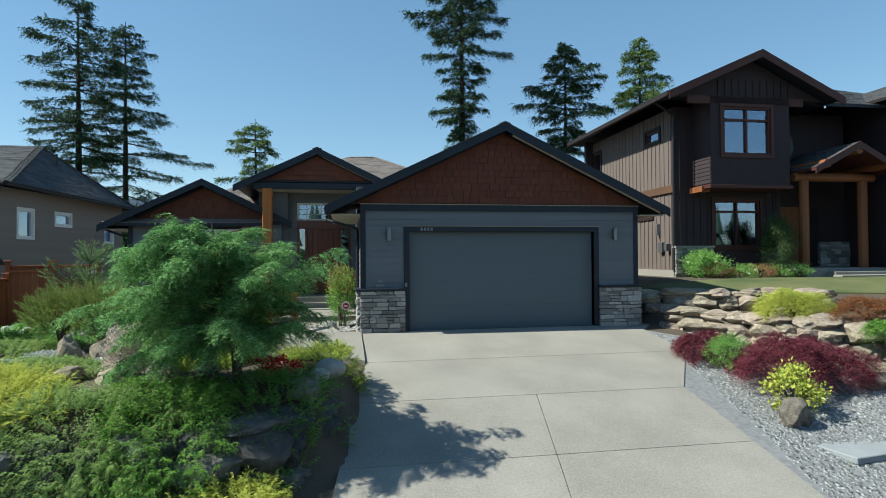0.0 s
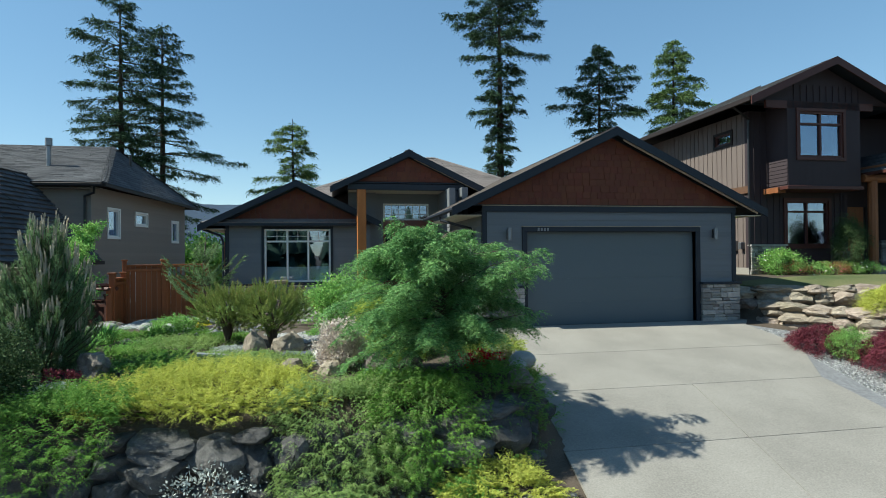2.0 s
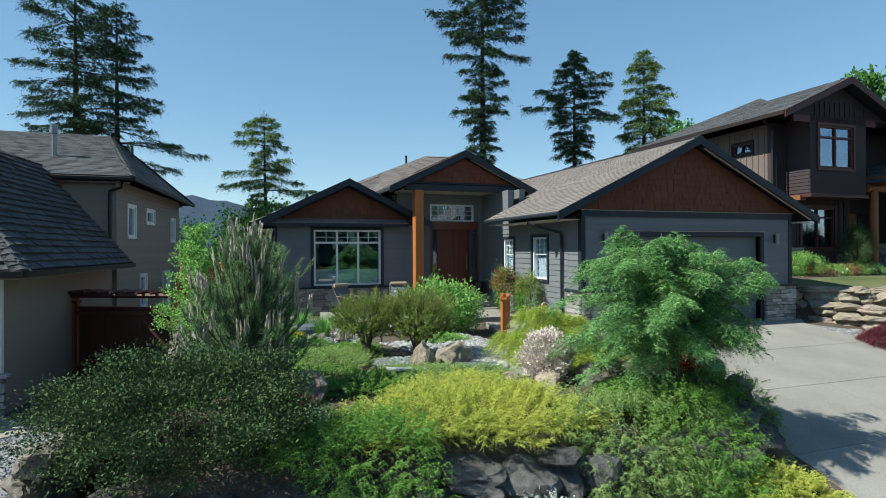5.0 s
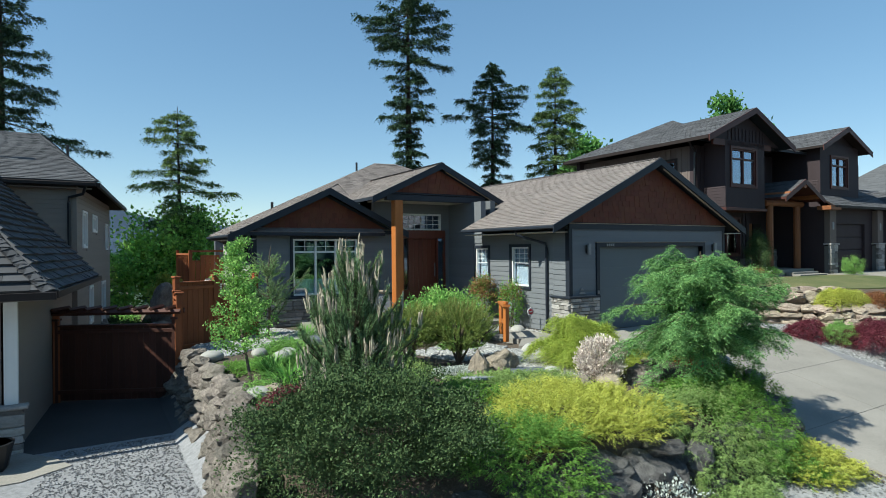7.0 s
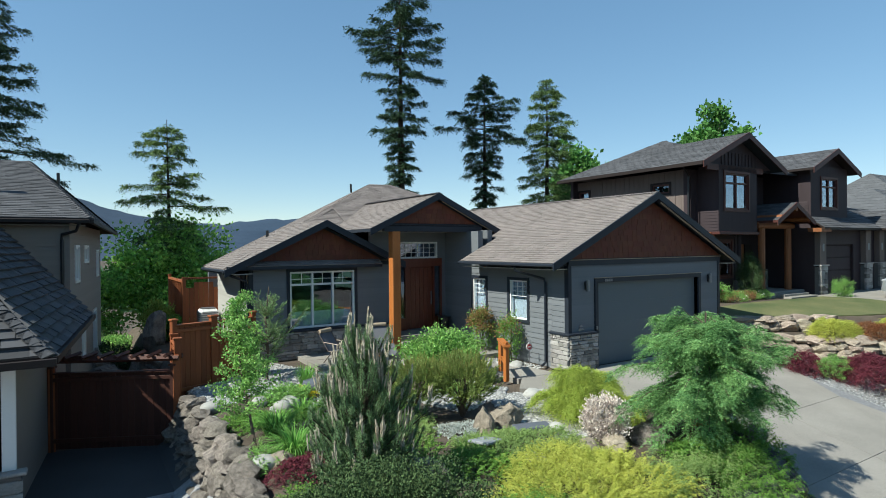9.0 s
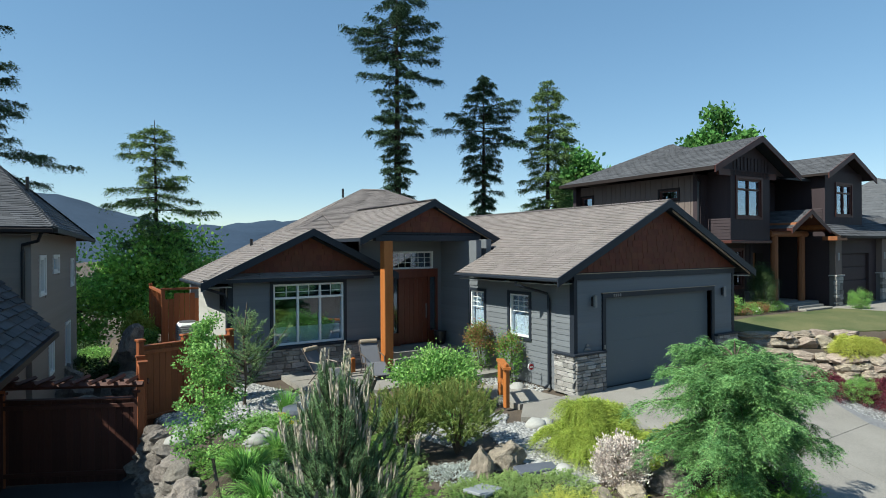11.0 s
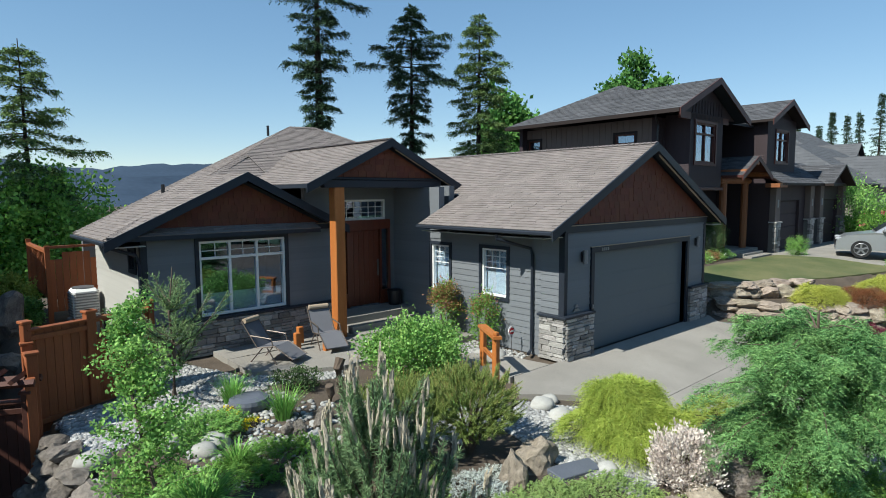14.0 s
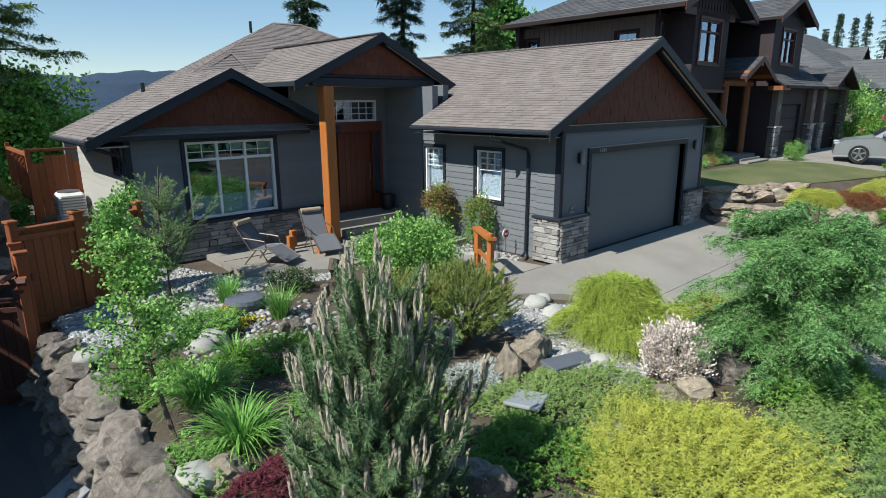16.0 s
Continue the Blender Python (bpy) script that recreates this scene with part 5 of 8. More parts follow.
part("garage_door", boxes((-13.6, -11.9, 14.2, 14.25, -1.1, 1.2)), BROWN_TRIM, lh)
part("wall_lamp", boxes((-11.4, -11.15, 13.95, 14.1, 0.35, 0.75), bevel=0.02), BLACK, lh)
path = sheet("concrete_edging", [(-19, 12.35), (-10.5, 12.35), (-9.85, 12.75), (-10.1, 13.3), (-10.6, 13.9), (-19, 13.9)], CONCRETE, 0.04, 0.6)
tagged(path, "pale concrete strip beside the beige house", "path", "", "structure")


# ---- fences ----
def fence_run(name, a, b, low, top, label, board=0.14, rail=True, lattice=False, mat=FENCE, posts=True):
    t = thing(name, (*a, low), label, "fence")
    d = Vector((b[0] - a[0], b[1] - a[1], 0))
    L = d.length
    rot = Matrix.Translation((*a, 0)) @ Matrix.Rotation(math.atan2(d.y, d.x), 4, "Z")
    me = mesh_of(boxes((0.004, board - 0.004, -0.012, 0.012, 0, 1)), "board")
    me.materials.append(mat)
    x = 0.0
    high = top - 0.3 if lattice else top
    while x < L - 0.02:
        piece("board", me, t, rot @ Matrix.Translation((x, 0, low + 0.05)) @ Matrix.Diagonal((min(1, (L - x) / board), 1, high - low - 0.05, 1)))
        x += board
    for z in ((low + 0.25, high - 0.12) + ((top,) if lattice else ())):
        part("rail", boxes((0, L, -0.06, 0.06, z - 0.045, z + 0.045), m=rot, bevel=0.006), mat, t)
    if lattice:
        for k in range(int(L / 0.12)):
            part("lattice_bar", boxes((k * 0.12 + 0.04, k * 0.12 + 0.075, -0.012, 0.012, high, top), m=rot), mat, t)
    part("cap_rail", boxes((0, L, -0.08, 0.08, top, top + 0.04), m=rot, bevel=0.006), mat, t)
    if posts:
        n = max(1, round(L / 1.9))
        for k in range(n + 1):
            x = L * k / n
            p = part("post", boxes((x - 0.06, x + 0.06, -0.075, 0.075, low, top + 0.14), m=rot, bevel=0.008), mat, t)
            part("post_cap", boxes((x - 0.085, x + 0.085, -0.1, 0.1, top + 0.14, top + 0.19), m=rot, bevel=0.01), mat, p)
    return t


fence_run("fence", (-7.72, 17.45), (-6.75, 17.75), -0.2, 1.65, "red-brown stained board fence between the gardens")
fence_run("fence", (-6.7, 17.77), (-5.62, 18.1), -0.2, 1.65, "red-brown stained board fence with a lattice top", lattice=True)
fence_run("side_gate", (-10.25, 17.75), (-7.85, 16.55), -1.05, 0.72, "tall red-brown board gate, coloured darker for its deep shade", mat=SHADED_GATE_WOOD)
gate_top = thing("gate_arbour", (-9, 17.1, 1.0), "low timber arbour over the gate", "arbour")
d = Vector((2.4, -1.2, 0)).normalized()
for k in (-1, 1):
    n = Vector((-d.y, d.x, 0)) * 0.14 * k
    a, b = Vector((-10.3, 17.78, 1.05)) + n, Vector((-7.7, 16.48, 1.05)) + n
    part("beam", tube([a, b], 0.06, 4), SHADED_GATE_WOOD, gate_top)
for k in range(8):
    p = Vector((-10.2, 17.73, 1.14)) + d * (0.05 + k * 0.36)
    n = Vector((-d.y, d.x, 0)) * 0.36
    part("rafter", tube([p - n, p + n], 0.045, 4), SHADED_GATE_WOOD, gate_top)
for p in ((-10.25, 17.75), (-7.8, 16.52)):
    part("post", boxes((p[0] - 0.07, p[0] + 0.07, p[1] - 0.07, p[1] + 0.07, -1.05, 1.1), bevel=0.01), FENCE, gate_top)
fence_run("fence", (-7.75, 16.6), (-7.72, 17.4), -0.3, 1.3, "short stained board fence beside the gate")


# ---- plants ----
rng = np.random.default_rng(7)


def unit(a):
    return a / np.maximum(np.linalg.norm(a, axis=-1, keepdims=True), 1e-9)


def rand_dirs(n, up=0.0):
    d = rng.normal(size=(n, 3))
    d[:, 2] += up
    return unit(d)


def leaves(P, D, L, Wd, N=None, fold=0.15):
    """Four-cornered leaves at P pointing along D, of length L and width Wd."""
    n = len(P)
    N = rand_dirs(n) if N is None else N
    S = unit(np.cross(D, N))
    U = np.cross(S, D)
    L, Wd = np.broadcast_to(np.asarray(L, float), (n,))[:, None], np.broadcast_to(np.asarray(Wd, float), (n,))[:, None]
    v = np.stack([P, P + D * L * 0.45 + S * Wd * 0.5 + U * Wd * fold, P + D * L, P + D * L * 0.45 - S * Wd * 0.5 + U * Wd * fold], 1).reshape(-1, 3)
    return v, np.arange(n * 4).reshape(-1, 4)


def needles_of(P, D, L, Wd, N):
    """Three-cornered needles or scales at P pointing along D."""
    S = unit(np.cross(D, N)) * (Wd * 0.6)[:, None]
    v = np.stack([P - S, P + S, P + D * L[:, None]], 1).reshape(-1, 3)
    return v, np.arange(len(P) * 3).reshape(-1, 3)


def feather(B, D, L, m, leaf, width, droop=0.0, spread=0.9, flat=True, ahead=0.5, taper=0.5, wild=0.15):
    """Leaves set along both sides of (or all round) the shoots that start at B and run along D."""
    n = len(B)
    L = np.broadcast_to(np.asarray(L, float), (n,))
    t = (np.arange(m) + 0.3) / m
    pos = B[:, None] + D[:, None] * (L[:, None, None] * t[None, :, None])
    pos = pos + np.array([0, 0, -1.0]) * (droop * L[:, None, None] * (t ** 2)[None, :, None])
    if flat:
        up = unit(np.array([0, 0, 1.0]) + rng.normal(size=(n, 3)) * 0.3)
        S = unit(np.cross(D, up))
        side = np.where(np.arange(m) % 2 == 0, 1.0, -1.0)
        d = D[:, None] * ahead + S[:, None] * (side * spread)[None, :, None]
    else:
        d = D[:, None] * ahead + rand_dirs(n * m).reshape(n, m, 3) * spread
    d = d + rng.normal(size=d.shape) * wild
    d[:, :, 2] -= droop * t[None, :] * 0.8
    d = unit(d)
    ln = leaf * (1 - taper * t)[None, :] * rng.uniform(0.7, 1.25, (n, m))
    return needles_of(pos.reshape(-1, 3), d.reshape(-1, 3), ln.ravel(), (ln * width / leaf).ravel(),
                      unit(np.array([0, 0, 1.0]) + rng.normal(size=(n * m, 3)) * 0.5))


def plant(name, at, label, category, group=""):
    return thing(name, at, label, category, group)


def stem(parent, pts, r, mat=BARK, name="trunk", sides=7):
    return part(name, tube(pts, r, sides), mat, parent)


LIME = leaf_material("lime_thread_foliage", (0.46, 0.54, 0.11), (0.24, 0.32, 0.06), value=0.16)
GOLD = leaf_material("gold_juniper_foliage", (0.6, 0.6, 0.13), (0.32, 0.38, 0.075), value=0.12)
GOLD_GREEN = leaf_material("yellow_green_juniper_foliage", (0.45, 0.5, 0.11), (0.22, 0.3, 0.06), value=0.16)
JUNIPER = leaf_material("green_juniper_foliage", (0.25, 0.43, 0.085), (0.08, 0.18, 0.04), value=0.18)
HEMLOCK = leaf_material("soft_green_needles", (0.285, 0.48, 0.17), (0.06, 0.165, 0.06), 0.34, value=0.26)
PINE = leaf_material("grey_green_pine_needles", (0.29, 0.41, 0.2), (0.08, 0.155, 0.075), 0.25)
BLUEPINE = leaf_material("blue_green_pine_needles", (0.3, 0.41, 0.18), (0.085, 0.17, 0.08), 0.25)
MUGO = leaf_material("olive_pine_needles", (0.37, 0.42, 0.13), (0.13, 0.21, 0.06), 0.25)
DARKLEAF = leaf_material("dark_small_leaves", (0.1, 0.15, 0.058), (0.018, 0.04, 0.016), 0.08, value=0.24)
FIR = leaf_material("dark_fir_needles", (0.075, 0.125, 0.06), (0.018, 0.042, 0.027), 0.12, value=0.35)
FIR_LIGHT = leaf_material("light_fir_needles", (0.202, 0.279, 0.093), (0.062, 0.116, 0.0465), 0.15, value=0.35)
BROAD = leaf_material("bright_broad_leaves", (0.27, 0.46, 0.09), (0.08, 0.2, 0.045), 0.45)
SUNLEAF = leaf_material("sunlit_maple_leaves", (0.38, 0.6, 0.13), (0.14, 0.32, 0.07), 0.5)
FARLEAF = leaf_material("deep_green_leaves", (0.16, 0.32, 0.08), (0.045, 0.14, 0.035), 0.35)
MATGREEN = leaf_material("light_green_juniper_foliage", (0.36, 0.47, 0.17), (0.17, 0.27, 0.08), value=0.1)
FRESH = leaf_material("fresh_green_leaves", (0.34, 0.54, 0.15), (0.13, 0.29, 0.075), 0.4)
MAPLE = leaf_material("crimson_lace_leaves", (0.21, 0.05, 0.07), (0.08, 0.02, 0.032), 0.3)
REDTIP = leaf_material("red_tipped_leaves", (0.4, 0.15, 0.085), (0.17, 0.2, 0.07), 0.3, hue=0.04)
HEATHER = leaf_material("pale_pink_heather", (0.8, 0.72, 0.66), (0.5, 0.42, 0.37), 0.2)
SILVER = leaf_material("silver_leaves", (0.55, 0.58, 0.55), (0.3, 0.34, 0.3), 0.2)
RUST = leaf_material("rust_heather", (0.3, 0.115, 0.05), (0.12, 0.065, 0.03), 0.2)
RUSTY = leaf_material("orange_brown_shoots", (0.42, 0.28, 0.1), (0.24, 0.2, 0.07), 0.2)
BLADE = leaf_material("arching_green_blades", (0.28, 0.5, 0.12), (0.1, 0.26, 0.055), 0.35)
CANDLE = material("pale_pine_candle", (0.52, 0.46, 0.36), 0.85, dark=(0.3, 0.26, 0.19), fine=120, bump=0.6, vary=0.18)
PETAL = leaf_material("white_petals", (0.8, 0.8, 0.74), (0.6, 0.6, 0.52), 0.3, value=0.1)
YELLOW = leaf_material("yellow_petals", (0.72, 0.6, 0.04), (0.45, 0.42, 0.04), 0.3, value=0.15)
PINK = leaf_material("pink_petals", (0.85, 0.186, 0.31), (0.542, 0.093, 0.155), 0.3, value=0.2)
RED = leaf_material("red_petals", (0.775, 0.031, 0.0465), (0.465, 0.0155, 0.031), 0.3, value=0.2)


def dome_points(n, rx, ry, h, inner=0.0, edge=0.85, lump=0.25, k=9):
    """Points on and under a lumpy dome, with the way outwards."""
    a = rng.uniform(0, 2 * np.pi, n)
    r = np.sqrt(rng.uniform(0, 1, n))
    cx, cy = rng.uniform(-1, 1, k), rng.uniform(-1, 1, k)
    x, y = r * np.cos(a), r * np.sin(a)
    bumps = sum(np.exp(-((x - p) ** 2 + (y - q) ** 2) / 0.06) for p, q in zip(cx, cy))
    wob = 1 + 0.18 * np.sin(a * 3 + cx[0] * 9) + 0.1 * np.sin(a * 7 + cy[0] * 9)
    z = h * (np.sqrt(np.maximum(0, 1 - r ** 2)) * (1 - lump) + lump * np.minimum(1, bumps))
    depth = 1 - rng.uniform(0, 1, n) ** 2 * inner
    P = np.stack([x * rx * wob, y * ry * wob, z * depth], 1)
    out = unit(np.stack([x / rx, y / ry, np.full(n, 0.35 / max(h, 0.1)) * np.sqrt(np.maximum(0.02, 1 - r ** 2))], 1))
    return P, out


def on_ground(P, at, lift=0.0):
    P = P + np.array([at[0], at[1], 0.0])
    g = np.array([ground_z(x, y) for x, y in P[:, :2]])
    P[:, 2] += g + lift
    return P


def sprigs(P, D, L, k):
    """Side shoots along each main shoot, in its own flat fan, with the shoot's tip."""
    n = len(P)
    t = np.concatenate([np.linspace(0.2, 0.95, k - 1), [0.75]])
    up = unit(np.array([0, 0, 1.0]) + rng.normal(size=(n, 3)) * 0.35)
    S = unit(np.cross(D, up))
    side = np.where(np.arange(k) % 2 == 0, 1.0, -1.0)
    side[-1] = 0.0
    B = P[:, None] + D[:, None] * (L[:, None, None] * t[None, :, None])
    d = D[:, None] * 0.8 + S[:, None] * (side * 0.75)[None, :, None] + rng.normal(size=(n, k, 3)) * 0.14
    ln = L[:, None] * (0.52 - 0.24 * t)[None, :] * rng.uniform(0.7, 1.25, (n, k))
    return B.reshape(-1, 3), unit(d).reshape(-1, 3), ln.ravel()


def carpet(name, at, rx, ry, h, mat, label, n=2500, L=0.3, m=12, leaf=0.06, width=0.022, droop=0.35, up=0.25, spread=0.9, group="", category="shrub", ground=None, wild=0.2, tiers=0, over=None, inner=0.4):
    """A spreading evergreen: overlapping feathery sprays over a lumpy mound, hanging over a wall's edge if it has one."""
    t = plant(name, (at[0], at[1], ground_z(*at) if ground is None else ground), label, category, group)
    P, out = dome_points(n, rx, ry, h, inner=inner)
    if over:
        edge, top, slope = over
        P = P + np.array([at[0], at[1], 0.0])
        fall = np.maximum(0, edge - P[:, 1])
        base = np.where(fall > 0, np.maximum(-1.0, top - fall * slope), np.array([max(top, ground_z(x, y)) for x, y in P[:, :2]]))
        P[:, 2] = base + P[:, 2] * np.where(fall > 0, 0.75, 1.0)
        out = unit(out + np.array([0, -0.5, -0.5 * slope]) * np.minimum(1, fall * 2.5)[:, None])
    elif ground is None:
        P = on_ground(P, at)
    else:
        P = P + np.array([at[0], at[1], ground])
    if tiers:
        out = unit(out * np.array([1, 1, 0.3]))
    D = unit(out * 0.9 + rng.normal(size=out.shape) * (0.3 if tiers else 0.45) + np.array([0, 0, up]))
    ln = L * rng.uniform(0.5, 1.3, n)
    if tiers:
        P, D, ln = sprigs(P, D, ln, tiers)
    part("foliage", fast_mesh("foliage", *feather(P, D, ln, m, leaf, width, droop, spread=spread, wild=wild)), mat, t)
    bm = bmesh.new()
    for k in range(10):
        a = k * 0.63 + rng.uniform(-0.2, 0.2)
        g = ground_z(*at) if ground is None else ground
        e = (at[0] + math.cos(a) * rx * 0.7, at[1] + math.sin(a) * ry * 0.7)
        ge = ground_z(*e) if ground is None else ground
        tube([(at[0], at[1], g), (at[0] + math.cos(a) * rx * 0.35, at[1] + math.sin(a) * ry * 0.35, (g + ge) / 2 + h * 0.45), (*e, ge + h * 0.3)], [0.025, 0.018, 0.008], 5, bm)
    part("branching", bm, BARK, t, "", "stuff")
    return t


def shrub(name, at, r, h, mat, label, n=6000, leaf=0.05, width=0.025, base=0.0, clumps=60, category="shrub", group="", ground=None, up=0.3, stems=7, ry=None, shell=0.6, spot=0.16):
    """A leafy bush: clumps of small leaves on forking stems, uneven in outline."""
    g = ground_z(*at) if ground is None else ground
    t = plant(name, (*at, g), label, category, group)
    ry = ry or r
    c = rand_dirs(clumps, 0.25)
    rad = rng.uniform(shell, 1.05, clumps)[:, None]
    C = c * rad * np.array([r, ry, h * 0.5]) * rng.uniform(0.85, 1.12, clumps)[:, None] + np.array([at[0], at[1], g + base + h * 0.5])
    C[:, 2] = np.maximum(C[:, 2], g + 0.04)
    idx = rng.integers(0, clumps, n)
    P = C[idx] + rng.normal(size=(n, 3)) * spot * np.array([r, ry, h * 0.55]) 
    P[:, 2] = np.maximum(P[:, 2], g + 0.02)
    D = unit(c[idx] * 0.7 + rand_dirs(n, up))
    s = rng.uniform(0.6, 1.25, n)
    part("foliage", fast_mesh("foliage", *leaves(P, D, leaf * s, width * s)), mat, t)
    bm = bmesh.new()
    for k in range(stems):
        e = C[rng.integers(0, clumps)]
        b = Vector((at[0] + rng.uniform(-0.08, 0.08), at[1] + rng.uniform(-0.08, 0.08), g))
        mid = b.lerp(Vector(e), 0.5) + Vector((0, 0, 0.1 * h))
        tube([b, mid, Vector(e)], [0.022, 0.015, 0.006], 5, bm)
    part("branching", bm, BARK, t, "", "stuff")
    return t, C


def flowers(parent, C, n, size, mat, name="flower"):
    """Open blossoms, each of five petals, on the outer clumps."""
    for k in range(n):
        p = C[rng.integers(0, len(C))] + rng.normal(size=3) * 0.05
        v = []
        nrm = unit(np.array([rng.normal() * 0.5 - 0.2, -0.5 + rng.normal() * 0.4, 0.8]))
        s = unit(np.cross(nrm, [0, 0.3, 1]))
        q = np.cross(nrm, s)
        a = np.arange(6) / 6 * 2 * np.pi
        D = s * np.cos(a)[:, None] + q * np.sin(a)[:, None] + nrm * 0.35
        part(name, fast_mesh(name, *leaves(np.repeat(p[None], 6, 0), unit(D), size, size * 0.8, np.repeat(nrm[None], 6, 0))), mat, parent)


def blades(name, at, r, h, n, mat, label, width=0.016, arch=0.6, ground=None, category="grass clump"):
    g = ground_z(*at) if ground is None else ground
    t = plant(name, (*at, g), label, category)
    a, s = rng.uniform(0, 2 * np.pi, n), rng.uniform(0.55, 1.1, n)
    o = np.stack([np.cos(a), np.sin(a), np.zeros(n)], 1)
    B = np.array([*at, g]) + o * (rng.uniform(0, 0.35, n) * r)[:, None]
    S = np.stack([-np.sin(a), np.cos(a), np.zeros(n)], 1)
    vs = []
    k = np.linspace(0, 1, 6)
    out = rng.uniform(0.25, 1.0, n) * r
    for i, u in enumerate(k):
        p = B + o * (out * u ** 1.6)[:, None] + np.array([0, 0, 1.0]) * (h * s * (u - arch * u ** 3 * (out / r) * 0.9))[:, None]
        w = width * (1 - u * 0.92) * s
        vs += [p - S * w[:, None], p + S * w[:, None]]
    v = np.stack(vs, 1).reshape(-1, 3)
    base = np.arange(n)[:, None] * 12
    f = np.concatenate([base + np.array([2 * i, 2 * i + 1, 2 * i + 3, 2 * i + 2]) for i in range(5)])
    part("foliage", fast_mesh("foliage", v, f), mat, t, "", "stuff")
    return t


def fir(name, at, ground, top, shape, mat, label, seed, density=1.0, ragged=0.4, droop=0.3):
    """A tall conifer: a straight trunk, uneven whorls of branches, and hanging sprays massed along each. shape: (height, reach) pairs."""
    rnd = np.random.default_rng(seed)
    t = plant(name, (*at, ground), label, "conifer")
    H = top - ground
    stem(t, [(at[0], at[1], ground - 0.3), (at[0] + rnd.uniform(-0.1, 0.1), at[1], ground + H * 0.5), (at[0], at[1], top)], [0.014 * H, 0.009 * H, 0.02], FIR_BARK, sides=8)
    hs, rs = zip(*shape)
    B, D, L = [], [], []
    bm = bmesh.new()
    z = hs[0] * H
    while z < H * 0.99:
        k = z / H
        r = float(np.interp(k, hs, rs))
        a0 = rnd.uniform(0, 6.3)
        whorl = rnd.uniform(0.75, 1.2)
        n = int(rnd.integers(4, 7))
        for j in range(n):
            a = a0 + j * 6.283 / n + rnd.uniform(-0.35, 0.35)
            ln = max(0.3, r * whorl * rnd.uniform(1 - ragged * 1.5, 1.12))
            if rnd.random() < 0.14:
                continue
            o = np.array([math.cos(a), math.sin(a), 0.0])
            side = np.array([-o[1], o[0], 0.0])
            rise = 0.55 * k - 0.3 + rnd.uniform(-0.12, 0.12)
            p0 = np.array([at[0], at[1], ground + z + rnd.uniform(-0.15, 0.15)])
            pt = lambda s: p0 + o * ln * s + np.array([0, 0, ln * (rise * s - droop * s * s + 0.16 * s ** 4)])
            tube([p0, pt(0.5), pt(1.0)], [0.025 + 0.008 * ln, 0.016, 0.005], 4, bm)
            m = max(6, int(ln * 15 * density))
            fan = 0.14 + 0.1 * ln
            for s in np.sqrt(np.linspace(0.03, 1.0, m)):
                for q in (-1, 1):
                    B.append(pt(s) + side * q * rnd.uniform(0, fan) * (1.1 - 0.6 * s) + rnd.normal(size=3) * 0.05)
                    D.append(o * rnd.uniform(0.3, 0.9) + side * q * rnd.uniform(0.1, 0.9) + np.array([0, 0, rnd.uniform(-0.85, 0.2)]))
                    L.append(rnd.uniform(0.26, 0.6) * (0.6 + 0.4 * min(1, ln / 2)))
        z += max(0.26, 0.22 + 0.1 * r) * rnd.uniform(0.65, 1.45)
    part("branching", bm, FIR_BARK, t, "", "stuff")
    part("foliage", fast_mesh("foliage", *feather(np.array(B), unit(np.array(D)), np.array(L), 7, 0.19, 0.082, 0.3, spread=0.9, wild=0.35)), mat, t)
    return t


def broad_tree(name, at, ground, top, r, mat, label, n=22000, leaf=0.24, clumps=150, low=0.15, seed=1):
    t = plant(name, (*at, ground), label, "tree")
    H = top - ground
    stem(t, [(at[0], at[1], ground - 0.3), (at[0] + 0.1, at[1], ground + H * 0.4), (at[0] - 0.1, at[1], ground + H * 0.8)], [0.03 * H, 0.02 * H, 0.03], sides=8)
    c = rand_dirs(clumps, 0.1)
    C = c * rng.uniform(0.45, 1.05, clumps)[:, None] * np.array([r, r, H * (1 - low) * 0.5]) * rng.uniform(0.8, 1.15, clumps)[:, None] + np.array([*at, ground + H * (low + (1 - low) * 0.5)])
    bm = bmesh.new()
    for e in C[::3]:
        b = Vector((at[0], at[1], ground + H * rng.uniform(0.2, 0.6)))
        tube([b, b.lerp(Vector(e), 0.5) + Vector((0, 0, 0.2)), Vector(e)], [0.07, 0.04, 0.012], 4, bm)
    part("branching", bm, BARK, t, "", "stuff")
    i = rng.integers(0, clumps, n)
    P = C[i] + rng.normal(size=(n, 3)) * r * 0.13
    s = rng.uniform(0.6, 1.3, n)
    part("foliage", fast_mesh("foliage", *leaves(P, unit(c[i] * 0.5 + rand_dirs(n, 0.1)), leaf * s, leaf * 0.7 * s)), mat, t)
    return t


# far trees
fir("fir_tree", (9.5, 37.2), -2.0, 21.9, ((0.2, 1.4), (0.5, 1.1), (0.54, 1.3), (0.6, 2.4), (0.66, 1.8), (0.7, 1.9), (0.75, 3.0), (0.84, 3.2), (0.92, 2.7), (0.97, 1.7), (1.0, 0.5)), FIR, "tall ragged dark fir behind the house", 1, 1.25, 0.4)
fir("fir_tree", (16.9, 37.4), -2.0, 16.7, ((0.4, 0.8), (0.56, 1.3), (0.62, 1.8), (0.69, 3.0), (0.77, 3.7), (0.83, 2.6), (0.9, 1.9), (0.96, 0.9), (1.0, 0.2)), FIR, "dark fir with drooping tiers behind the house", 2, 1.3, 0.42)
fir("fir_tree", (21.3, 35.2), -2.0, 16.5, ((0.2, 2.4), (0.5, 2.6), (0.65, 2.6), (0.78, 2.2), (0.86, 1.5), (0.93, 1.2), (1.0, 0.2)), FIR_LIGHT, "full green fir behind the brown house", 3, 1.2, 0.4)
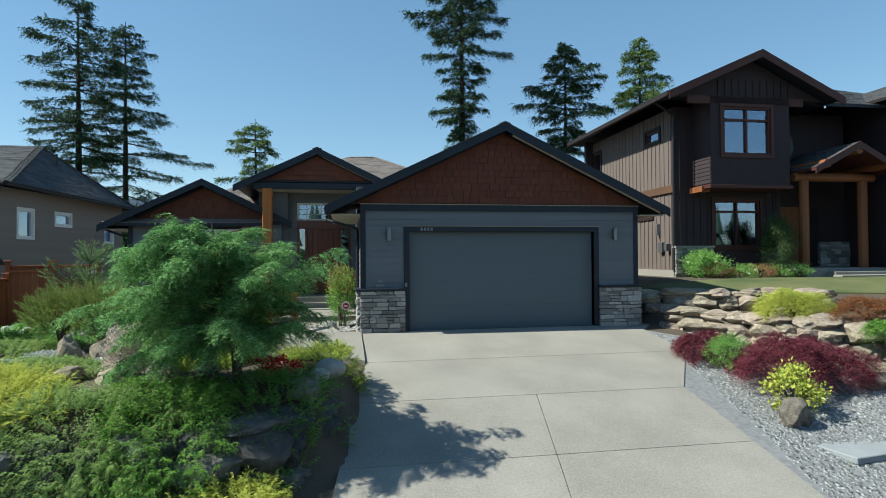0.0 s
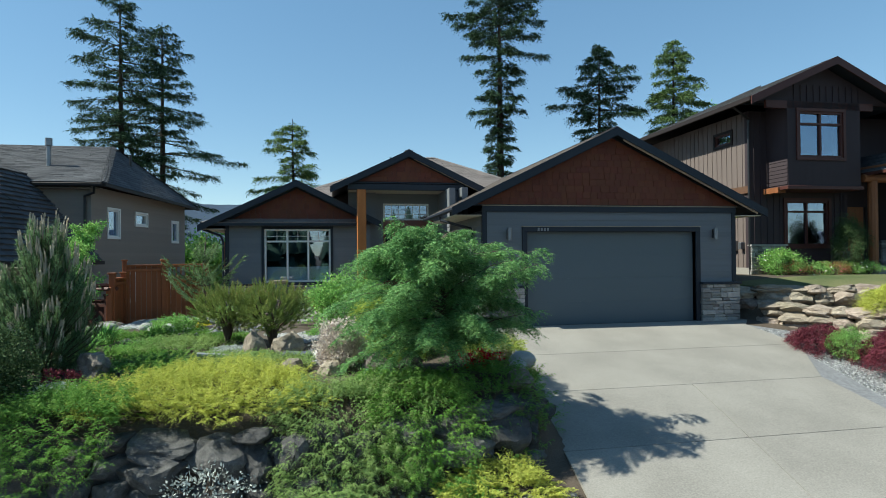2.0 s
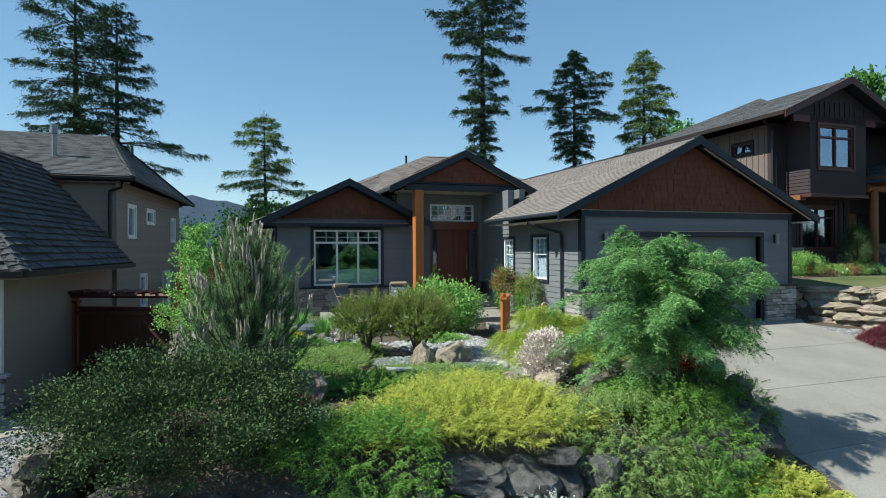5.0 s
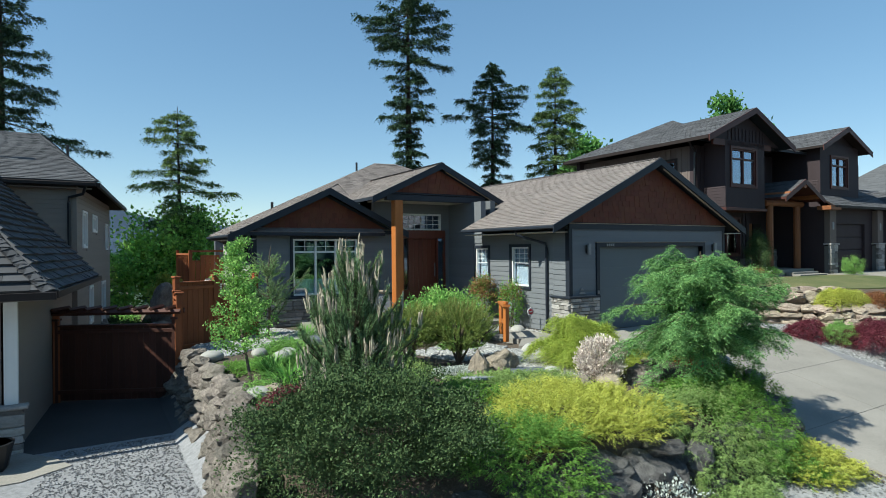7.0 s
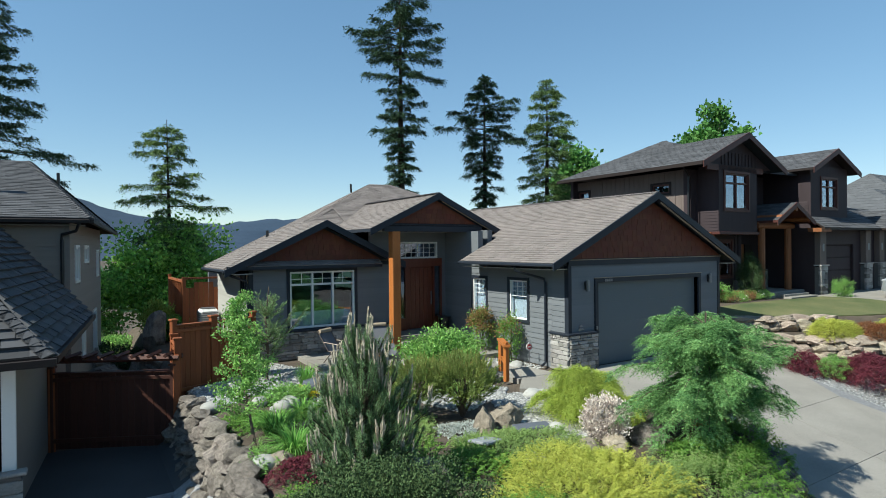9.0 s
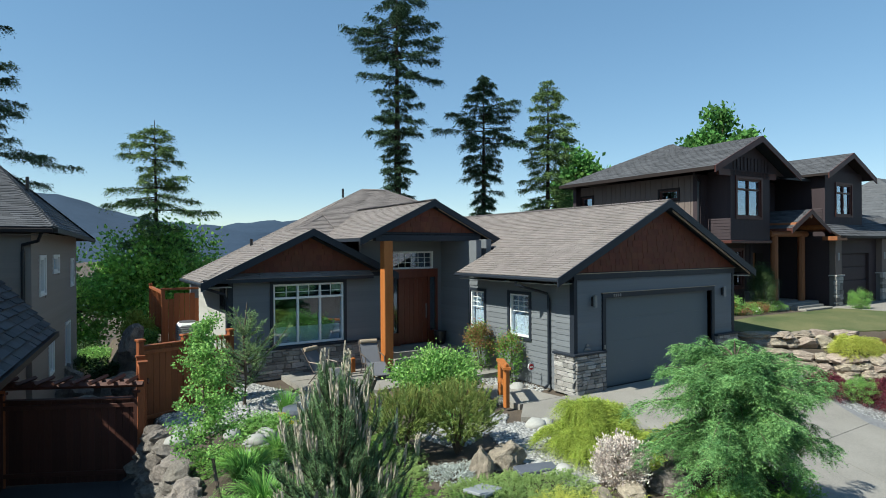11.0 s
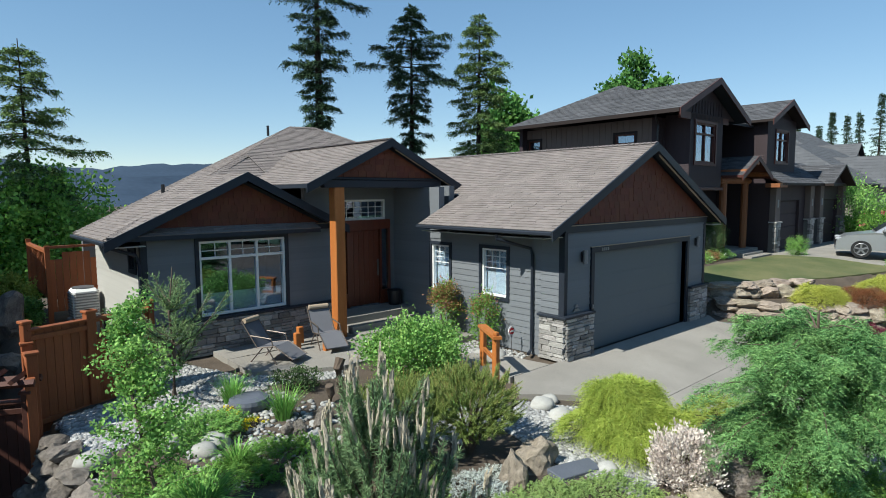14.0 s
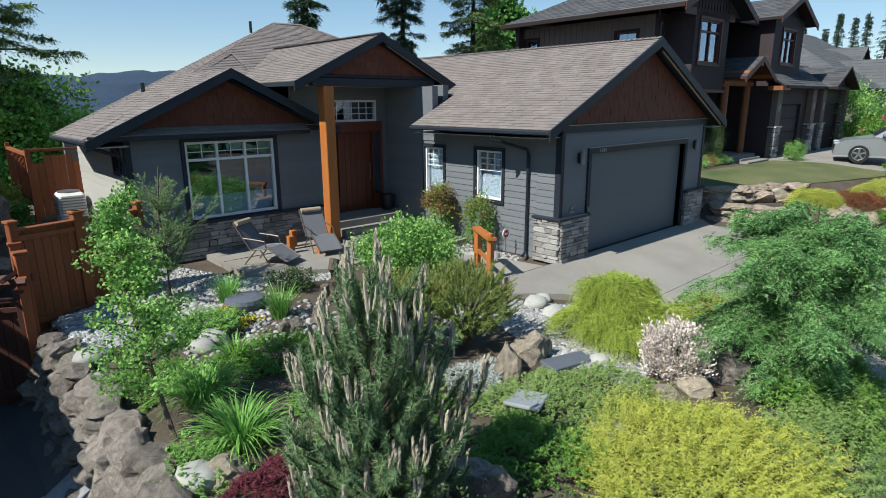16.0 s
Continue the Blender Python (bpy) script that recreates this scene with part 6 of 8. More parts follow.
fir("fir_tree", (-4.6, 42.8), -3.0, 11.9, ((0.3, 1.5), (0.5, 2.4), (0.6, 3.0), (0.68, 2.8), (0.76, 2.2), (0.87, 1.8), (0.94, 1.0), (1.0, 0.2)), FIR_LIGHT, "slender open fir beyond the garden", 4, 1.0, 0.45)
fir("fir_tree", (-15.5, 40.8), -3.0, 19.4, ((0.3, 3.0), (0.5, 3.4), (0.66, 3.5), (0.8, 3.4), (0.9, 1.9), (0.96, 1.0), (1.0, 0.2)), FIR, "tall fir behind the beige house", 5, 1.0, 0.45)
fir("fir_tree", (-14.0, 44.9), -3.0, 19.2, ((0.25, 4.2), (0.45, 4.6), (0.56, 4.8), (0.66, 3.9), (0.78, 3.2), (0.9, 1.8), (0.96, 1.0), (1.0, 0.2)), FIR, "tall broad fir behind the beige house", 6, 0.9, 0.45)
for k, (x, y, top, r) in enumerate(((100, 38.6, 17.0, 3), (102, 36.0, 15.5, 2.4), (100, 33.7, 17.4, 3.2), (104, 32.6, 17.2, 3.5), (100, 30.0, 17.2, 3.5), (100, 27.4, 19.4, 4), (106, 25, 18.6, 4), (108, 41, 15.0, 3))):
    fir("fir_tree", (x, y), -8, top - 0.8, ((0.45, r * 0.55), (0.7, r * 0.4), (0.86, r * 0.2), (1.0, 0.02)), FIR, "distant fir beyond the far houses", 20 + k, 0.4)
broad_tree("maple_tree", (-4.3, 42.5), -3.5, 5.4, 3.5, SUNLEAF, "full green maple below the garden", 17000, 0.25, 110)
broad_tree("maple_tree", (-10.3, 41.0), -3.5, 3.4, 3.4, SUNLEAF, "bright green maple beside the fence line", 20000, 0.2, 110)
broad_tree("maple_tree", (-15.5, 37.0), -3.5, 3.6, 3.6, SUNLEAF, "green maple behind the beige house", 24000, 0.2)
broad_tree("maple_tree", (29.0, 39.5), -2.0, 13.2, 3.0, FARLEAF, "green tree behind the brown house", 16000, 0.4)
broad_tree("maple_tree", (52.0, 41.0), -2.0, 17.8, 4.2, FARLEAF, "green tree beyond the brown house's roof", 20000, 0.55)

# feathery tree beside the driveway
TX, TY = 0.02, 8.0
tg = ground_z(TX, TY)
tree = plant("feathery_tree", (TX, TY, tg), "small feathery green conifer with drooping sprays on a slim grey trunk", "tree")
AXIS = [(TX + 0.02, TY, tg - 0.1), (TX - 0.02, TY + 0.0, tg + 0.5), (TX - 0.15, TY - 0.03, tg + 1.2), (TX - 0.28, TY - 0.07, tg + 1.9), (TX - 0.33, TY - 0.09, tg + 2.4)]
stem(tree, AXIS, [0.075, 0.065, 0.045, 0.025, 0.008])
B, D, L = [], [], []
bm = bmesh.new()
trnd = np.random.default_rng(11)
UP = np.array([0, 0, 1.0])
for k in range(114):
    q = trnd.uniform(0, 1)
    a = trnd.uniform(0, 2 * np.pi)
    reach = 1.34 * math.sqrt(max(0.02, 1 - ((q - 0.36) / 0.68) ** 2)) * trnd.uniform(0.5, 1.14) + 0.1
    o = np.array([1.12 * math.cos(a) - 0.12, 0.82 * math.sin(a), 0.0])
    hgt = 0.62 + q * 1.52
    p0 = np.array([TX - 0.02 - 0.14 * hgt, TY - 0.04 * hgt, tg + hgt])
    rise, fall = trnd.uniform(0.1, 0.65) + 0.3 * q, trnd.uniform(0.1, 0.42) + 0.1 * q
    if k >= 104:
        hgt, reach, rise, fall = trnd.uniform(1.75, 2.1), trnd.uniform(0.35, 0.6), trnd.uniform(0.9, 1.5), 0.1
        if k >= 108:
            o = np.array([-1.0, trnd.uniform(-0.35, 0.35), 0.0])
            hgt, reach, rise, fall = trnd.uniform(1.6, 1.95), trnd.uniform(0.95, 1.3), 0.62, 0.36
        p0 = np.array([TX - 0.02 - 0.14 * hgt, TY - 0.04 * hgt, tg + hgt])
    low = 0.45 * max(0.0, -o[0] - 0.2) * (1 - q)
    pt = lambda s: p0 + o * reach * s + UP * reach * (rise * s - (fall + low) * s * s)
    tube([pt(0), pt(0.35), pt(0.7), pt(1.0)], [0.015, 0.011, 0.007, 0.003], 5, bm)
    side = unit(np.array([-o[1], o[0], 0.0]))
    ow = unit(o)
    for s in np.linspace(0.15, 1.0, int(6 + reach * 9)):
        for j in (-1, 1):
            twig = unit(ow * trnd.uniform(0.4, 0.9) + side * j * trnd.uniform(0.1, 0.9) + UP * trnd.uniform(-0.75, 0.15))
            tl = trnd.uniform(0.1, 0.3) * (1.2 - 0.5 * s)
            tp = pt(s)
            ts = unit(np.cross(twig, UP))
            for u in np.linspace(0.15, 1.0, int(3 + tl * 10)):
                for e in (-1, 1):
                    B.append(tp + twig * tl * u - UP * 0.4 * tl * u * u)
                    D.append(twig * trnd.uniform(0.4, 1.0) + ts * e * trnd.uniform(0.3, 0.9) + UP * trnd.uniform(-0.6, 0.3))
                    L.append(trnd.uniform(0.11, 0.22) * (1.1 - 0.3 * u))
part("branching", bm, BARK, tree, "", "stuff")
B, D, L = np.array(B), unit(np.array(D)), np.array(L)
part("foliage", fast_mesh("foliage", *feather(B, D, L, 10, 0.048, 0.016, 0.3, spread=0.85, wild=0.14, taper=0.5)), HEMLOCK, tree)

# pines with pale candles
def candle_pine(at, top, r, n, label, mat=PINE, needles=90, candles=0.62, seed=1, low=0.15, leaf=0.085, shoot=0.3):
    rnd = np.random.default_rng(seed)
    g = ground_z(*at)
    t = plant("pine_shrub", (*at, g), label, "pine")
    H = top - g
    stem(t, [(at[0], at[1], g - 0.05), (at[0] + 0.03, at[1], g + H * 0.5), (at[0], at[1], g + H * 0.85)], [0.06, 0.04, 0.015])
    B, D, L = [], [], []
    bm = bmesh.new()
    cm = [mesh_of(tube([(0, 0, 0), (0.1, 0, 0.15), (-0.1, 0.1, 0.35), (0.1, 0, 0.55), (0, -0.1, 0.75), (0, 0, 0.93), (0, 0, 1.0)], [1.0, 1.35, 1.05, 1.35, 1.0, 1.2, 0.3], 6), "candle")]
    cm[0].materials.append(CANDLE)
    made, rest = 0, []
    for k in range(n):
        q = rnd.uniform(low, 1.0)
        a = rnd.uniform(0, 2 * np.pi)
        rad = r * min(1.0, 1.4 * (1 - q) ** 0.58 + 0.1) * min(1.0, 0.65 + 1.2 * q) * rnd.uniform(0.1, 1) ** 0.55 * (0.82 + 0.18 * math.sin(a * 3 + seed)) + 0.03
        o = np.array([math.cos(a), math.sin(a), 0.0])
        p = np.array([at[0], at[1], g]) + o * rad + np.array([0, 0, H * q * 0.9 * (1 - 0.26 * min(1.0, rad / 0.3) * (0.5 + 0.5 * math.sin(a * 5 + 1.0)))])
        d = unit(o * rnd.uniform(0.25, 0.9) * (1.15 - q) + np.array([0, 0, 1.0]) + rnd.normal(size=3) * 0.12)
        ln = shoot * rnd.uniform(0.7, 1.3)
        root = np.array([at[0], at[1], max(g + 0.05, p[2] - 0.35 - rad * 0.5)])
        back = p + (root - p) * 0.4
        B += [p, back]
        D += [d, unit(p - back + d * 0.05)]
        L += [ln, float(np.linalg.norm(p - back))]
        tube([root, p, p + d * ln], [0.011, 0.008, 0.005], 4, bm)
        if candles and rnd.random() < candles * (1.5 if rad > 0.55 * r or q > 0.75 else 0.4):
            for j in range(int(rnd.integers(2, 5))):
                cd = unit(d * 0.5 + rnd.normal(size=3) * 0.09 + np.array([0, 0, 1.0]))
                h = rnd.uniform(0.1, 0.21) * (0.65 + 0.35 * q)
                mm = Matrix.Translation(Vector(p + d * ln + rnd.normal(size=3) * 0.022)) @ Vector(cd).to_track_quat("Z", "Y").to_matrix().to_4x4() @ Matrix.Diagonal((0.0105, 0.0105, h, 1))
                made += 1
                if made <= 290:
                    piece("candle", cm[0], t, mm)
                else:
                    rest.append(mm)
    part("branching", bm, BARK, t, "", "stuff")
    part("foliage", fast_mesh("foliage", *feather(np.array(B), np.array(D), np.array(L), needles, leaf, 0.0062, 0.0, spread=0.8, flat=False, ahead=0.75, taper=0.25, wild=0.1)), mat, t)
    if rest:
        bm = bmesh.new()
        for mm in rest:
            cone = bmesh.new()
            cone.from_mesh(cm[0])
            cone.transform(mm)
            me = mesh_of(cone, "candle")
            bm.from_mesh(me)
            bpy.data.meshes.remove(me)
        part("candle", bm, CANDLE, t, "", "stuff")
    return t


candle_pine((-6.3, 9.42), 2.5, 0.88, 330, "grey-green pine with many upright pale candles", seed=3, needles=230, candles=0.3, leaf=0.085, low=0.03, shoot=0.27)
# open pine before the big window
og = ground_z(-5.5, 17.2)
opine = plant("pine_shrub", (-5.5, 17.2, og), "open blue-green pine with upswept shoots before the big window", "pine")
stem(opine, [(-5.5, 17.2, og - 0.05), (-5.46, 17.2, og + 0.8), (-5.52, 17.18, og + 1.6), (-5.42, 17.2, og + 2.5)], [0.05, 0.04, 0.025, 0.008])
bm, B, D, L = bmesh.new(), [], [], []
prnd = np.random.default_rng(17)
for k in range(30):
    q = prnd.uniform(0.1, 0.95)
    a = prnd.uniform(0, 2 * np.pi)
    o = np.array([math.cos(a), math.sin(a), 0.0])
    reach = (1.3 - 0.8 * q) * prnd.uniform(0.45, 1.2)
    p0 = np.array([-5.48, 17.2, og + 0.15 + q * 1.9])
    pt = lambda s: p0 + o * reach * s + np.array([0, 0, reach * (0.1 * s + 0.75 * s * s)])
    tube([pt(0), pt(0.4), pt(0.75), pt(1.0)], [0.016, 0.012, 0.008, 0.004], 5, bm)
    side = np.array([-o[1], o[0], 0.0])
    for s in np.linspace(0.15, 1.0, int(4 + reach * 9)):
        for j in (-1, 0, 1):
            B.append(pt(s * 0.92))
            D.append(o * 0.6 + side * j * prnd.uniform(0.4, 0.9) + np.array([0, 0, prnd.uniform(0.1, 0.8)]))
            L.append(prnd.uniform(0.12, 0.3))
part("branching", bm, BARK, opine, "", "stuff")
part("foliage", fast_mesh("foliage", *feather(np.array(B), unit(np.array(D)), np.array(L), 48, 0.048, 0.008, 0.0, spread=0.8, flat=False, ahead=0.75, taper=0.2, wild=0.1)), BLUEPINE, opine)
def ball_pine(x, y, r, n, label):
    """A clipped pine: upright tufts all over a ball that stands on bare forked stems."""
    g = ground_z(x, y)
    t = plant("mugo_pine", (x, y, g), label, "pine")
    bm = bmesh.new()
    c = rand_dirs(n, 0.2)
    mid = np.array([x, y, g + 0.3 + r * 0.62])
    P = c * rng.uniform(0.5, 1.0, n)[:, None] * np.array([r, r, r * 0.64]) + mid
    for k in range(11):
        e = P[rng.integers(0, n)]
        tube([(x, y, g), (x + (e[0] - x) * 0.3, y + (e[1] - y) * 0.3, g + 0.42), e], [0.035, 0.022, 0.008], 6, bm)
    part("branching", bm, BARK, t, "", "stuff")
    D = unit(c * 0.85 + UP * 0.75 + rng.normal(size=c.shape) * 0.22)
    part("foliage", fast_mesh("foliage", *feather(P - D * 0.12, D, rng.uniform(0.14, 0.24, n), 120, 0.06, 0.0058, 0.0, spread=0.7, flat=False, ahead=0.9, taper=0.2)), MUGO, t)
    top = c[:, 2] > 0.3
    part("new_growth", fast_mesh("new_growth", *feather(P[top], D[top], rng.uniform(0.1, 0.17, int(top.sum())), 24, 0.02, 0.0075, 0.0, spread=0.45, flat=False, ahead=1.0, taper=0.4)), RUSTY, t, "orange-brown young shoots", "stuff")


ball_pine(-3.05, 11.6, 0.82, 640, "rounded olive-green pine clipped on bare forked stems")
ball_pine(-3.98, 12.0, 0.76, 540, "smaller rounded green pine behind the candle pine")

# spreading evergreens
carpet("gold_juniper", (-3.55, 7.8), 1.45, 0.98, 0.13, GOLD, "wide golden-yellow spreading juniper over the wall", 1700, 0.28, 12, 0.026, 0.0095, droop=0.35, tiers=10, over=(6.95, -0.08, 0.4), up=0.14)
carpet("green_juniper", (-1.65, 6.85), 0.9, 0.7, 0.22, MATGREEN, "grey-green juniper spilling over the boulders in tassels", 900, 0.3, 11, 0.027, 0.012, droop=1.0, tiers=8, over=(6.95, -0.12, 1.6))
carpet("green_juniper", (-0.6, 6.85), 0.6, 0.6, 0.2, JUNIPER, "green juniper hanging over the boulders under the feathery tree", 520, 0.3, 11, 0.027, 0.012, droop=1.0, tiers=8, over=(6.95, -0.1, 1.5))
carpet("green_juniper", (-5.1, 7.1), 0.8, 0.72, 0.2, JUNIPER, "green juniper spilling over the front wall", 800, 0.3, 11, 0.027, 0.012, droop=0.7, tiers=8, over=(6.8, -0.08, 1.2))
carpet("green_juniper", (0.55, 7.55), 0.75, 0.75, 0.16, JUNIPER, "low green juniper under the feathery tree", 420, 0.26, 11, 0.028, 0.012, droop=0.7, tiers=8)
carpet("green_juniper", (-3.45, 9.5), 1.15, 0.72, 0.1, MATGREEN, "flat mat of green juniper round a slate slab", 1500, 0.14, 9, 0.023, 0.0115, tiers=6)
carpet("green_juniper", (-4.55, 9.1), 0.55, 0.55, 0.16, JUNIPER, "low green juniper beside the pine", 420, 0.2, 10, 0.026, 0.012, tiers=7)
carpet("gold_juniper", (0.25, 6.3), 0.66, 0.45, 0.24, GOLD, "low yellow juniper at the driveway's edge", 520, 0.24, 10, 0.03, 0.012, tiers=8)
carpet("gold_juniper", (1.2, 9.65), 0.62, 0.72, 0.16, GOLD_GREEN, "low yellow-green juniper at the driveway's edge", 440, 0.22, 10, 0.03, 0.013, tiers=8)
carpet("green_juniper", (-5.3, 13.2), 0.6, 0.5, 0.2, JUNIPER, "small green juniper between white boulders", 320, 0.2, 10, 0.028, 0.013, tiers=7)
carpet("green_juniper", (-4.8, 11.4), 0.8, 0.9, 0.14, MATGREEN, "flat green juniper mat behind the pine", 620, 0.18, 10, 0.026, 0.012, tiers=7)
carpet("dwarf_spruce", (-5.7, 14.85), 0.5, 0.42, 0.28, FRESH, "dwarf layered green spruce among boulders", 420, 0.18, 10, 0.03, 0.014, tiers=7)
cg = ground_z(-0.85, 10.3)
lime = plant("threadleaf_cypress", (-0.85, 10.3, cg), "lime-yellow threadleaf cypress in layered cascading mounds", "shrub")
bm, PP, OO = bmesh.new(), [], []
for dx, dy, top, r in ((-0.35, -0.3, 0.6, 0.6), (0.4, -0.35, 0.58, 0.6), (0.0, 0.05, 0.85, 0.62), (-0.5, 0.2, 0.7, 0.5), (0.5, 0.25, 0.78, 0.55), (0.0, -0.55, 0.4, 0.55), (-0.15, 0.15, 1.1, 0.36), (0.3, 0.1, 1.0, 0.34)):
    p, o = dome_points(int(2800 * r), r, r * 0.9, min(0.5, top * 0.8), inner=0.35, lump=0.35)
    PP.append(p + np.array([-0.85 + dx, 10.3 + dy, cg + max(0.02, top - 0.52)]))
    OO.append(o)
    tube([(-0.85, 10.3, cg), (-0.85 + dx * 0.6, 10.3 + dy * 0.6, cg + top * 0.5), (-0.85 + dx, 10.3 + dy, cg + top * 0.8)], [0.04, 0.03, 0.012], 6, bm)
PP, OO = np.concatenate(PP), np.concatenate(OO)
part("branching", bm, BARK, lime, "", "stuff")
D = unit(OO * np.array([1, 1, 0.4]) + rng.normal(size=OO.shape) * 0.35)
part("foliage", fast_mesh("foliage", *feather(PP, D, rng.uniform(0.14, 0.34, len(PP)), 11, 0.08, 0.0095, 0.9, spread=0.45, ahead=0.8, wild=0.2)), LIME, lime)

# leafy shrubs
shrub("cotoneaster", (-6.95, 7.5), 1.45, 1.2, DARKLEAF, "dense dark small-leaved rounded shrub", 66000, 0.036, 0.02, base=-0.1, clumps=330, ry=1.15, spot=0.085)
rose, RC = shrub("rose_bush", (-1.4, 14.85), 1.05, 1.2, FRESH, "leafy green rose bush with a few white blooms", 14000, 0.07, 0.046, clumps=110, ry=0.8)
flowers(rose, RC[RC[:, 2] > 0.5], 14, 0.05, PETAL)
for (x, y), red, words in (((1.5, 17.1), 2600, "slender shrub with many red-tipped leaves by the wall"), ((1.5, 15.7), 450, "slender green shrub with some red tips by the wall")):
    nan, NC = shrub("nandina", (x, y), 0.38, 1.5, BROAD, words, 2400, 0.07, 0.026, clumps=60)
    top = NC[NC[:, 2] > np.median(NC[:, 2])]
    P = top[rng.integers(0, len(top), red)] + rng.normal(size=(red, 3)) * 0.09
    part("new_growth", fast_mesh("new_growth", *leaves(P, rand_dirs(red, 0.5), 0.075, 0.03)), REDTIP, nan, "red young leaves", "stuff")
shrub("heather", (-1.68, 8.98), 0.42, 0.7, HEATHER, "pale pinkish-white upright heather", 11000, 0.045, 0.024, clumps=120, up=1.8, spot=0.12)
carpet("lace_maple", (-6.85, 10.35), 0.48, 0.36, 0.32, MAPLE, "small crimson lace-leaf maple", 700, 0.16, 10, 0.06, 0.012, droop=0.9)
carpet("silver_groundcover", (-3.7, 10.75), 0.45, 0.4, 0.14, SILVER, "silvery white-leaved ground cover", 700, 0.1, 8, 0.035, 0.016, category="ground cover")
carpet("silver_groundcover", (-5.7, 8.15), 0.4, 0.26, 0.12, SILVER, "silvery ground cover beside the boulder", 600, 0.1, 8, 0.035, 0.016, category="ground cover")
shrub("azalea", (0.5, 8.5), 0.35, 0.3, RED, "low bush of bright red flowers", 900, 0.04, 0.03, clumps=30)
shrub("white_leaf_shrub", (-3.3, 6.45), 0.5, 0.5, SILVER, "thin silvery-leaved shrub at the wall's foot", 900, 0.05, 0.025, clumps=40, ground=-1.05)
blades("blue_grass", (-0.1, 6.05), 0.35, 0.4, 160, BLADE, "tuft of fine green grass at the bed's edge", 0.008)
blades("day_lily", (-6.62, 11.5), 0.72, 0.62, 300, BLADE, "arching clump of day-lily leaves", 0.017, arch=0.8)
blades("day_lily", (-6.6, 12.65), 0.7, 0.6, 300, BLADE, "arching clump of green day-lily leaves", 0.017, arch=0.8)
blades("day_lily", (-5.8, 13.5), 0.45, 0.5, 120, BLADE, "arching green leaf clump between boulders", 0.014)
blades("iris_clump", (-4.85, 16.0), 0.42, 0.55, 260, BLADE, "upright clump of green iris leaves", 0.013, arch=0.15)
blades("iris_clump", (-4.45, 14.75), 0.42, 0.6, 260, BLADE, "upright clump of green iris leaves by the stone disc", 0.013, arch=0.15)
shrub("small_shrub", (-3.5, 15.95), 0.45, 0.4, DARKLEAF, "low dark rounded shrub beside the patio", 2200, 0.05, 0.028, clumps=40)
shrub("yellow_flowers", (-5.1, 15.5), 0.2, 0.16, YELLOW, "cushion of yellow flowers", 500, 0.03, 0.026, clumps=20)
shrub("yellow_flowers", (-5.05, 14.75), 0.2, 0.16, YELLOW, "cushion of yellow flowers by the stone disc", 500, 0.03, 0.026, clumps=20)
shrub("yellow_flowers", (-5.2, 15.15), 0.14, 0.14, YELLOW, "small cushion of yellow flowers", 300, 0.03, 0.026, clumps=12)
carpet("sedum_mat", (-6.9, 13.6), 0.5, 0.6, 0.1, JUNIPER, "low green mat on the wall's top", 700, 0.14, 10, 0.04, 0.02, category="ground cover")

carpet("sedum_mat", (-4.2, 12.6), 0.7, 0.6, 0.1, JUNIPER, "low green mat between the stones", 800, 0.16, 10, 0.04, 0.02, category="ground cover")
carpet("sedum_mat", (-5.9, 13.3), 0.5, 0.5, 0.1, JUNIPER, "low green mat beside white boulders", 600, 0.16, 10, 0.04, 0.02, category="ground cover")
carpet("gold_juniper", (-2.75, 8.75), 0.45, 0.4, 0.16, MUGO, "small olive-gold juniper beside the boulders", 450, 0.2, 10, 0.045, 0.018)
carpet("sedum_mat", (-1.9, 13.4), 0.5, 0.5, 0.1, FRESH, "low bright green mat by the path", 600, 0.14, 10, 0.04, 0.02, category="ground cover")
carpet("green_juniper", (-0.9, 7.5), 0.7, 0.6, 0.25, JUNIPER, "low green juniper by the tree's foot", 900, 0.28, 12, 0.055, 0.022, droop=0.6)
# leaning sapling
sg = ground_z(-7.15, 12.0)
sap = plant("young_tree", (-7.15, 12.0, sg), "thin leaning young tree with light green leaves", "tree")
stem(sap, [(-7.15, 12.0, sg), (-7.22, 12.4, sg + 0.9), (-7.25, 12.9, sg + 1.7), (-7.15, 13.4, sg + 2.45)], [0.028, 0.022, 0.016, 0.006])
bm, PP, DD = bmesh.new(), [], []
for k in range(64):
    z = rng.uniform(0.5, 2.45)
    p0 = np.array([-7.2, 12.0 + 0.4 * z + 0.07 * z * z, sg + z])
    a = rng.uniform(0, 2 * np.pi)
    e = p0 + np.array([math.cos(a), math.sin(a), 0.45]) * rng.uniform(0.2, 0.75) * (1.15 - 0.25 * z)
    tube([p0, e], [0.008, 0.003], 4, bm)
    for s in np.linspace(0.2, 1, 14):
        for _ in range(10):
            PP.append(p0 + (e - p0) * s + rng.normal(size=3) * 0.05)
            DD.append(rng.normal(size=3) + np.array([0, 0, 0.2]))
part("branching", bm, BARK, sap, "", "stuff")
part("foliage", fast_mesh("foliage", *leaves(np.array(PP), unit(np.array(DD)), rng.uniform(0.035, 0.06, len(PP)), 0.034)), FRESH, sap)

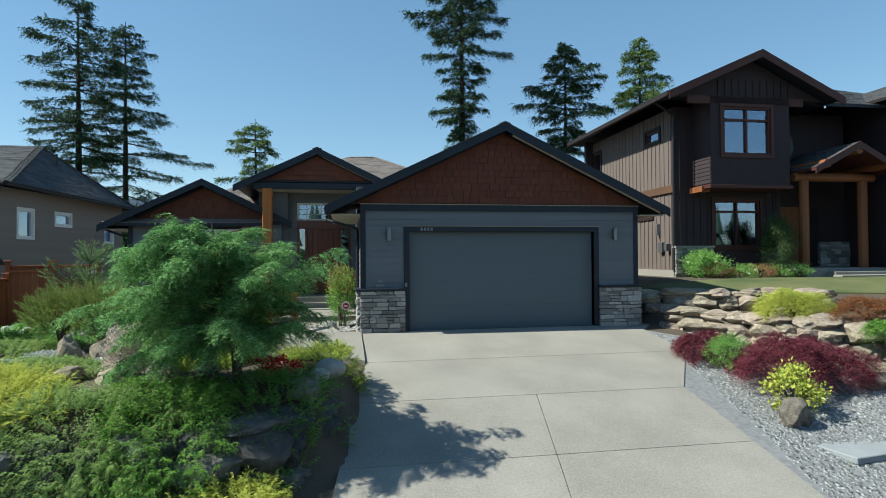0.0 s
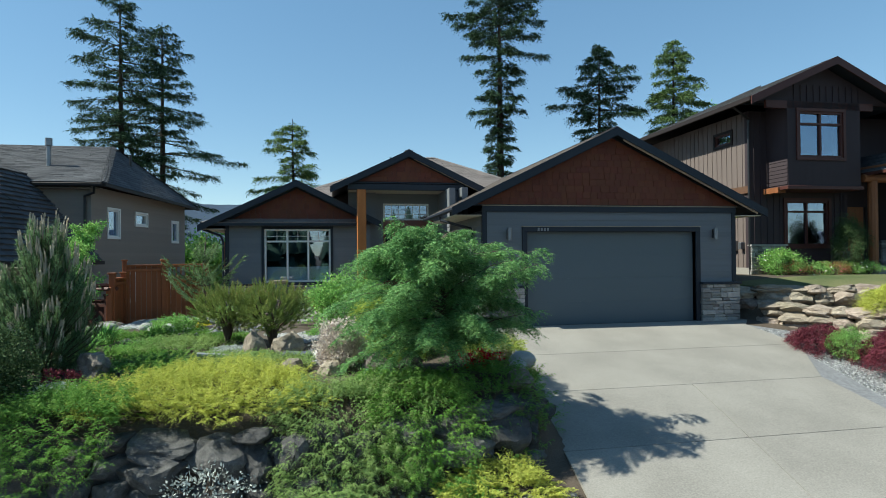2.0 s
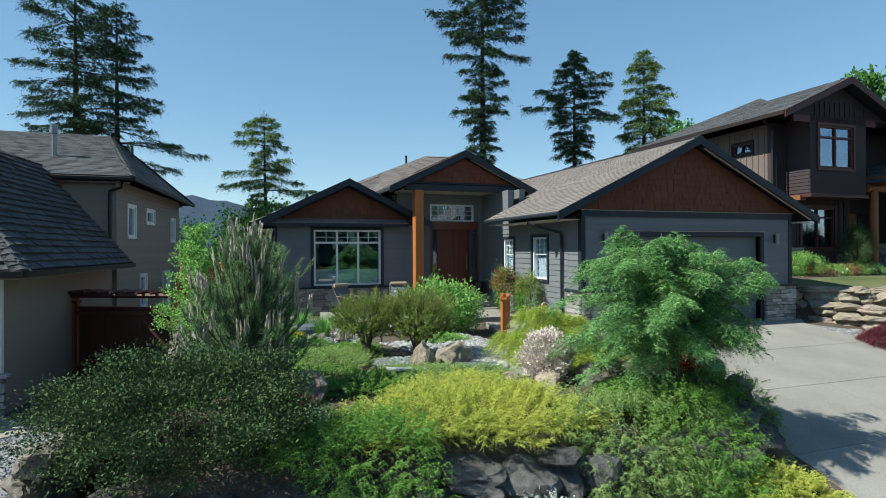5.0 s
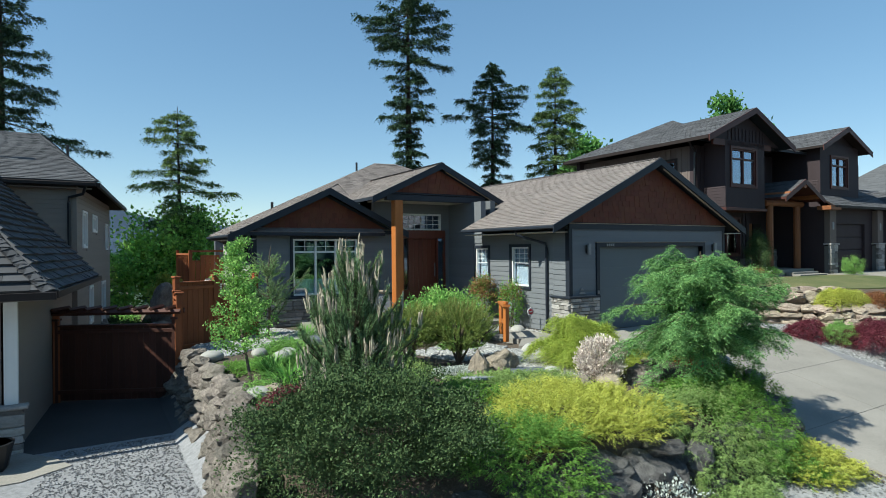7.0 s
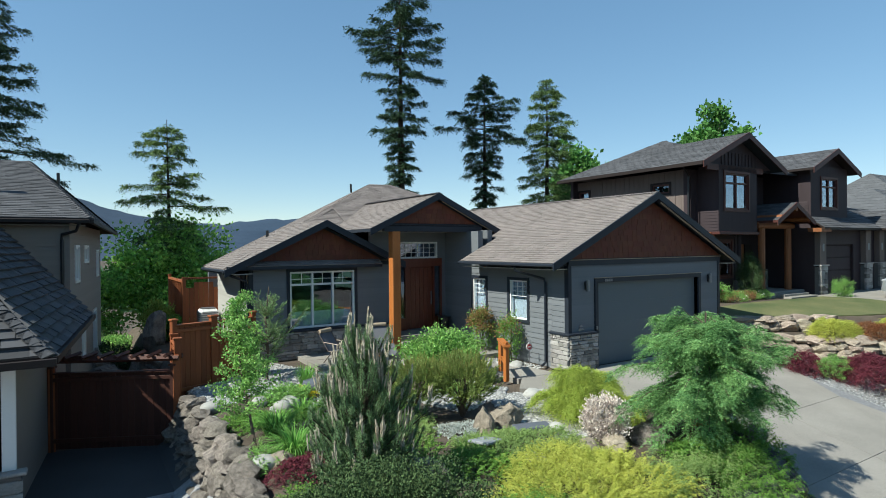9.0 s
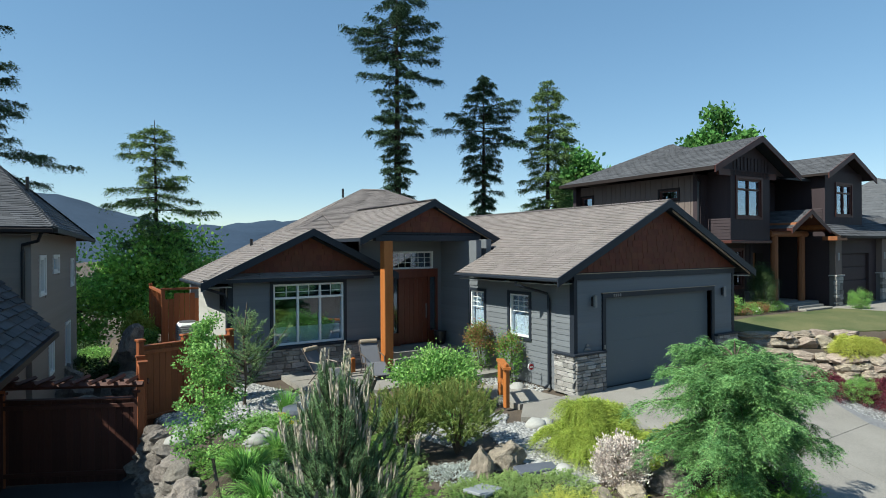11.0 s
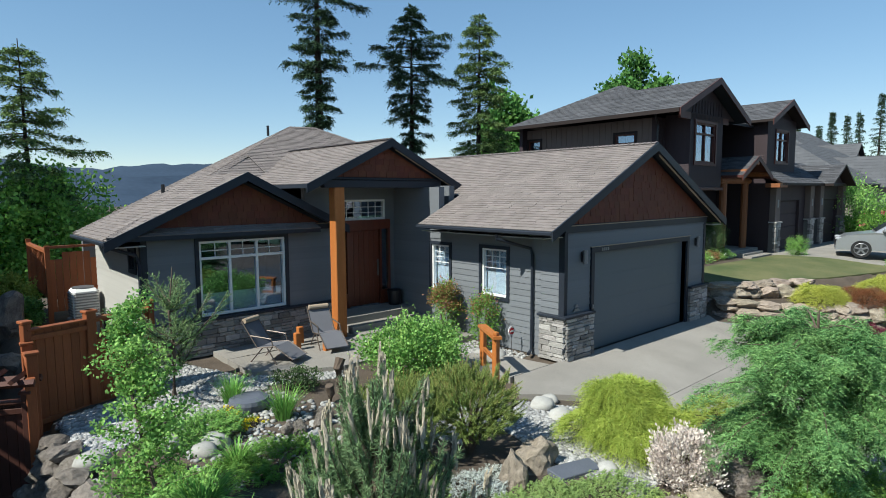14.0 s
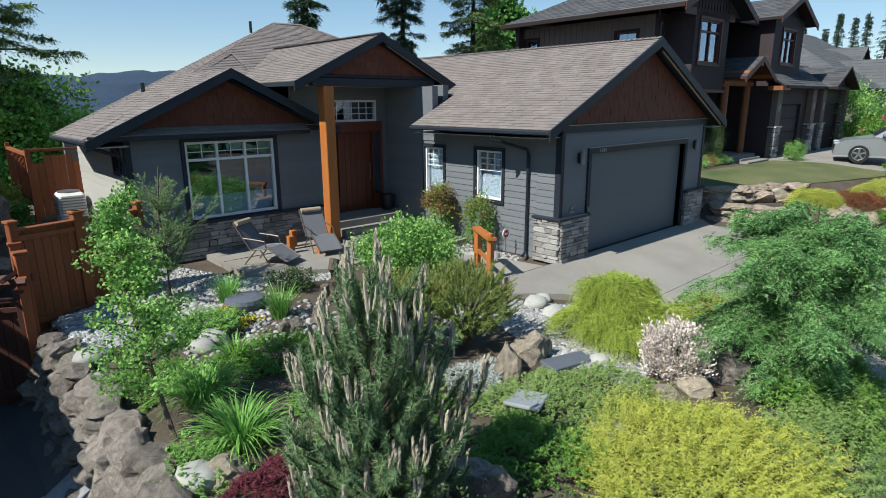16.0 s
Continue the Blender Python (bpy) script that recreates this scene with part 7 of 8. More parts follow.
# beds right of the driveway
carpet("lace_maple", (10.1, 9.2), 1.25, 1.0, 0.85, MAPLE, "broad crimson lace-leaf maple mound", 4200, 0.3, 15, 0.06, 0.012, droop=0.8, up=0.0, ground=-0.5, inner=0.6)
carpet("lace_maple", (9.25, 10.75), 0.62, 0.6, 0.62, MAPLE, "smaller crimson lace-leaf maple", 1700, 0.26, 15, 0.06, 0.012, droop=0.8, up=0.0, inner=0.6)
shrub("box_ball", (9.25, 10.0), 0.42, 0.72, FRESH, "small bright green rounded shrub", 9000, 0.026, 0.015, clumps=130, spot=0.09)
shrub("golden_shrub", (8.95, 7.95), 0.4, 0.8, GOLD, "small yellow-leaved shrub beside a boulder", 1500, 0.07, 0.045, clumps=34)
carpet("gold_cypress", (11.65, 11.05), 0.72, 0.66, 0.72, GOLD, "rounded golden threadleaf cypress above the low boulders", 3600, 0.24, 13, 0.05, 0.011, droop=0.8, ground=0.42, inner=0.6)
carpet("gold_cypress", (14.6, 10.0), 0.8, 0.7, 0.6, GOLD, "low golden cypress beside the lawn", 2200, 0.26, 10, 0.06, 0.012, droop=0.8, ground=0.55)
carpet("rust_heather", (12.75, 10.1), 0.95, 0.7, 0.5, RUST, "rust-coloured heather mound above the low boulders", 3000, 0.16, 10, 0.035, 0.013, ground=0.42)
carpet("green_juniper", (12.3, 9.15), 0.6, 0.35, 0.3, JUNIPER, "green juniper hanging over the boulders", 900, 0.26, 12, 0.045, 0.018, droop=1.1, ground=0.25)
shrub("rhododendron", (17.6, 9.7), 0.7, 0.75, BROAD, "rhododendron with pale flowers", 3000, 0.09, 0.04, ground=1.0)
# planting before the brown house
g1, C1 = shrub("rhododendron", (12.95, 16.2), 0.6, 0.9, FRESH, "bright green rounded shrub with white blooms", 7000, 0.06, 0.032, ground=1.05)
flowers(g1, C1, 12, 0.06, PETAL)
for x in (13.3, 14.0, 14.7, 15.4, 16.0):
    gb, Cb = shrub("azalea", (x, 15.75 + 0.1 * (x % 2)), 0.42, 0.46, REDTIP if int(x * 10) % 2 else FRESH, "low azalea with pink and white bloom", 1500, 0.045, 0.028, ground=1.08, group="azaleas along the brown house")
    flowers(gb, Cb, 8, 0.045, PINK if int(x * 10) % 2 else PETAL)
shrub("dark_conifer_shrub", (15.5, 16.0), 0.5, 1.9, DARKLEAF, "dark upright conifer by the porch", 14000, 0.05, 0.02, ground=1.08)
shrub("cone_shrub", (19.4, 14.0), 0.4, 0.85, FRESH, "small green cone-shaped shrub beside the drive", 7000, 0.035, 0.018, ground=1.1)
g3, C3 = shrub("rhododendron", (30.5, 13.5), 1.6, 1.8, BROAD, "large rhododendron with pink flowers beyond the drive", 6000, 0.14, 0.06, ground=1.0)
flowers(g3, C3, 40, 0.12, PINK)
shrub("bright_shrub", (31.0, 15.5), 2.0, 3.4, FRESH, "tall bright green shrub beyond the drive", 9000, 0.16, 0.08, ground=1.0)
# garden behind the fence
for x, y, r, h, m in ((-8.4, 31, 0.9, 0.8, FRESH), (-6.9, 27.5, 0.55, 1.3, GOLD_GREEN), (-9.2, 29, 1.2, 0.8, DARKLEAF), (-6.8, 26.0, 0.45, 0.9, FRESH), (-7.9, 26.6, 0.5, 0.7, DARKLEAF), (-10, 34, 1.6, 1.0, DARKLEAF)):
    shrub("garden_shrub", (x, y), r, h, m, "rounded shrub in the side garden", 4000, 0.09, 0.05, group="shrubs of the side garden")

for x, y, rx, ry, m, words in ((-5.9, 10.6, 0.45, 0.5, JUNIPER, "low green mat beside the lilies"), (-5.0, 10.3, 0.55, 0.45, JUNIPER, "low green juniper mat behind the pine"), (-7.2, 11.2, 0.35, 0.45, FRESH, "small green cushion on the wall's top"), (-5.4, 11.5, 0.5, 0.4, FRESH, "fresh green mat between the lilies"), (-7.2, 9.3, 0.4, 0.4, JUNIPER, "low green mat above the corner boulders")):
    carpet("sedum_mat", (x, y), rx, ry, 0.1, m, words, 170, 0.18, 10, 0.028, 0.014, tiers=6, category="ground cover")


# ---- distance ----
# Woods colour with the blue of distant haze mixed in.
HAZED_HILL = material("haze_tinted_hill", (0.032, 0.054, 0.09), 0.95, dark=(0.018, 0.034, 0.06), scale=0.02, fine=0.06, bump=0.0, spread=0.35)


def hills(name, far, x0, x1, height, seed, label, z0=-40, shoulder=0.0):
    """A wooded ridge along the far side of the valley."""
    n, rows = 260, 10
    vs = []
    for j in range(rows):
        v = j / (rows - 1)
        for i in range(n):
            u = i / (n - 1)
            x = x0 + (x1 - x0) * u
            crest = height * (0.55 + 0.3 * noise.noise(Vector((u * 7, seed, 0))) + 0.22 * noise.noise(Vector((u * 19, seed, 2))) + 0.05 * noise.noise(Vector((u * 120, seed, 4)))) + shoulder * (1 - smooth(-600.0, 350.0, x))
            vs.append((x, far - (1 - v) * height * 4.5 + 60 * noise.noise(Vector((u * 30, v * 3, seed))), z0 + (crest - z0) * v ** 0.8 + 6 * noise.noise(Vector((u * 160, v * 20, seed)))))
    i, j = np.meshgrid(np.arange(n - 1), np.arange(rows - 1))
    k = (j * n + i).ravel()
    tagged(part(name, fast_mesh(name, np.array(vs), np.stack([k, k + 1, k + n + 1, k + n], 1)), HAZED_HILL), label, "hills", "", "structure")


hills("hills", 3200, -5200, 5200, 270, 3.0, "wooded hills beyond the valley, tinted blue for haze", shoulder=150.0)
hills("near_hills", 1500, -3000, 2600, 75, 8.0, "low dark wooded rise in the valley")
TREELINE = material("valley_woods", (0.05, 0.085, 0.05), 0.95, dark=(0.02, 0.04, 0.03), fine=0.8, bump=0.0, vary=0.35)
rows = []
# Trees from k = 900 are unseen, added to darken window reflections.
for k in range(1250):
    a = rng.uniform(-0.9, 1.1) if k < 900 else rng.uniform(2.1, 4.2)
    d = rng.uniform(110, 420) if k < 900 else rng.uniform(34, 60)
    x, y = math.sin(a) * d, math.cos(a) * d
    g = ground_z(x, y)
    h, w = rng.uniform(5, 11), rng.uniform(1.5, 3.0)
    m = 7
    ang = np.arange(m) / m * 2 * np.pi
    for lift, sc in ((0.0, 1.0), (0.3, 0.75), (0.6, 0.45)):
        ring = np.stack([x + np.cos(ang) * w * sc * rng.uniform(0.6, 1.2, m), y + np.sin(ang) * w * sc, np.full(m, g + h * lift) + rng.uniform(-0.5, 0.5, m)], 1)
        tip = np.array([[x, y, g + h * (lift + 0.42)]])
        f = np.stack([np.arange(m), (np.arange(m) + 1) % m, np.full(m, m)], 1)
        rows.append((np.concatenate([ring, tip]), f))
tagged(merged("distant_woods", rows, TREELINE), "dark conifer woods on the valley floor, with unseen trees behind the street", "woods", "", "stuff")

# far houses beyond the brown house
def far_house(x, y, w, d, z, eave, ridge, wall_mat, label):
    t = thing("far_house", (x, y, z), label, "house", "houses down the street")
    part("wall", boxes((x - w / 2, x + w / 2, y - d / 2, y + d / 2, z, eave)), wall_mat, t)
    o = 0.5
    roof([(x - w / 2 - o, y - d / 2 - o, eave), (x + w / 2 + o, y - d / 2 - o, eave), (x + w / 2 - d / 3, y, ridge), (x - w / 2 + d / 3, y, ridge)], SHINGLE_GREY, t, seed=80, course=0.35, tab=0.6)
    roof([(x - w / 2 + d / 3, y, ridge), (x + w / 2 - d / 3, y, ridge), (x + w / 2 + o, y + d / 2 + o, eave), (x - w / 2 - o, y + d / 2 + o, eave)], SHINGLE_GREY, t, seed=81, course=0.35, tab=0.6)
    roof([(x - w / 2 - o, y - d / 2 - o, eave), (x - w / 2 + d / 3, y, ridge), (x - w / 2 - o, y + d / 2 + o, eave)], SHINGLE_GREY, t, seed=82, course=0.35, tab=0.6)
    roof([(x + w / 2 + o, y - d / 2 - o, eave), (x + w / 2 + o, y + d / 2 + o, eave), (x + w / 2 - d / 3, y, ridge)], SHINGLE_GREY, t, seed=83, course=0.35, tab=0.6)
    gx = x - w * 0.12
    part("gable_wall", slab([(gx - 2.2, y - d / 2 - 0.9, eave - 0.1), (gx + 2.2, y - d / 2 - 0.9, eave - 0.1), (gx, y - d / 2 - 0.9, eave + 1.9)], 0.3, way=(0, 1, 0)), BEIGE, t)
    roof([(gx - 2.7, y - d / 2 - 1.3, eave - 0.2), (gx, y - d / 2 - 1.3, eave + 2.1), (gx, y, eave + 2.1), (gx - 2.7, y, eave - 0.2)], SHINGLE_GREY, t, seed=84, course=0.35, tab=0.6)
    roof([(gx + 2.7, y - d / 2 - 1.3, eave - 0.2), (gx + 2.7, y, eave - 0.2), (gx, y, eave + 2.1), (gx, y - d / 2 - 1.3, eave + 2.1)], SHINGLE_GREY, t, seed=85, course=0.35, tab=0.6)
    for k in range(3):
        a = x - w * 0.35 + k * w * 0.26
        win = part("window", boxes((a, a + 1.4, y - d / 2 - 0.05, y - d / 2, z + 3.2, z + 4.6)), WHITE, t)
        part("pane", boxes((a + 0.1, a + 1.3, y - d / 2 - 0.07, y - d / 2 - 0.05, z + 3.3, z + 4.5)), GLASS, win)
    return t


far_house(46, 21, 17, 10, -1.2, 4.4, 7.6, BEIGE, "pale house with broad grey shingle roofs down the street")
far_house(64, 28, 18, 11, -1.2, 6.6, 10.6, BEIGE, "farther house with grey roofs")

# ---- silver car ----
CAR = material("silver_car_paint", (0.4, 0.41, 0.43), 0.28, dark=(0.36, 0.37, 0.39), fine=20, bump=0.0, metal=0.6, spec=0.6)
GLASS_GREY = material("headlight_lens", (0.35, 0.36, 0.38), 0.15, fine=20, bump=0.0, spec=0.6)
TYRE = material("tyre_rubber", (0.02, 0.02, 0.021), 0.8, fine=60)
car = thing("car", (21.5, 10.8, 1.15), "silver estate car parked on the neighbour's drive", "car")


def car_body():
    """Side outline lofted across the width, narrower at the glass."""
    prof = [(0.0, 0.42, 0.78), (0.04, 0.68, 0.86), (0.35, 0.86, 0.9), (1.25, 1.0, 0.92), (1.95, 1.5, 0.72), (2.3, 1.62, 0.7), (3.4, 1.66, 0.7), (4.2, 1.55, 0.7), (4.55, 1.1, 0.88), (4.62, 0.75, 0.9), (4.6, 0.4, 0.85)]
    bm = bmesh.new()
    L, R, LB, RB = [], [], [], []
    for x, z, w in prof:
        L.append(bm.verts.new((x, -w, z)))
        R.append(bm.verts.new((x, w, z)))
        LB.append(bm.verts.new((x, -0.9, min(z, 0.92) if z > 0.92 else z)))
        RB.append(bm.verts.new((x, 0.9, min(z, 0.92) if z > 0.92 else z)))
    for i in range(len(prof) - 1):
        bm.faces.new((L[i], L[i + 1], R[i + 1], R[i]))
    low_l = [bm.verts.new((x, -0.88, 0.28)) for x, z, w in prof]
    low_r = [bm.verts.new((x, 0.88, 0.28)) for x, z, w in prof]
    for i in range(len(prof) - 1):
        bm.faces.new((L[i], LB[i], LB[i + 1], L[i + 1]))
        bm.faces.new((R[i], R[i + 1], RB[i + 1], RB[i]))
        bm.faces.new((LB[i], low_l[i], low_l[i + 1], LB[i + 1]))
        bm.faces.new((RB[i], RB[i + 1], low_r[i + 1], low_r[i]))
        bm.faces.new((low_l[i], low_r[i], low_r[i + 1], low_l[i + 1]))
    bm.faces.new((L[0], R[0], low_r[0], low_l[0]))
    bm.faces.new((L[-1], low_l[-1], low_r[-1], R[-1]))
    bmesh.ops.remove_doubles(bm, verts=bm.verts[:], dist=0.001)
    bmesh.ops.recalc_face_normals(bm, faces=bm.faces[:])
    return bm


cm = Matrix.Translation((20.95, 13.0, 1.15)) @ Matrix.Rotation(radians(-75), 4, "Z") @ Matrix.Diagonal((1.06, 1.06, 1.06, 1))


def moved(bm, m):
    bm.transform(m)
    return bm


body = part("body", moved(car_body(), cm), CAR, car)
part("side_glass", boxes((1.75, 4.15, -0.9, -0.75, 1.0, 1.48), m=cm, bevel=0.06), BLACK, car)
part("windscreen", moved(slab([(1.3, -0.72, 1.04), (1.3, 0.72, 1.04), (1.98, 0.62, 1.54), (1.98, -0.62, 1.54)], 0.02, way=(-0.6, 0, 0.8)), cm), BLACK, car)
part("grille", boxes((-0.03, 0.02, -0.5, 0.5, 0.5, 0.72), m=cm, bevel=0.01), BLACK, car)
for y in (-0.66, 0.66):
    part("headlight", boxes((-0.01, 0.26, y - 0.12, y + 0.12, 0.66, 0.78), m=cm, bevel=0.04), GLASS_GREY, car)
part("mirror", boxes((1.5, 1.66, -1.08, -0.9, 1.02, 1.16), m=cm, bevel=0.03), CAR, car)
for x in (0.85, 3.75):
    for y in (-0.86, 0.86):
        w = part("wheel", tube([(x, y - 0.1, 0.33), (x, y + 0.1, 0.33)], 0.34, 24), TYRE, car)
        w.data.transform(Matrix.Translation(ORG[car.name]))
        w.data.transform(cm)
        w.data.transform(Matrix.Translation(-ORG[car.name]))
        s = -1 if y < 0 else 1
        part("hub", moved(tube([(x, y + s * 0.1, 0.33), (x, y + s * 0.106, 0.33)], 0.235, 20), cm), BLACK, w)
        for a in range(5):
            spin = Matrix.Translation((x, y + s * 0.113, 0.33)) @ Matrix.Rotation(a * 1.2566, 4, "Y")
            part("spoke", moved(moved(boxes((-0.035, 0.035, -0.008, 0.008, 0.0, 0.225), bevel=0.006), spin), cm), STEEL, w)
        part("rim", moved(tube([(x + 0.23 * math.cos(b * 0.3142), y + s * 0.11, 0.33 + 0.23 * math.sin(b * 0.3142)) for b in range(21)], 0.014, 6), cm), STEEL, w)

# ---- garden stones ----
def boulder(at, size, label, pool=None, seed=1, z=None, rot=None, name="boulder"):
    rnd = random.Random(seed)
    me = (pool or ROCKS)[seed % len(pool or ROCKS)]
    ob = new(name, me)
    g = ground_z(*at) if z is None else z
    ob.matrix_basis = Matrix.Translation((*at, g + size[2] * 0.45)) @ Matrix.Rotation(rnd.uniform(0, 6.3) if rot is None else rot, 4, "Z") @ Matrix.Diagonal((*size, 1))
    return tagged(ob, label, "boulder")


boulder((-3.28, 10.55), (0.27, 0.2, 0.36), "angular tan boulder standing in the bed", TAN_ROCKS, seed=2, rot=0.5)
boulder((-2.72, 10.62), (0.36, 0.24, 0.3), "angular tan boulder leaning beside another", TAN_ROCKS, seed=4, rot=-0.3)
boulder((-5.42, 9.05), (0.4, 0.3, 0.34), "dark brown boulder beside red ground cover", seed=3)
shrub("red_groundcover", (-5.72, 8.5), 0.26, 0.24, MAPLE, "low crimson-leaved ground cover", 900, 0.04, 0.026, clumps=24, category="ground cover")
boulder((-7.02, 10.92), (0.26, 0.2, 0.2), "rounded tan boulder beside the crimson maple", TAN_ROCKS, seed=11)
boulder((-2.45, 8.72), (0.3, 0.24, 0.15), "grey flat-topped boulder by the path", TAN_ROCKS, seed=5)
boulder((-1.85, 8.58), (0.3, 0.24, 0.17), "grey boulder by the heather", TAN_ROCKS, seed=6)
boulder((-1.15, 8.5), (0.3, 0.3, 0.24), "grey-brown boulder under the feathery tree", seed=7)
boulder((-0.6, 8.75), (0.28, 0.22, 0.2), "grey boulder under the feathery tree", seed=8)
boulder((1.0, 7.75), (0.26, 0.22, 0.2), "grey boulder beside the driveway", seed=9)
boulder((8.72, 7.62), (0.3, 0.25, 0.3), "square brown boulder on the gravel bed", seed=1)
boulder((11.2, 8.5), (0.35, 0.22, 0.14), "flat grey stone at the bed's edge", seed=12)
boulder((11.6, 8.75), (0.3, 0.2, 0.14), "flat pale stone at the bed's edge", seed=13)
for k, (x, y, s) in enumerate(((-7.25, 11.08, 0.24), (-6.1, 15.1, 0.22), (-6.35, 14.75, 0.2), (-5.75, 14.45, 0.24), (-6.0, 14.2, 0.2), (-5.15, 13.7, 0.2), (-7.3, 14.9, 0.24), (-7.45, 14.3, 0.2),
                                (-0.7, 12.1, 0.24), (-0.95, 11.5, 0.22), (-0.2, 12.3, 0.16), (1.15, 14.9, 0.26), (1.05, 15.35, 0.2), (-2.05, 9.9, 0.14), (1.3, 8.6, 0.24), (1.15, 8.35, 0.18), (-4.55, 13.5, 0.2))):
    boulder((x, y), (s * 1.15, s * 0.9, s * 0.7), "rounded white river boulder in the bed", ROUND, k + 3)
for k, (x, y) in enumerate(((-4.7, 14.1), (-4.15, 14.0), (-3.95, 14.25), (-4.6, 13.95))):
    boulder((x, y), (0.16, 0.13, 0.16), "small brown stone edging the bed", ROCKS, k + 5)


def pebbles(name, region, n, size, mat, label, seed, lift=0.0, z=None, only=None):
    """Loose pebbles strewn over a convex polygon."""
    r = np.random.default_rng(seed)
    x0, x1 = min(p[0] for p in region), max(p[0] for p in region)
    y0, y1 = min(p[1] for p in region), max(p[1] for p in region)
    P = np.stack([r.uniform(x0, x1, n * 3), r.uniform(y0, y1, n * 3)], 1)
    keep = np.ones(len(P), bool)
    area = sum(p[0] * q[1] - q[0] * p[1] for p, q in zip(region, region[1:] + region[:1]))
    for p, q in zip(region, region[1:] + region[:1]):
        c = (q[0] - p[0]) * (P[:, 1] - p[1]) - (q[1] - p[1]) * (P[:, 0] - p[0])
        keep &= c * np.sign(area) > 0
    P = P[keep]
    if only:
        P = np.array([p for p in P if only(*p)])
    P = P[:n]
    g = np.array([(ground_z(x, y) if z is None else z(x, y)) + lift for x, y in P])
    ico = bmesh.new()
    bmesh.ops.create_icosphere(ico, subdivisions=1, radius=1.0)
    if size < 0.032:
        ico.clear()
        bmesh.ops.create_cone(ico, cap_ends=False, segments=4, radius1=1.0, radius2=0.55, depth=1.1)
        ico.faces.new([v for v in ico.verts if v.co.z > 0])
        bmesh.ops.triangulate(ico, faces=ico.faces[:])
    ico.verts.index_update()
    V = np.array([v.co[:] for v in ico.verts])
    F = np.array([[v.index for v in f.verts] for f in ico.faces])
    ico.free()
    m = len(P)
    s = size * r.uniform(0.5, 1.5, (m, 1)) * r.uniform(0.7, 1.3, (m, 3)) * np.array([1, 1, 0.6])
    a = r.uniform(0, 6.3, m)
    pts = V[None] * s[:, None]
    rot = np.stack([pts[..., 0] * np.cos(a)[:, None] - pts[..., 1] * np.sin(a)[:, None], pts[..., 0] * np.sin(a)[:, None] + pts[..., 1] * np.cos(a)[:, None], pts[..., 2]], -1)
    vs = rot + np.concatenate([P, (g + size * 0.2)[:, None]], 1)[:, None]
    fs = F[None] + (np.arange(m) * len(V))[:, None, None]
    ob = part(name, fast_mesh(name, vs.reshape(-1, 3), fs.reshape(-1, 3)), mat)
    return tagged(ob, label, "pebbles", "", "stuff")


pebbles("river_pebbles", [(-2.4, 9.15), (-1.55, 9.3), (-1.1, 12.0), (-1.9, 12.1), (-2.4, 10.4)], 4200, 0.037, PEBBLE, "pale river pebbles of the dry stream bed", 1)
pebbles("river_pebbles", [(-1.9, 11.2), (0.3, 11.4), (-0.7, 12.6), (-1.8, 12.3)], 2200, 0.037, PEBBLE, "pale river pebbles behind the threadleaf cypress", 14)
pebbles("river_pebbles", [(-2.9, 11.8), (-1.2, 12.5), (-0.4, 13.4), (-1.4, 14.2), (-3.4, 13.4)], 2500, 0.037, PEBBLE, "pale river pebbles beside the path", 2)
pebbles("river_pebbles", [(-6.7, 15.9), (-5.3, 15.8), (-3.7, 16.5), (-3.95, 17.2), (-3.95, 19.4), (-6.0, 19.4)], 4200, 0.044, PEBBLE, "pale river pebbles before the big window", 3)
pebbles("river_pebbles", [(-7.5, 15.0), (-6.5, 15.4), (-5.7, 17.7), (-7.4, 17.3)], 2200, 0.042, GRAVEL, "grey pebbles along the fence", 4)
pebbles("river_pebbles", [(-6.4, 12.9), (-4.2, 12.9), (-3.4, 14.6), (-4.0, 16.3), (-6.0, 16.2)], 700, 0.045, PEBBLE, "pale river pebbles scattered over the bed", 8)
pebbles("bed_gravel", [(9.1, 12.6), (7.3, 4.6), (9.6, 4.4), (12.2, 7.6), (11.4, 9.4), (10.3, 12.0)], 12000, 0.024, GRAVEL, "grey gravel beside the driveway", 5, 0.012, only=lambda x, y: x > right_edge(y) + 0.0)
pebbles("drive_gravel", [(-11, 8.2), (-8.2, 8.2), (-8.0, 13.6), (-10, 13.6)], 7000, 0.018, DRIVE_GRAVEL, "grey crushed gravel of the drive", 6, 0.02)
pebbles("river_pebbles", [(1.0, 14.7), (1.9, 14.5), (1.9, 18.2), (1.0, 16.4)], 1100, 0.034, PEBBLE, "pale pebbles along the garage wall", 12)
pebbles("river_pebbles", [(-3.95, 16.55), (-2.4, 16.0), (-2.25, 16.45), (-3.95, 17.35)], 900, 0.04, PEBBLE, "pale pebbles along the patio edge", 13)
pebbles("front_gravel", [(-1.5, 5.2), (1.2, 5.2), (1.2, 6.3), (-1.2, 6.5)], 1500, 0.03, PEBBLE, "pale gravel at the garden's front edge", 7)


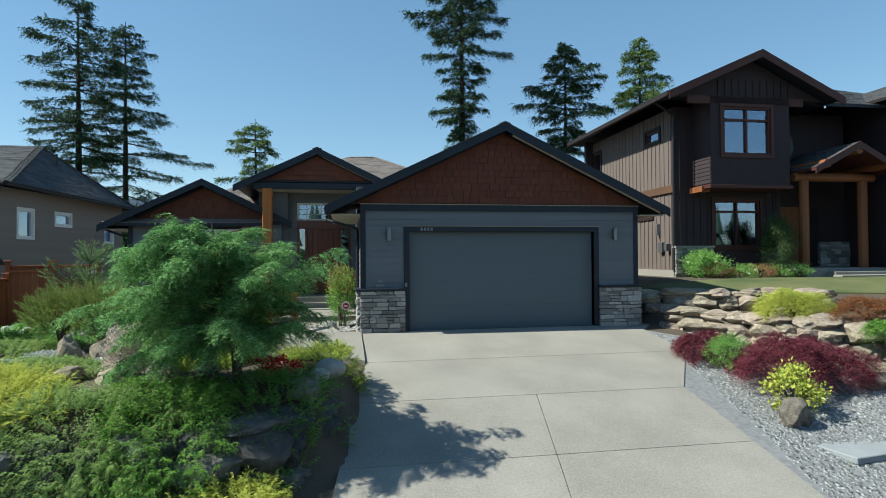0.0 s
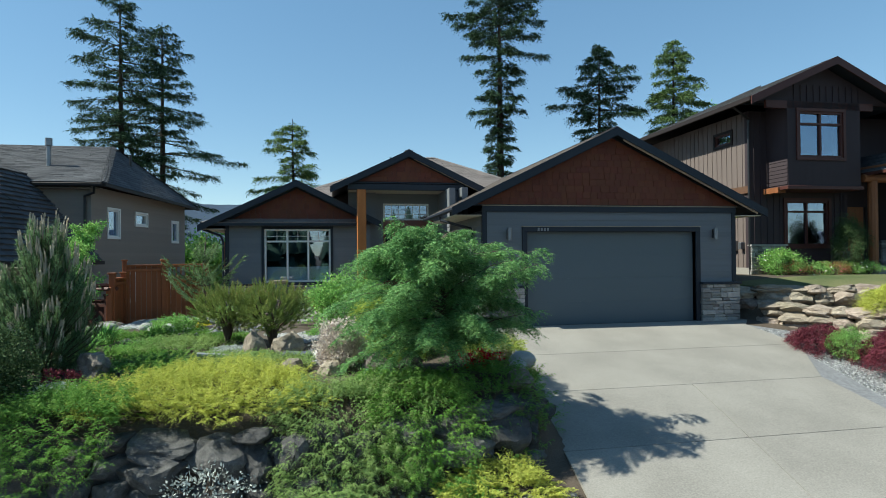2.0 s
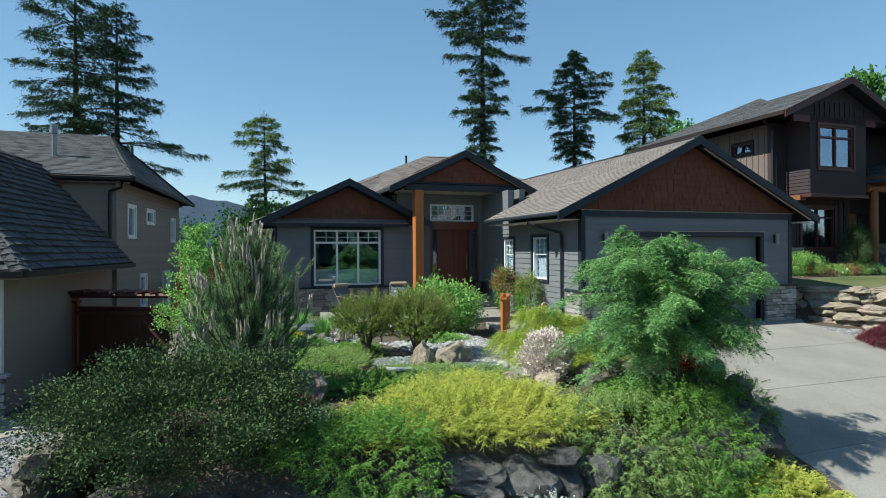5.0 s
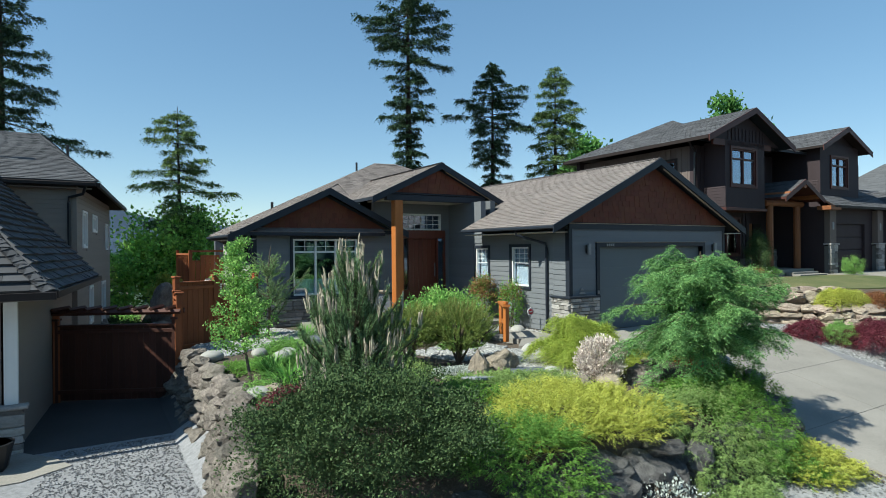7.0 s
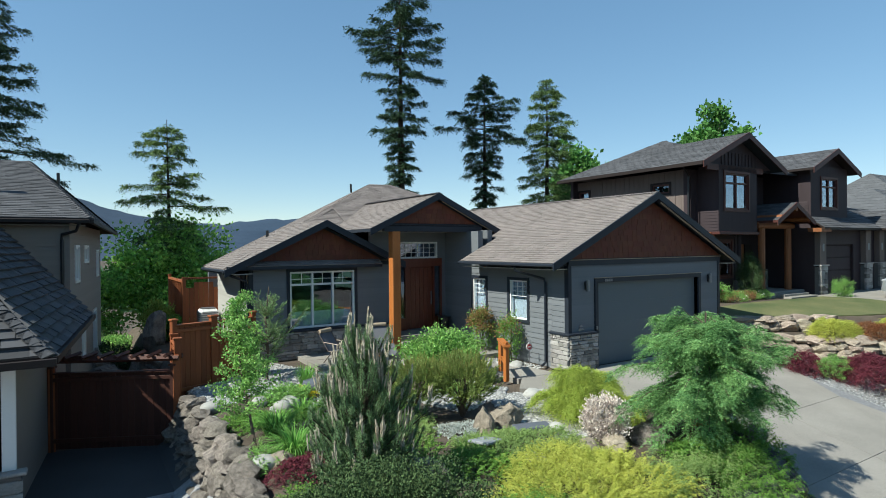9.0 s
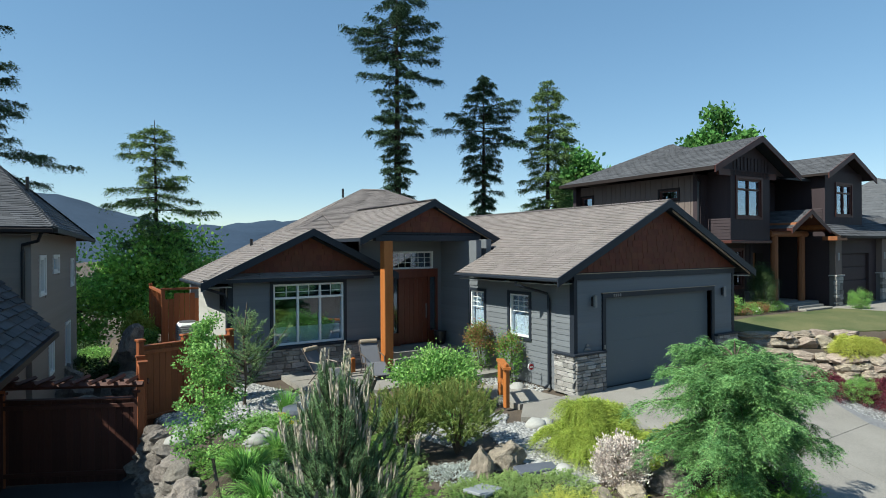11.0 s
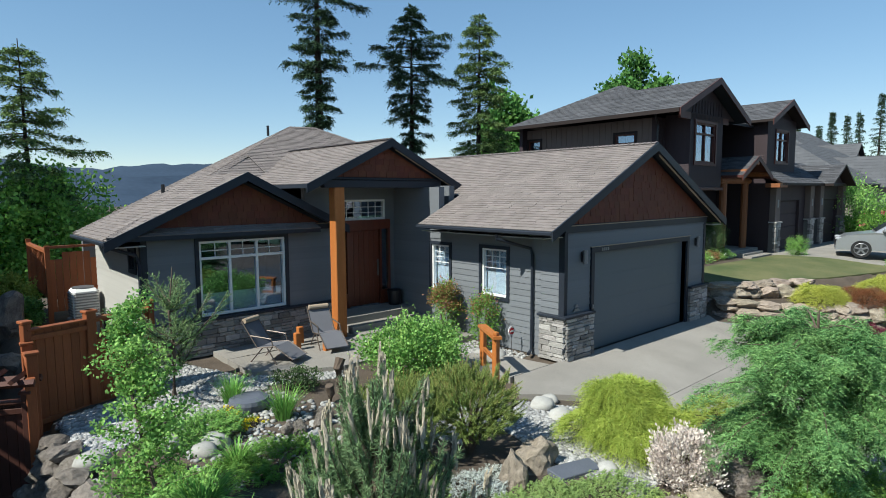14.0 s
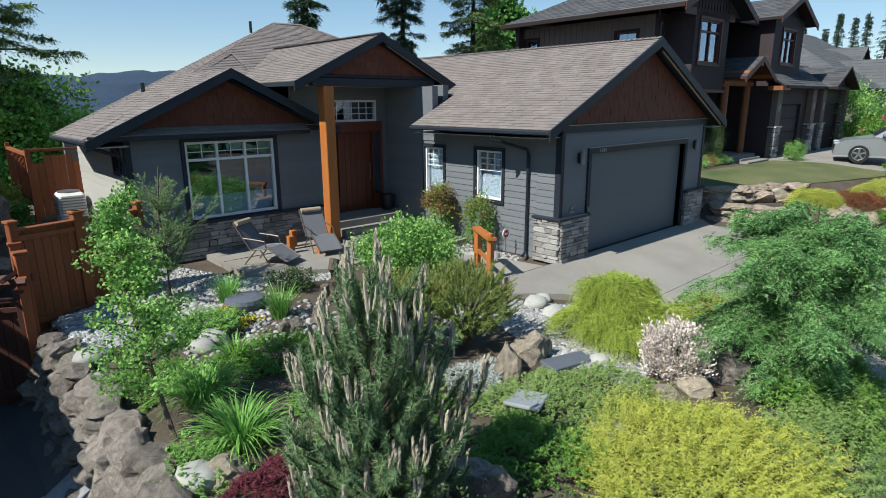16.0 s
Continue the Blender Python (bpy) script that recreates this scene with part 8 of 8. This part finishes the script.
def slab_stone(at, size, rot, mat, label, z=None, lean=(0.0, 0.0)):
    g = ground_z(*at) if z is None else z
    bm = boxes((-size[0] / 2, size[0] / 2, -size[1] / 2, size[1] / 2, -0.05, size[2]), m=Matrix.Translation((*at, g)) @ Matrix.Rotation(lean[0], 4, "X") @ Matrix.Rotation(lean[1], 4, "Y") @ Matrix.Rotation(rot, 4, "Z"), bevel=0.012)
    r = random.Random(int(at[0] * 100))
    mid = sum((v.co for v in bm.verts), Vector()) / len(bm.verts)
    push = {(a, b): Vector((r.uniform(-0.06, 0.06), r.uniform(-0.06, 0.06), 0)) for a in (False, True) for b in (False, True)}
    for v in bm.verts:
        d = Matrix.Rotation(-rot, 3, "Z") @ (v.co - mid)
        v.co += push[d.x > 0, d.y > 0]
    return tagged(part("stone_slab", bm, mat), label, "stone slab")


SLATE = material("blue_grey_slate", (0.3, 0.315, 0.33), 0.7, dark=(0.2, 0.212, 0.225), scale=10, fine=40, bump=0.4)
DARK_SLATE = material("dark_slate", (0.12, 0.13, 0.16), 0.6, dark=(0.07, 0.08, 0.1), scale=10, fine=40, bump=0.4)
slab_stone((-3.82, 9.72), (0.46, 0.4, 0.0), 0.3, SLATE, "pale slate stepping slab among junipers", ground_z(-3.82, 9.72) + 0.19, (-0.16, 0.1))
slab_stone((-3.5, 8.85), (0.5, 0.36, 0.1), 0.9, SLATE, "grey slate slab set in the bed")
slab_stone((-2.35, 10.2), (0.75, 0.42, 0.06), -0.3, DARK_SLATE, "dark blue slate slab at the stream bed")
cover = slab_stone((9.05, 6.75), (1.1, 0.62, 0.05), 0.15, SLATE, "pale utility cover in the gravel")
disc = part("stone_disc", tube([(-4.7, 15.6, 0.1), (-4.7, 15.6, 0.2), (-4.7, 15.6, 0.27), (-4.7, 15.6, 0.3)], [0.34, 0.36, 0.34, 0.2], 20), DARK_SLATE)
tagged(disc, "round grey stone disc ringed with pebbles", "garden ornament")
for k in range(14):
    a = k * 0.45
    boulder((-4.7 + 0.44 * math.cos(a), 15.6 + 0.44 * math.sin(a)), (0.06, 0.05, 0.045), "white pebble ringing the stone disc", ROUND, k)
stump = part("driftwood_post", tube([(-3.12, 15.1, 0.0), (-3.1, 15.1, 0.35), (-3.15, 15.08, 0.6), (-3.07, 15.1, 0.78)], [0.1, 0.085, 0.09, 0.1], 9), BARK)
tagged(stump, "weathered upright driftwood post", "driftwood")
stump = part("driftwood_post", tube([(-3.5, 14.8, 0.0), (-3.48, 14.8, 0.25), (-3.53, 14.78, 0.42)], [0.08, 0.075, 0.08], 9), BARK)
tagged(stump, "short weathered driftwood post", "driftwood")

# ---- patio and porch furniture ----
WEAVE = material("taupe_sling_fabric", (0.15, 0.15, 0.165), 0.85, dark=(0.1, 0.1, 0.112), fine=160, bump=0.3)
FRAME = material("bronze_aluminium", (0.16, 0.13, 0.11), 0.45, fine=40, bump=0.05, metal=0.4)
TOWEL = material("tan_headrest", (0.42, 0.33, 0.24), 0.85, fine=80, bump=0.3)


def lounger(at, yaw):
    """Sling recliner: seat, raised back and dropped foot, on a bent tube frame."""
    t = thing("patio_lounger", (*at, 0.16), "taupe sling patio lounger with a tan headrest", "lounger", "loungers on the patio")
    m = Matrix.Translation((*at, 0.16)) @ Matrix.Rotation(yaw, 4, "Z")
    side = [(-0.55, 0.95), (-0.15, 0.36), (0.3, 0.42), (0.75, 0.16)]
    for k, (name, a, b) in enumerate((("backrest", 0, 1), ("seat", 1, 2), ("footrest", 2, 3))):
        p, q = side[a], side[b]
        part(name, moved(slab([(p[0], -0.26, p[1]), (p[0], 0.26, p[1]), (q[0], 0.26, q[1]), (q[0], -0.26, q[1])], 0.018), m), WEAVE, t)
    for y in (-0.28, 0.28):
        part("side_rail", moved(tube([(x, y, z) for x, z in side], 0.016, 6), m), FRAME, t)
        for x in (-0.35, 0.35):
            part("leg", moved(tube([(0.0 if x < 0 else 0.1, y, 0.38), (x, y, 0.0)], 0.015, 6), m), FRAME, t)
        part("armrest", moved(tube([(-0.32, y, 0.62), (0.0, y, 0.6), (0.22, y, 0.58), (0.26, y, 0.41)], 0.016, 6), m), FRAME, t)
    part("headrest", moved(tube([(-0.5, -0.25, 0.93), (-0.5, 0.25, 0.93)], 0.06, 10), m), TOWEL, t)


lounger((-3.2, 17.85), radians(-60))
lounger((-1.65, 18.05), radians(-100))
for k, (x, y, h) in enumerate(((-1.98, 18.75, 0.42), (-2.35, 18.2, 0.42), (-1.85, 17.7, 0.3))):
    b = part("cedar_bollard", boxes((x - 0.07, x + 0.07, y - 0.07, y + 0.07, 0.12, 0.18 + h), bevel=0.012), CEDAR_POST)
    tagged(b, "short square cedar bollard on the patio", "bollard", "cedar bollards")
rail = thing("path_rail", (-0.2, 13.8, 0.05), "short two-post cedar rail beside the path", "rail")
for x, y in ((-0.2, 13.7), (0.3, 14.55)):
    part("post", boxes((x - 0.06, x + 0.06, y - 0.06, y + 0.06, 0.0, 0.92), bevel=0.01), CEDAR_POST, rail)
part("rail", slab([(-0.33, 13.66, 0.98), (-0.17, 13.56, 0.98), (0.43, 14.59, 0.98), (0.27, 14.69, 0.98)], 0.06), CEDAR_POST, rail)
part("rail", slab([(-0.226, 13.715, 0.5), (-0.174, 13.685, 0.5), (0.326, 14.535, 0.5), (0.274, 14.565, 0.5)], 0.08), CEDAR_POST, rail)
part("finial", boxes((-0.25, -0.15, 13.65, 13.75, 0.98, 1.06), bevel=0.015), CEDAR_POST, rail)
pot = part("tall_planter", tube([(1.65, 19.6, 0.56), (1.65, 19.6, 0.6), (1.65, 19.6, 0.95), (1.65, 19.6, 1.02)], [0.14, 0.17, 0.22, 0.22], 16), BLACK)
tagged(pot, "dark glazed planter beside the front door", "planter")
sign = thing("alarm_sign", (1.6, 14.85, 0.1), "small white and red octagonal alarm sign on a stake", "sign")
part("stake", tube([(1.6, 14.85, 0.05), (1.6, 14.85, 0.5)], 0.01, 6), STEEL, sign)
SIGN_RED = material("sign_red", (0.5, 0.03, 0.04), 0.5, fine=20, bump=0.0)
part("plate", tube([(1.6, 14.84, 0.58), (1.6, 14.86, 0.58)], 0.12, 8), WHITE, sign)
part("rim", tube([(1.6, 14.832, 0.58), (1.6, 14.84, 0.58)], 0.085, 8), SIGN_RED, sign)
part("bar", boxes((1.55, 1.65, 14.824, 14.832, 0.56, 0.6)), WHITE, sign)

pot = part("round_planter", tube([(-10.95, 13.1, -1.03), (-10.95, 13.1, -0.95), (-10.95, 13.1, -0.62), (-10.95, 13.1, -0.56), (-10.95, 13.1, -0.56), (-10.95, 13.1, -0.66)], [0.17, 0.24, 0.31, 0.33, 0.28, 0.26], 18), BLACK)
tagged(pot, "round black planter before the beige house", "planter")

# ---- fixtures of the main house ----
for x in (2.64, 8.55):
    s = thing("wall_sconce", (x, 13.58, 2.42), "brushed-steel up-and-down wall sconce beside the garage door", "wall lamp", "garage sconces")
    part("back_plate", boxes((x - 0.05, x + 0.05, 13.535, 13.58, 2.3, 2.54), bevel=0.008), BLACK, s)
    part("shade", tube([(x, 13.48, 2.26), (x, 13.48, 2.58)], 0.055, 14), STEEL, s)
numbers = thing("number_plate", (3.55, 13.53, 2.53), "row of small pale bars above the garage door", "house number")
for k in range(4):
    part("bar", boxes((3.42 + k * 0.085, 3.47 + k * 0.085, 13.53, 13.545, 2.5, 2.58)), STEEL, numbers)
keypad = thing("keypad", (3.05, 13.53, 1.2), "small grey garage keypad", "keypad")
part("case", boxes((3.02, 3.08, 13.51, 13.545, 1.12, 1.22), bevel=0.006), STEEL, keypad)
plaque = thing("wall_ornament", (2.42, 13.56, 1.25), "small pale two-tier metal ornament on the siding", "ornament")
part("upper_tier", slab([(2.36, 13.57, 1.24), (2.5, 13.57, 1.24), (2.46, 13.57, 1.3), (2.4, 13.57, 1.3)], 0.02, way=(0, -1, 0)), STEEL, plaque)
part("lower_tier", slab([(2.3, 13.57, 1.14), (2.56, 13.57, 1.14), (2.51, 13.57, 1.2), (2.35, 13.57, 1.2)], 0.02, way=(0, -1, 0)), STEEL, plaque)
for x, y in ((-3.95, 22.5), (0.9, 26.2)):
    z = hip(x, y)
    v = part("roof_vent", tube([(x, y, z - 0.1), (x, y, z + 0.28)], 0.05, 8), BLACK, house, "black roof vent pipe")

# ---- side garden ----
ac = thing("air_conditioner", (-5.72, 23.8, 0.0), "pale round-cornered outdoor air conditioner on a concrete pad", "air conditioner")
part("pad", boxes((-6.1, -5.36, 23.4, 24.15, -0.3, 0.6), bevel=0.02), CONCRETE, ac)
part("case", boxes((-6.05, -5.42, 23.45, 24.1, 0.6, 1.42), bevel=0.07), WHITE, ac)
for k in range(9):
    z = 0.68 + k * 0.075
    part("louvre", boxes((-6.02, -5.45, 23.425, 23.45, z, z + 0.03)), STEEL, ac)
    part("louvre", boxes((-6.075, -6.05, 23.48, 24.07, z, z + 0.03)), STEEL, ac)
part("top_grille", tube([(-5.74, 23.78, 1.42), (-5.74, 23.78, 1.46)], 0.26, 20), STEEL, ac)
deck = thing("deck", (-5.7, 26.0, 0.9), "red-stained timber deck with a boarded railing behind the house", "deck")
part("floor", boxes((-6.3, -4.9, 25.3, 29.0, 0.95, 1.05)), FENCE, deck)
for k in range(8):
    top = 2.3 if 1 < k < 6 else 2.1
    part("board", boxes((-6.3 + k * 0.175, -6.3 + k * 0.175 + 0.165, 25.25, 25.28, 0.6, top)), FENCE, deck)
part("rail", boxes((-6.34, -4.9, 25.22, 25.34, 2.42, 2.49)), FENCE, deck)
for k in range(14):
    part("baluster", boxes((-6.32, -6.28, 25.45 + k * 0.25, 25.49 + k * 0.25, 1.05, 2.3)), FENCE, deck)
part("rail", boxes((-6.36, -6.24, 25.34, 29.0, 2.3, 2.38)), FENCE, deck)
for x, y in ((-6.3, 25.3), (-6.3, 29.0), (-4.95, 25.3)):
    part("post", boxes((x - 0.06, x + 0.06, y - 0.06, y + 0.06, -0.5, 2.5)), FENCE, deck)
for k, (x, y, a, b, c) in enumerate(((-7.6, 22.6, 0.7, 0.5, 0.4), (-8.6, 23.2, 0.8, 0.5, 0.45), (-7.9, 24.2, 0.6, 0.5, 0.7), (-8.9, 24.8, 0.7, 0.6, 0.6), (-7.2, 25.4, 0.5, 0.5, 0.8), (-9.2, 26.6, 0.8, 0.6, 0.7))):
    boulder((x, y), (a, b, c), "weathered grey-brown boulder of the side rockery", ROCKS, k + 2)
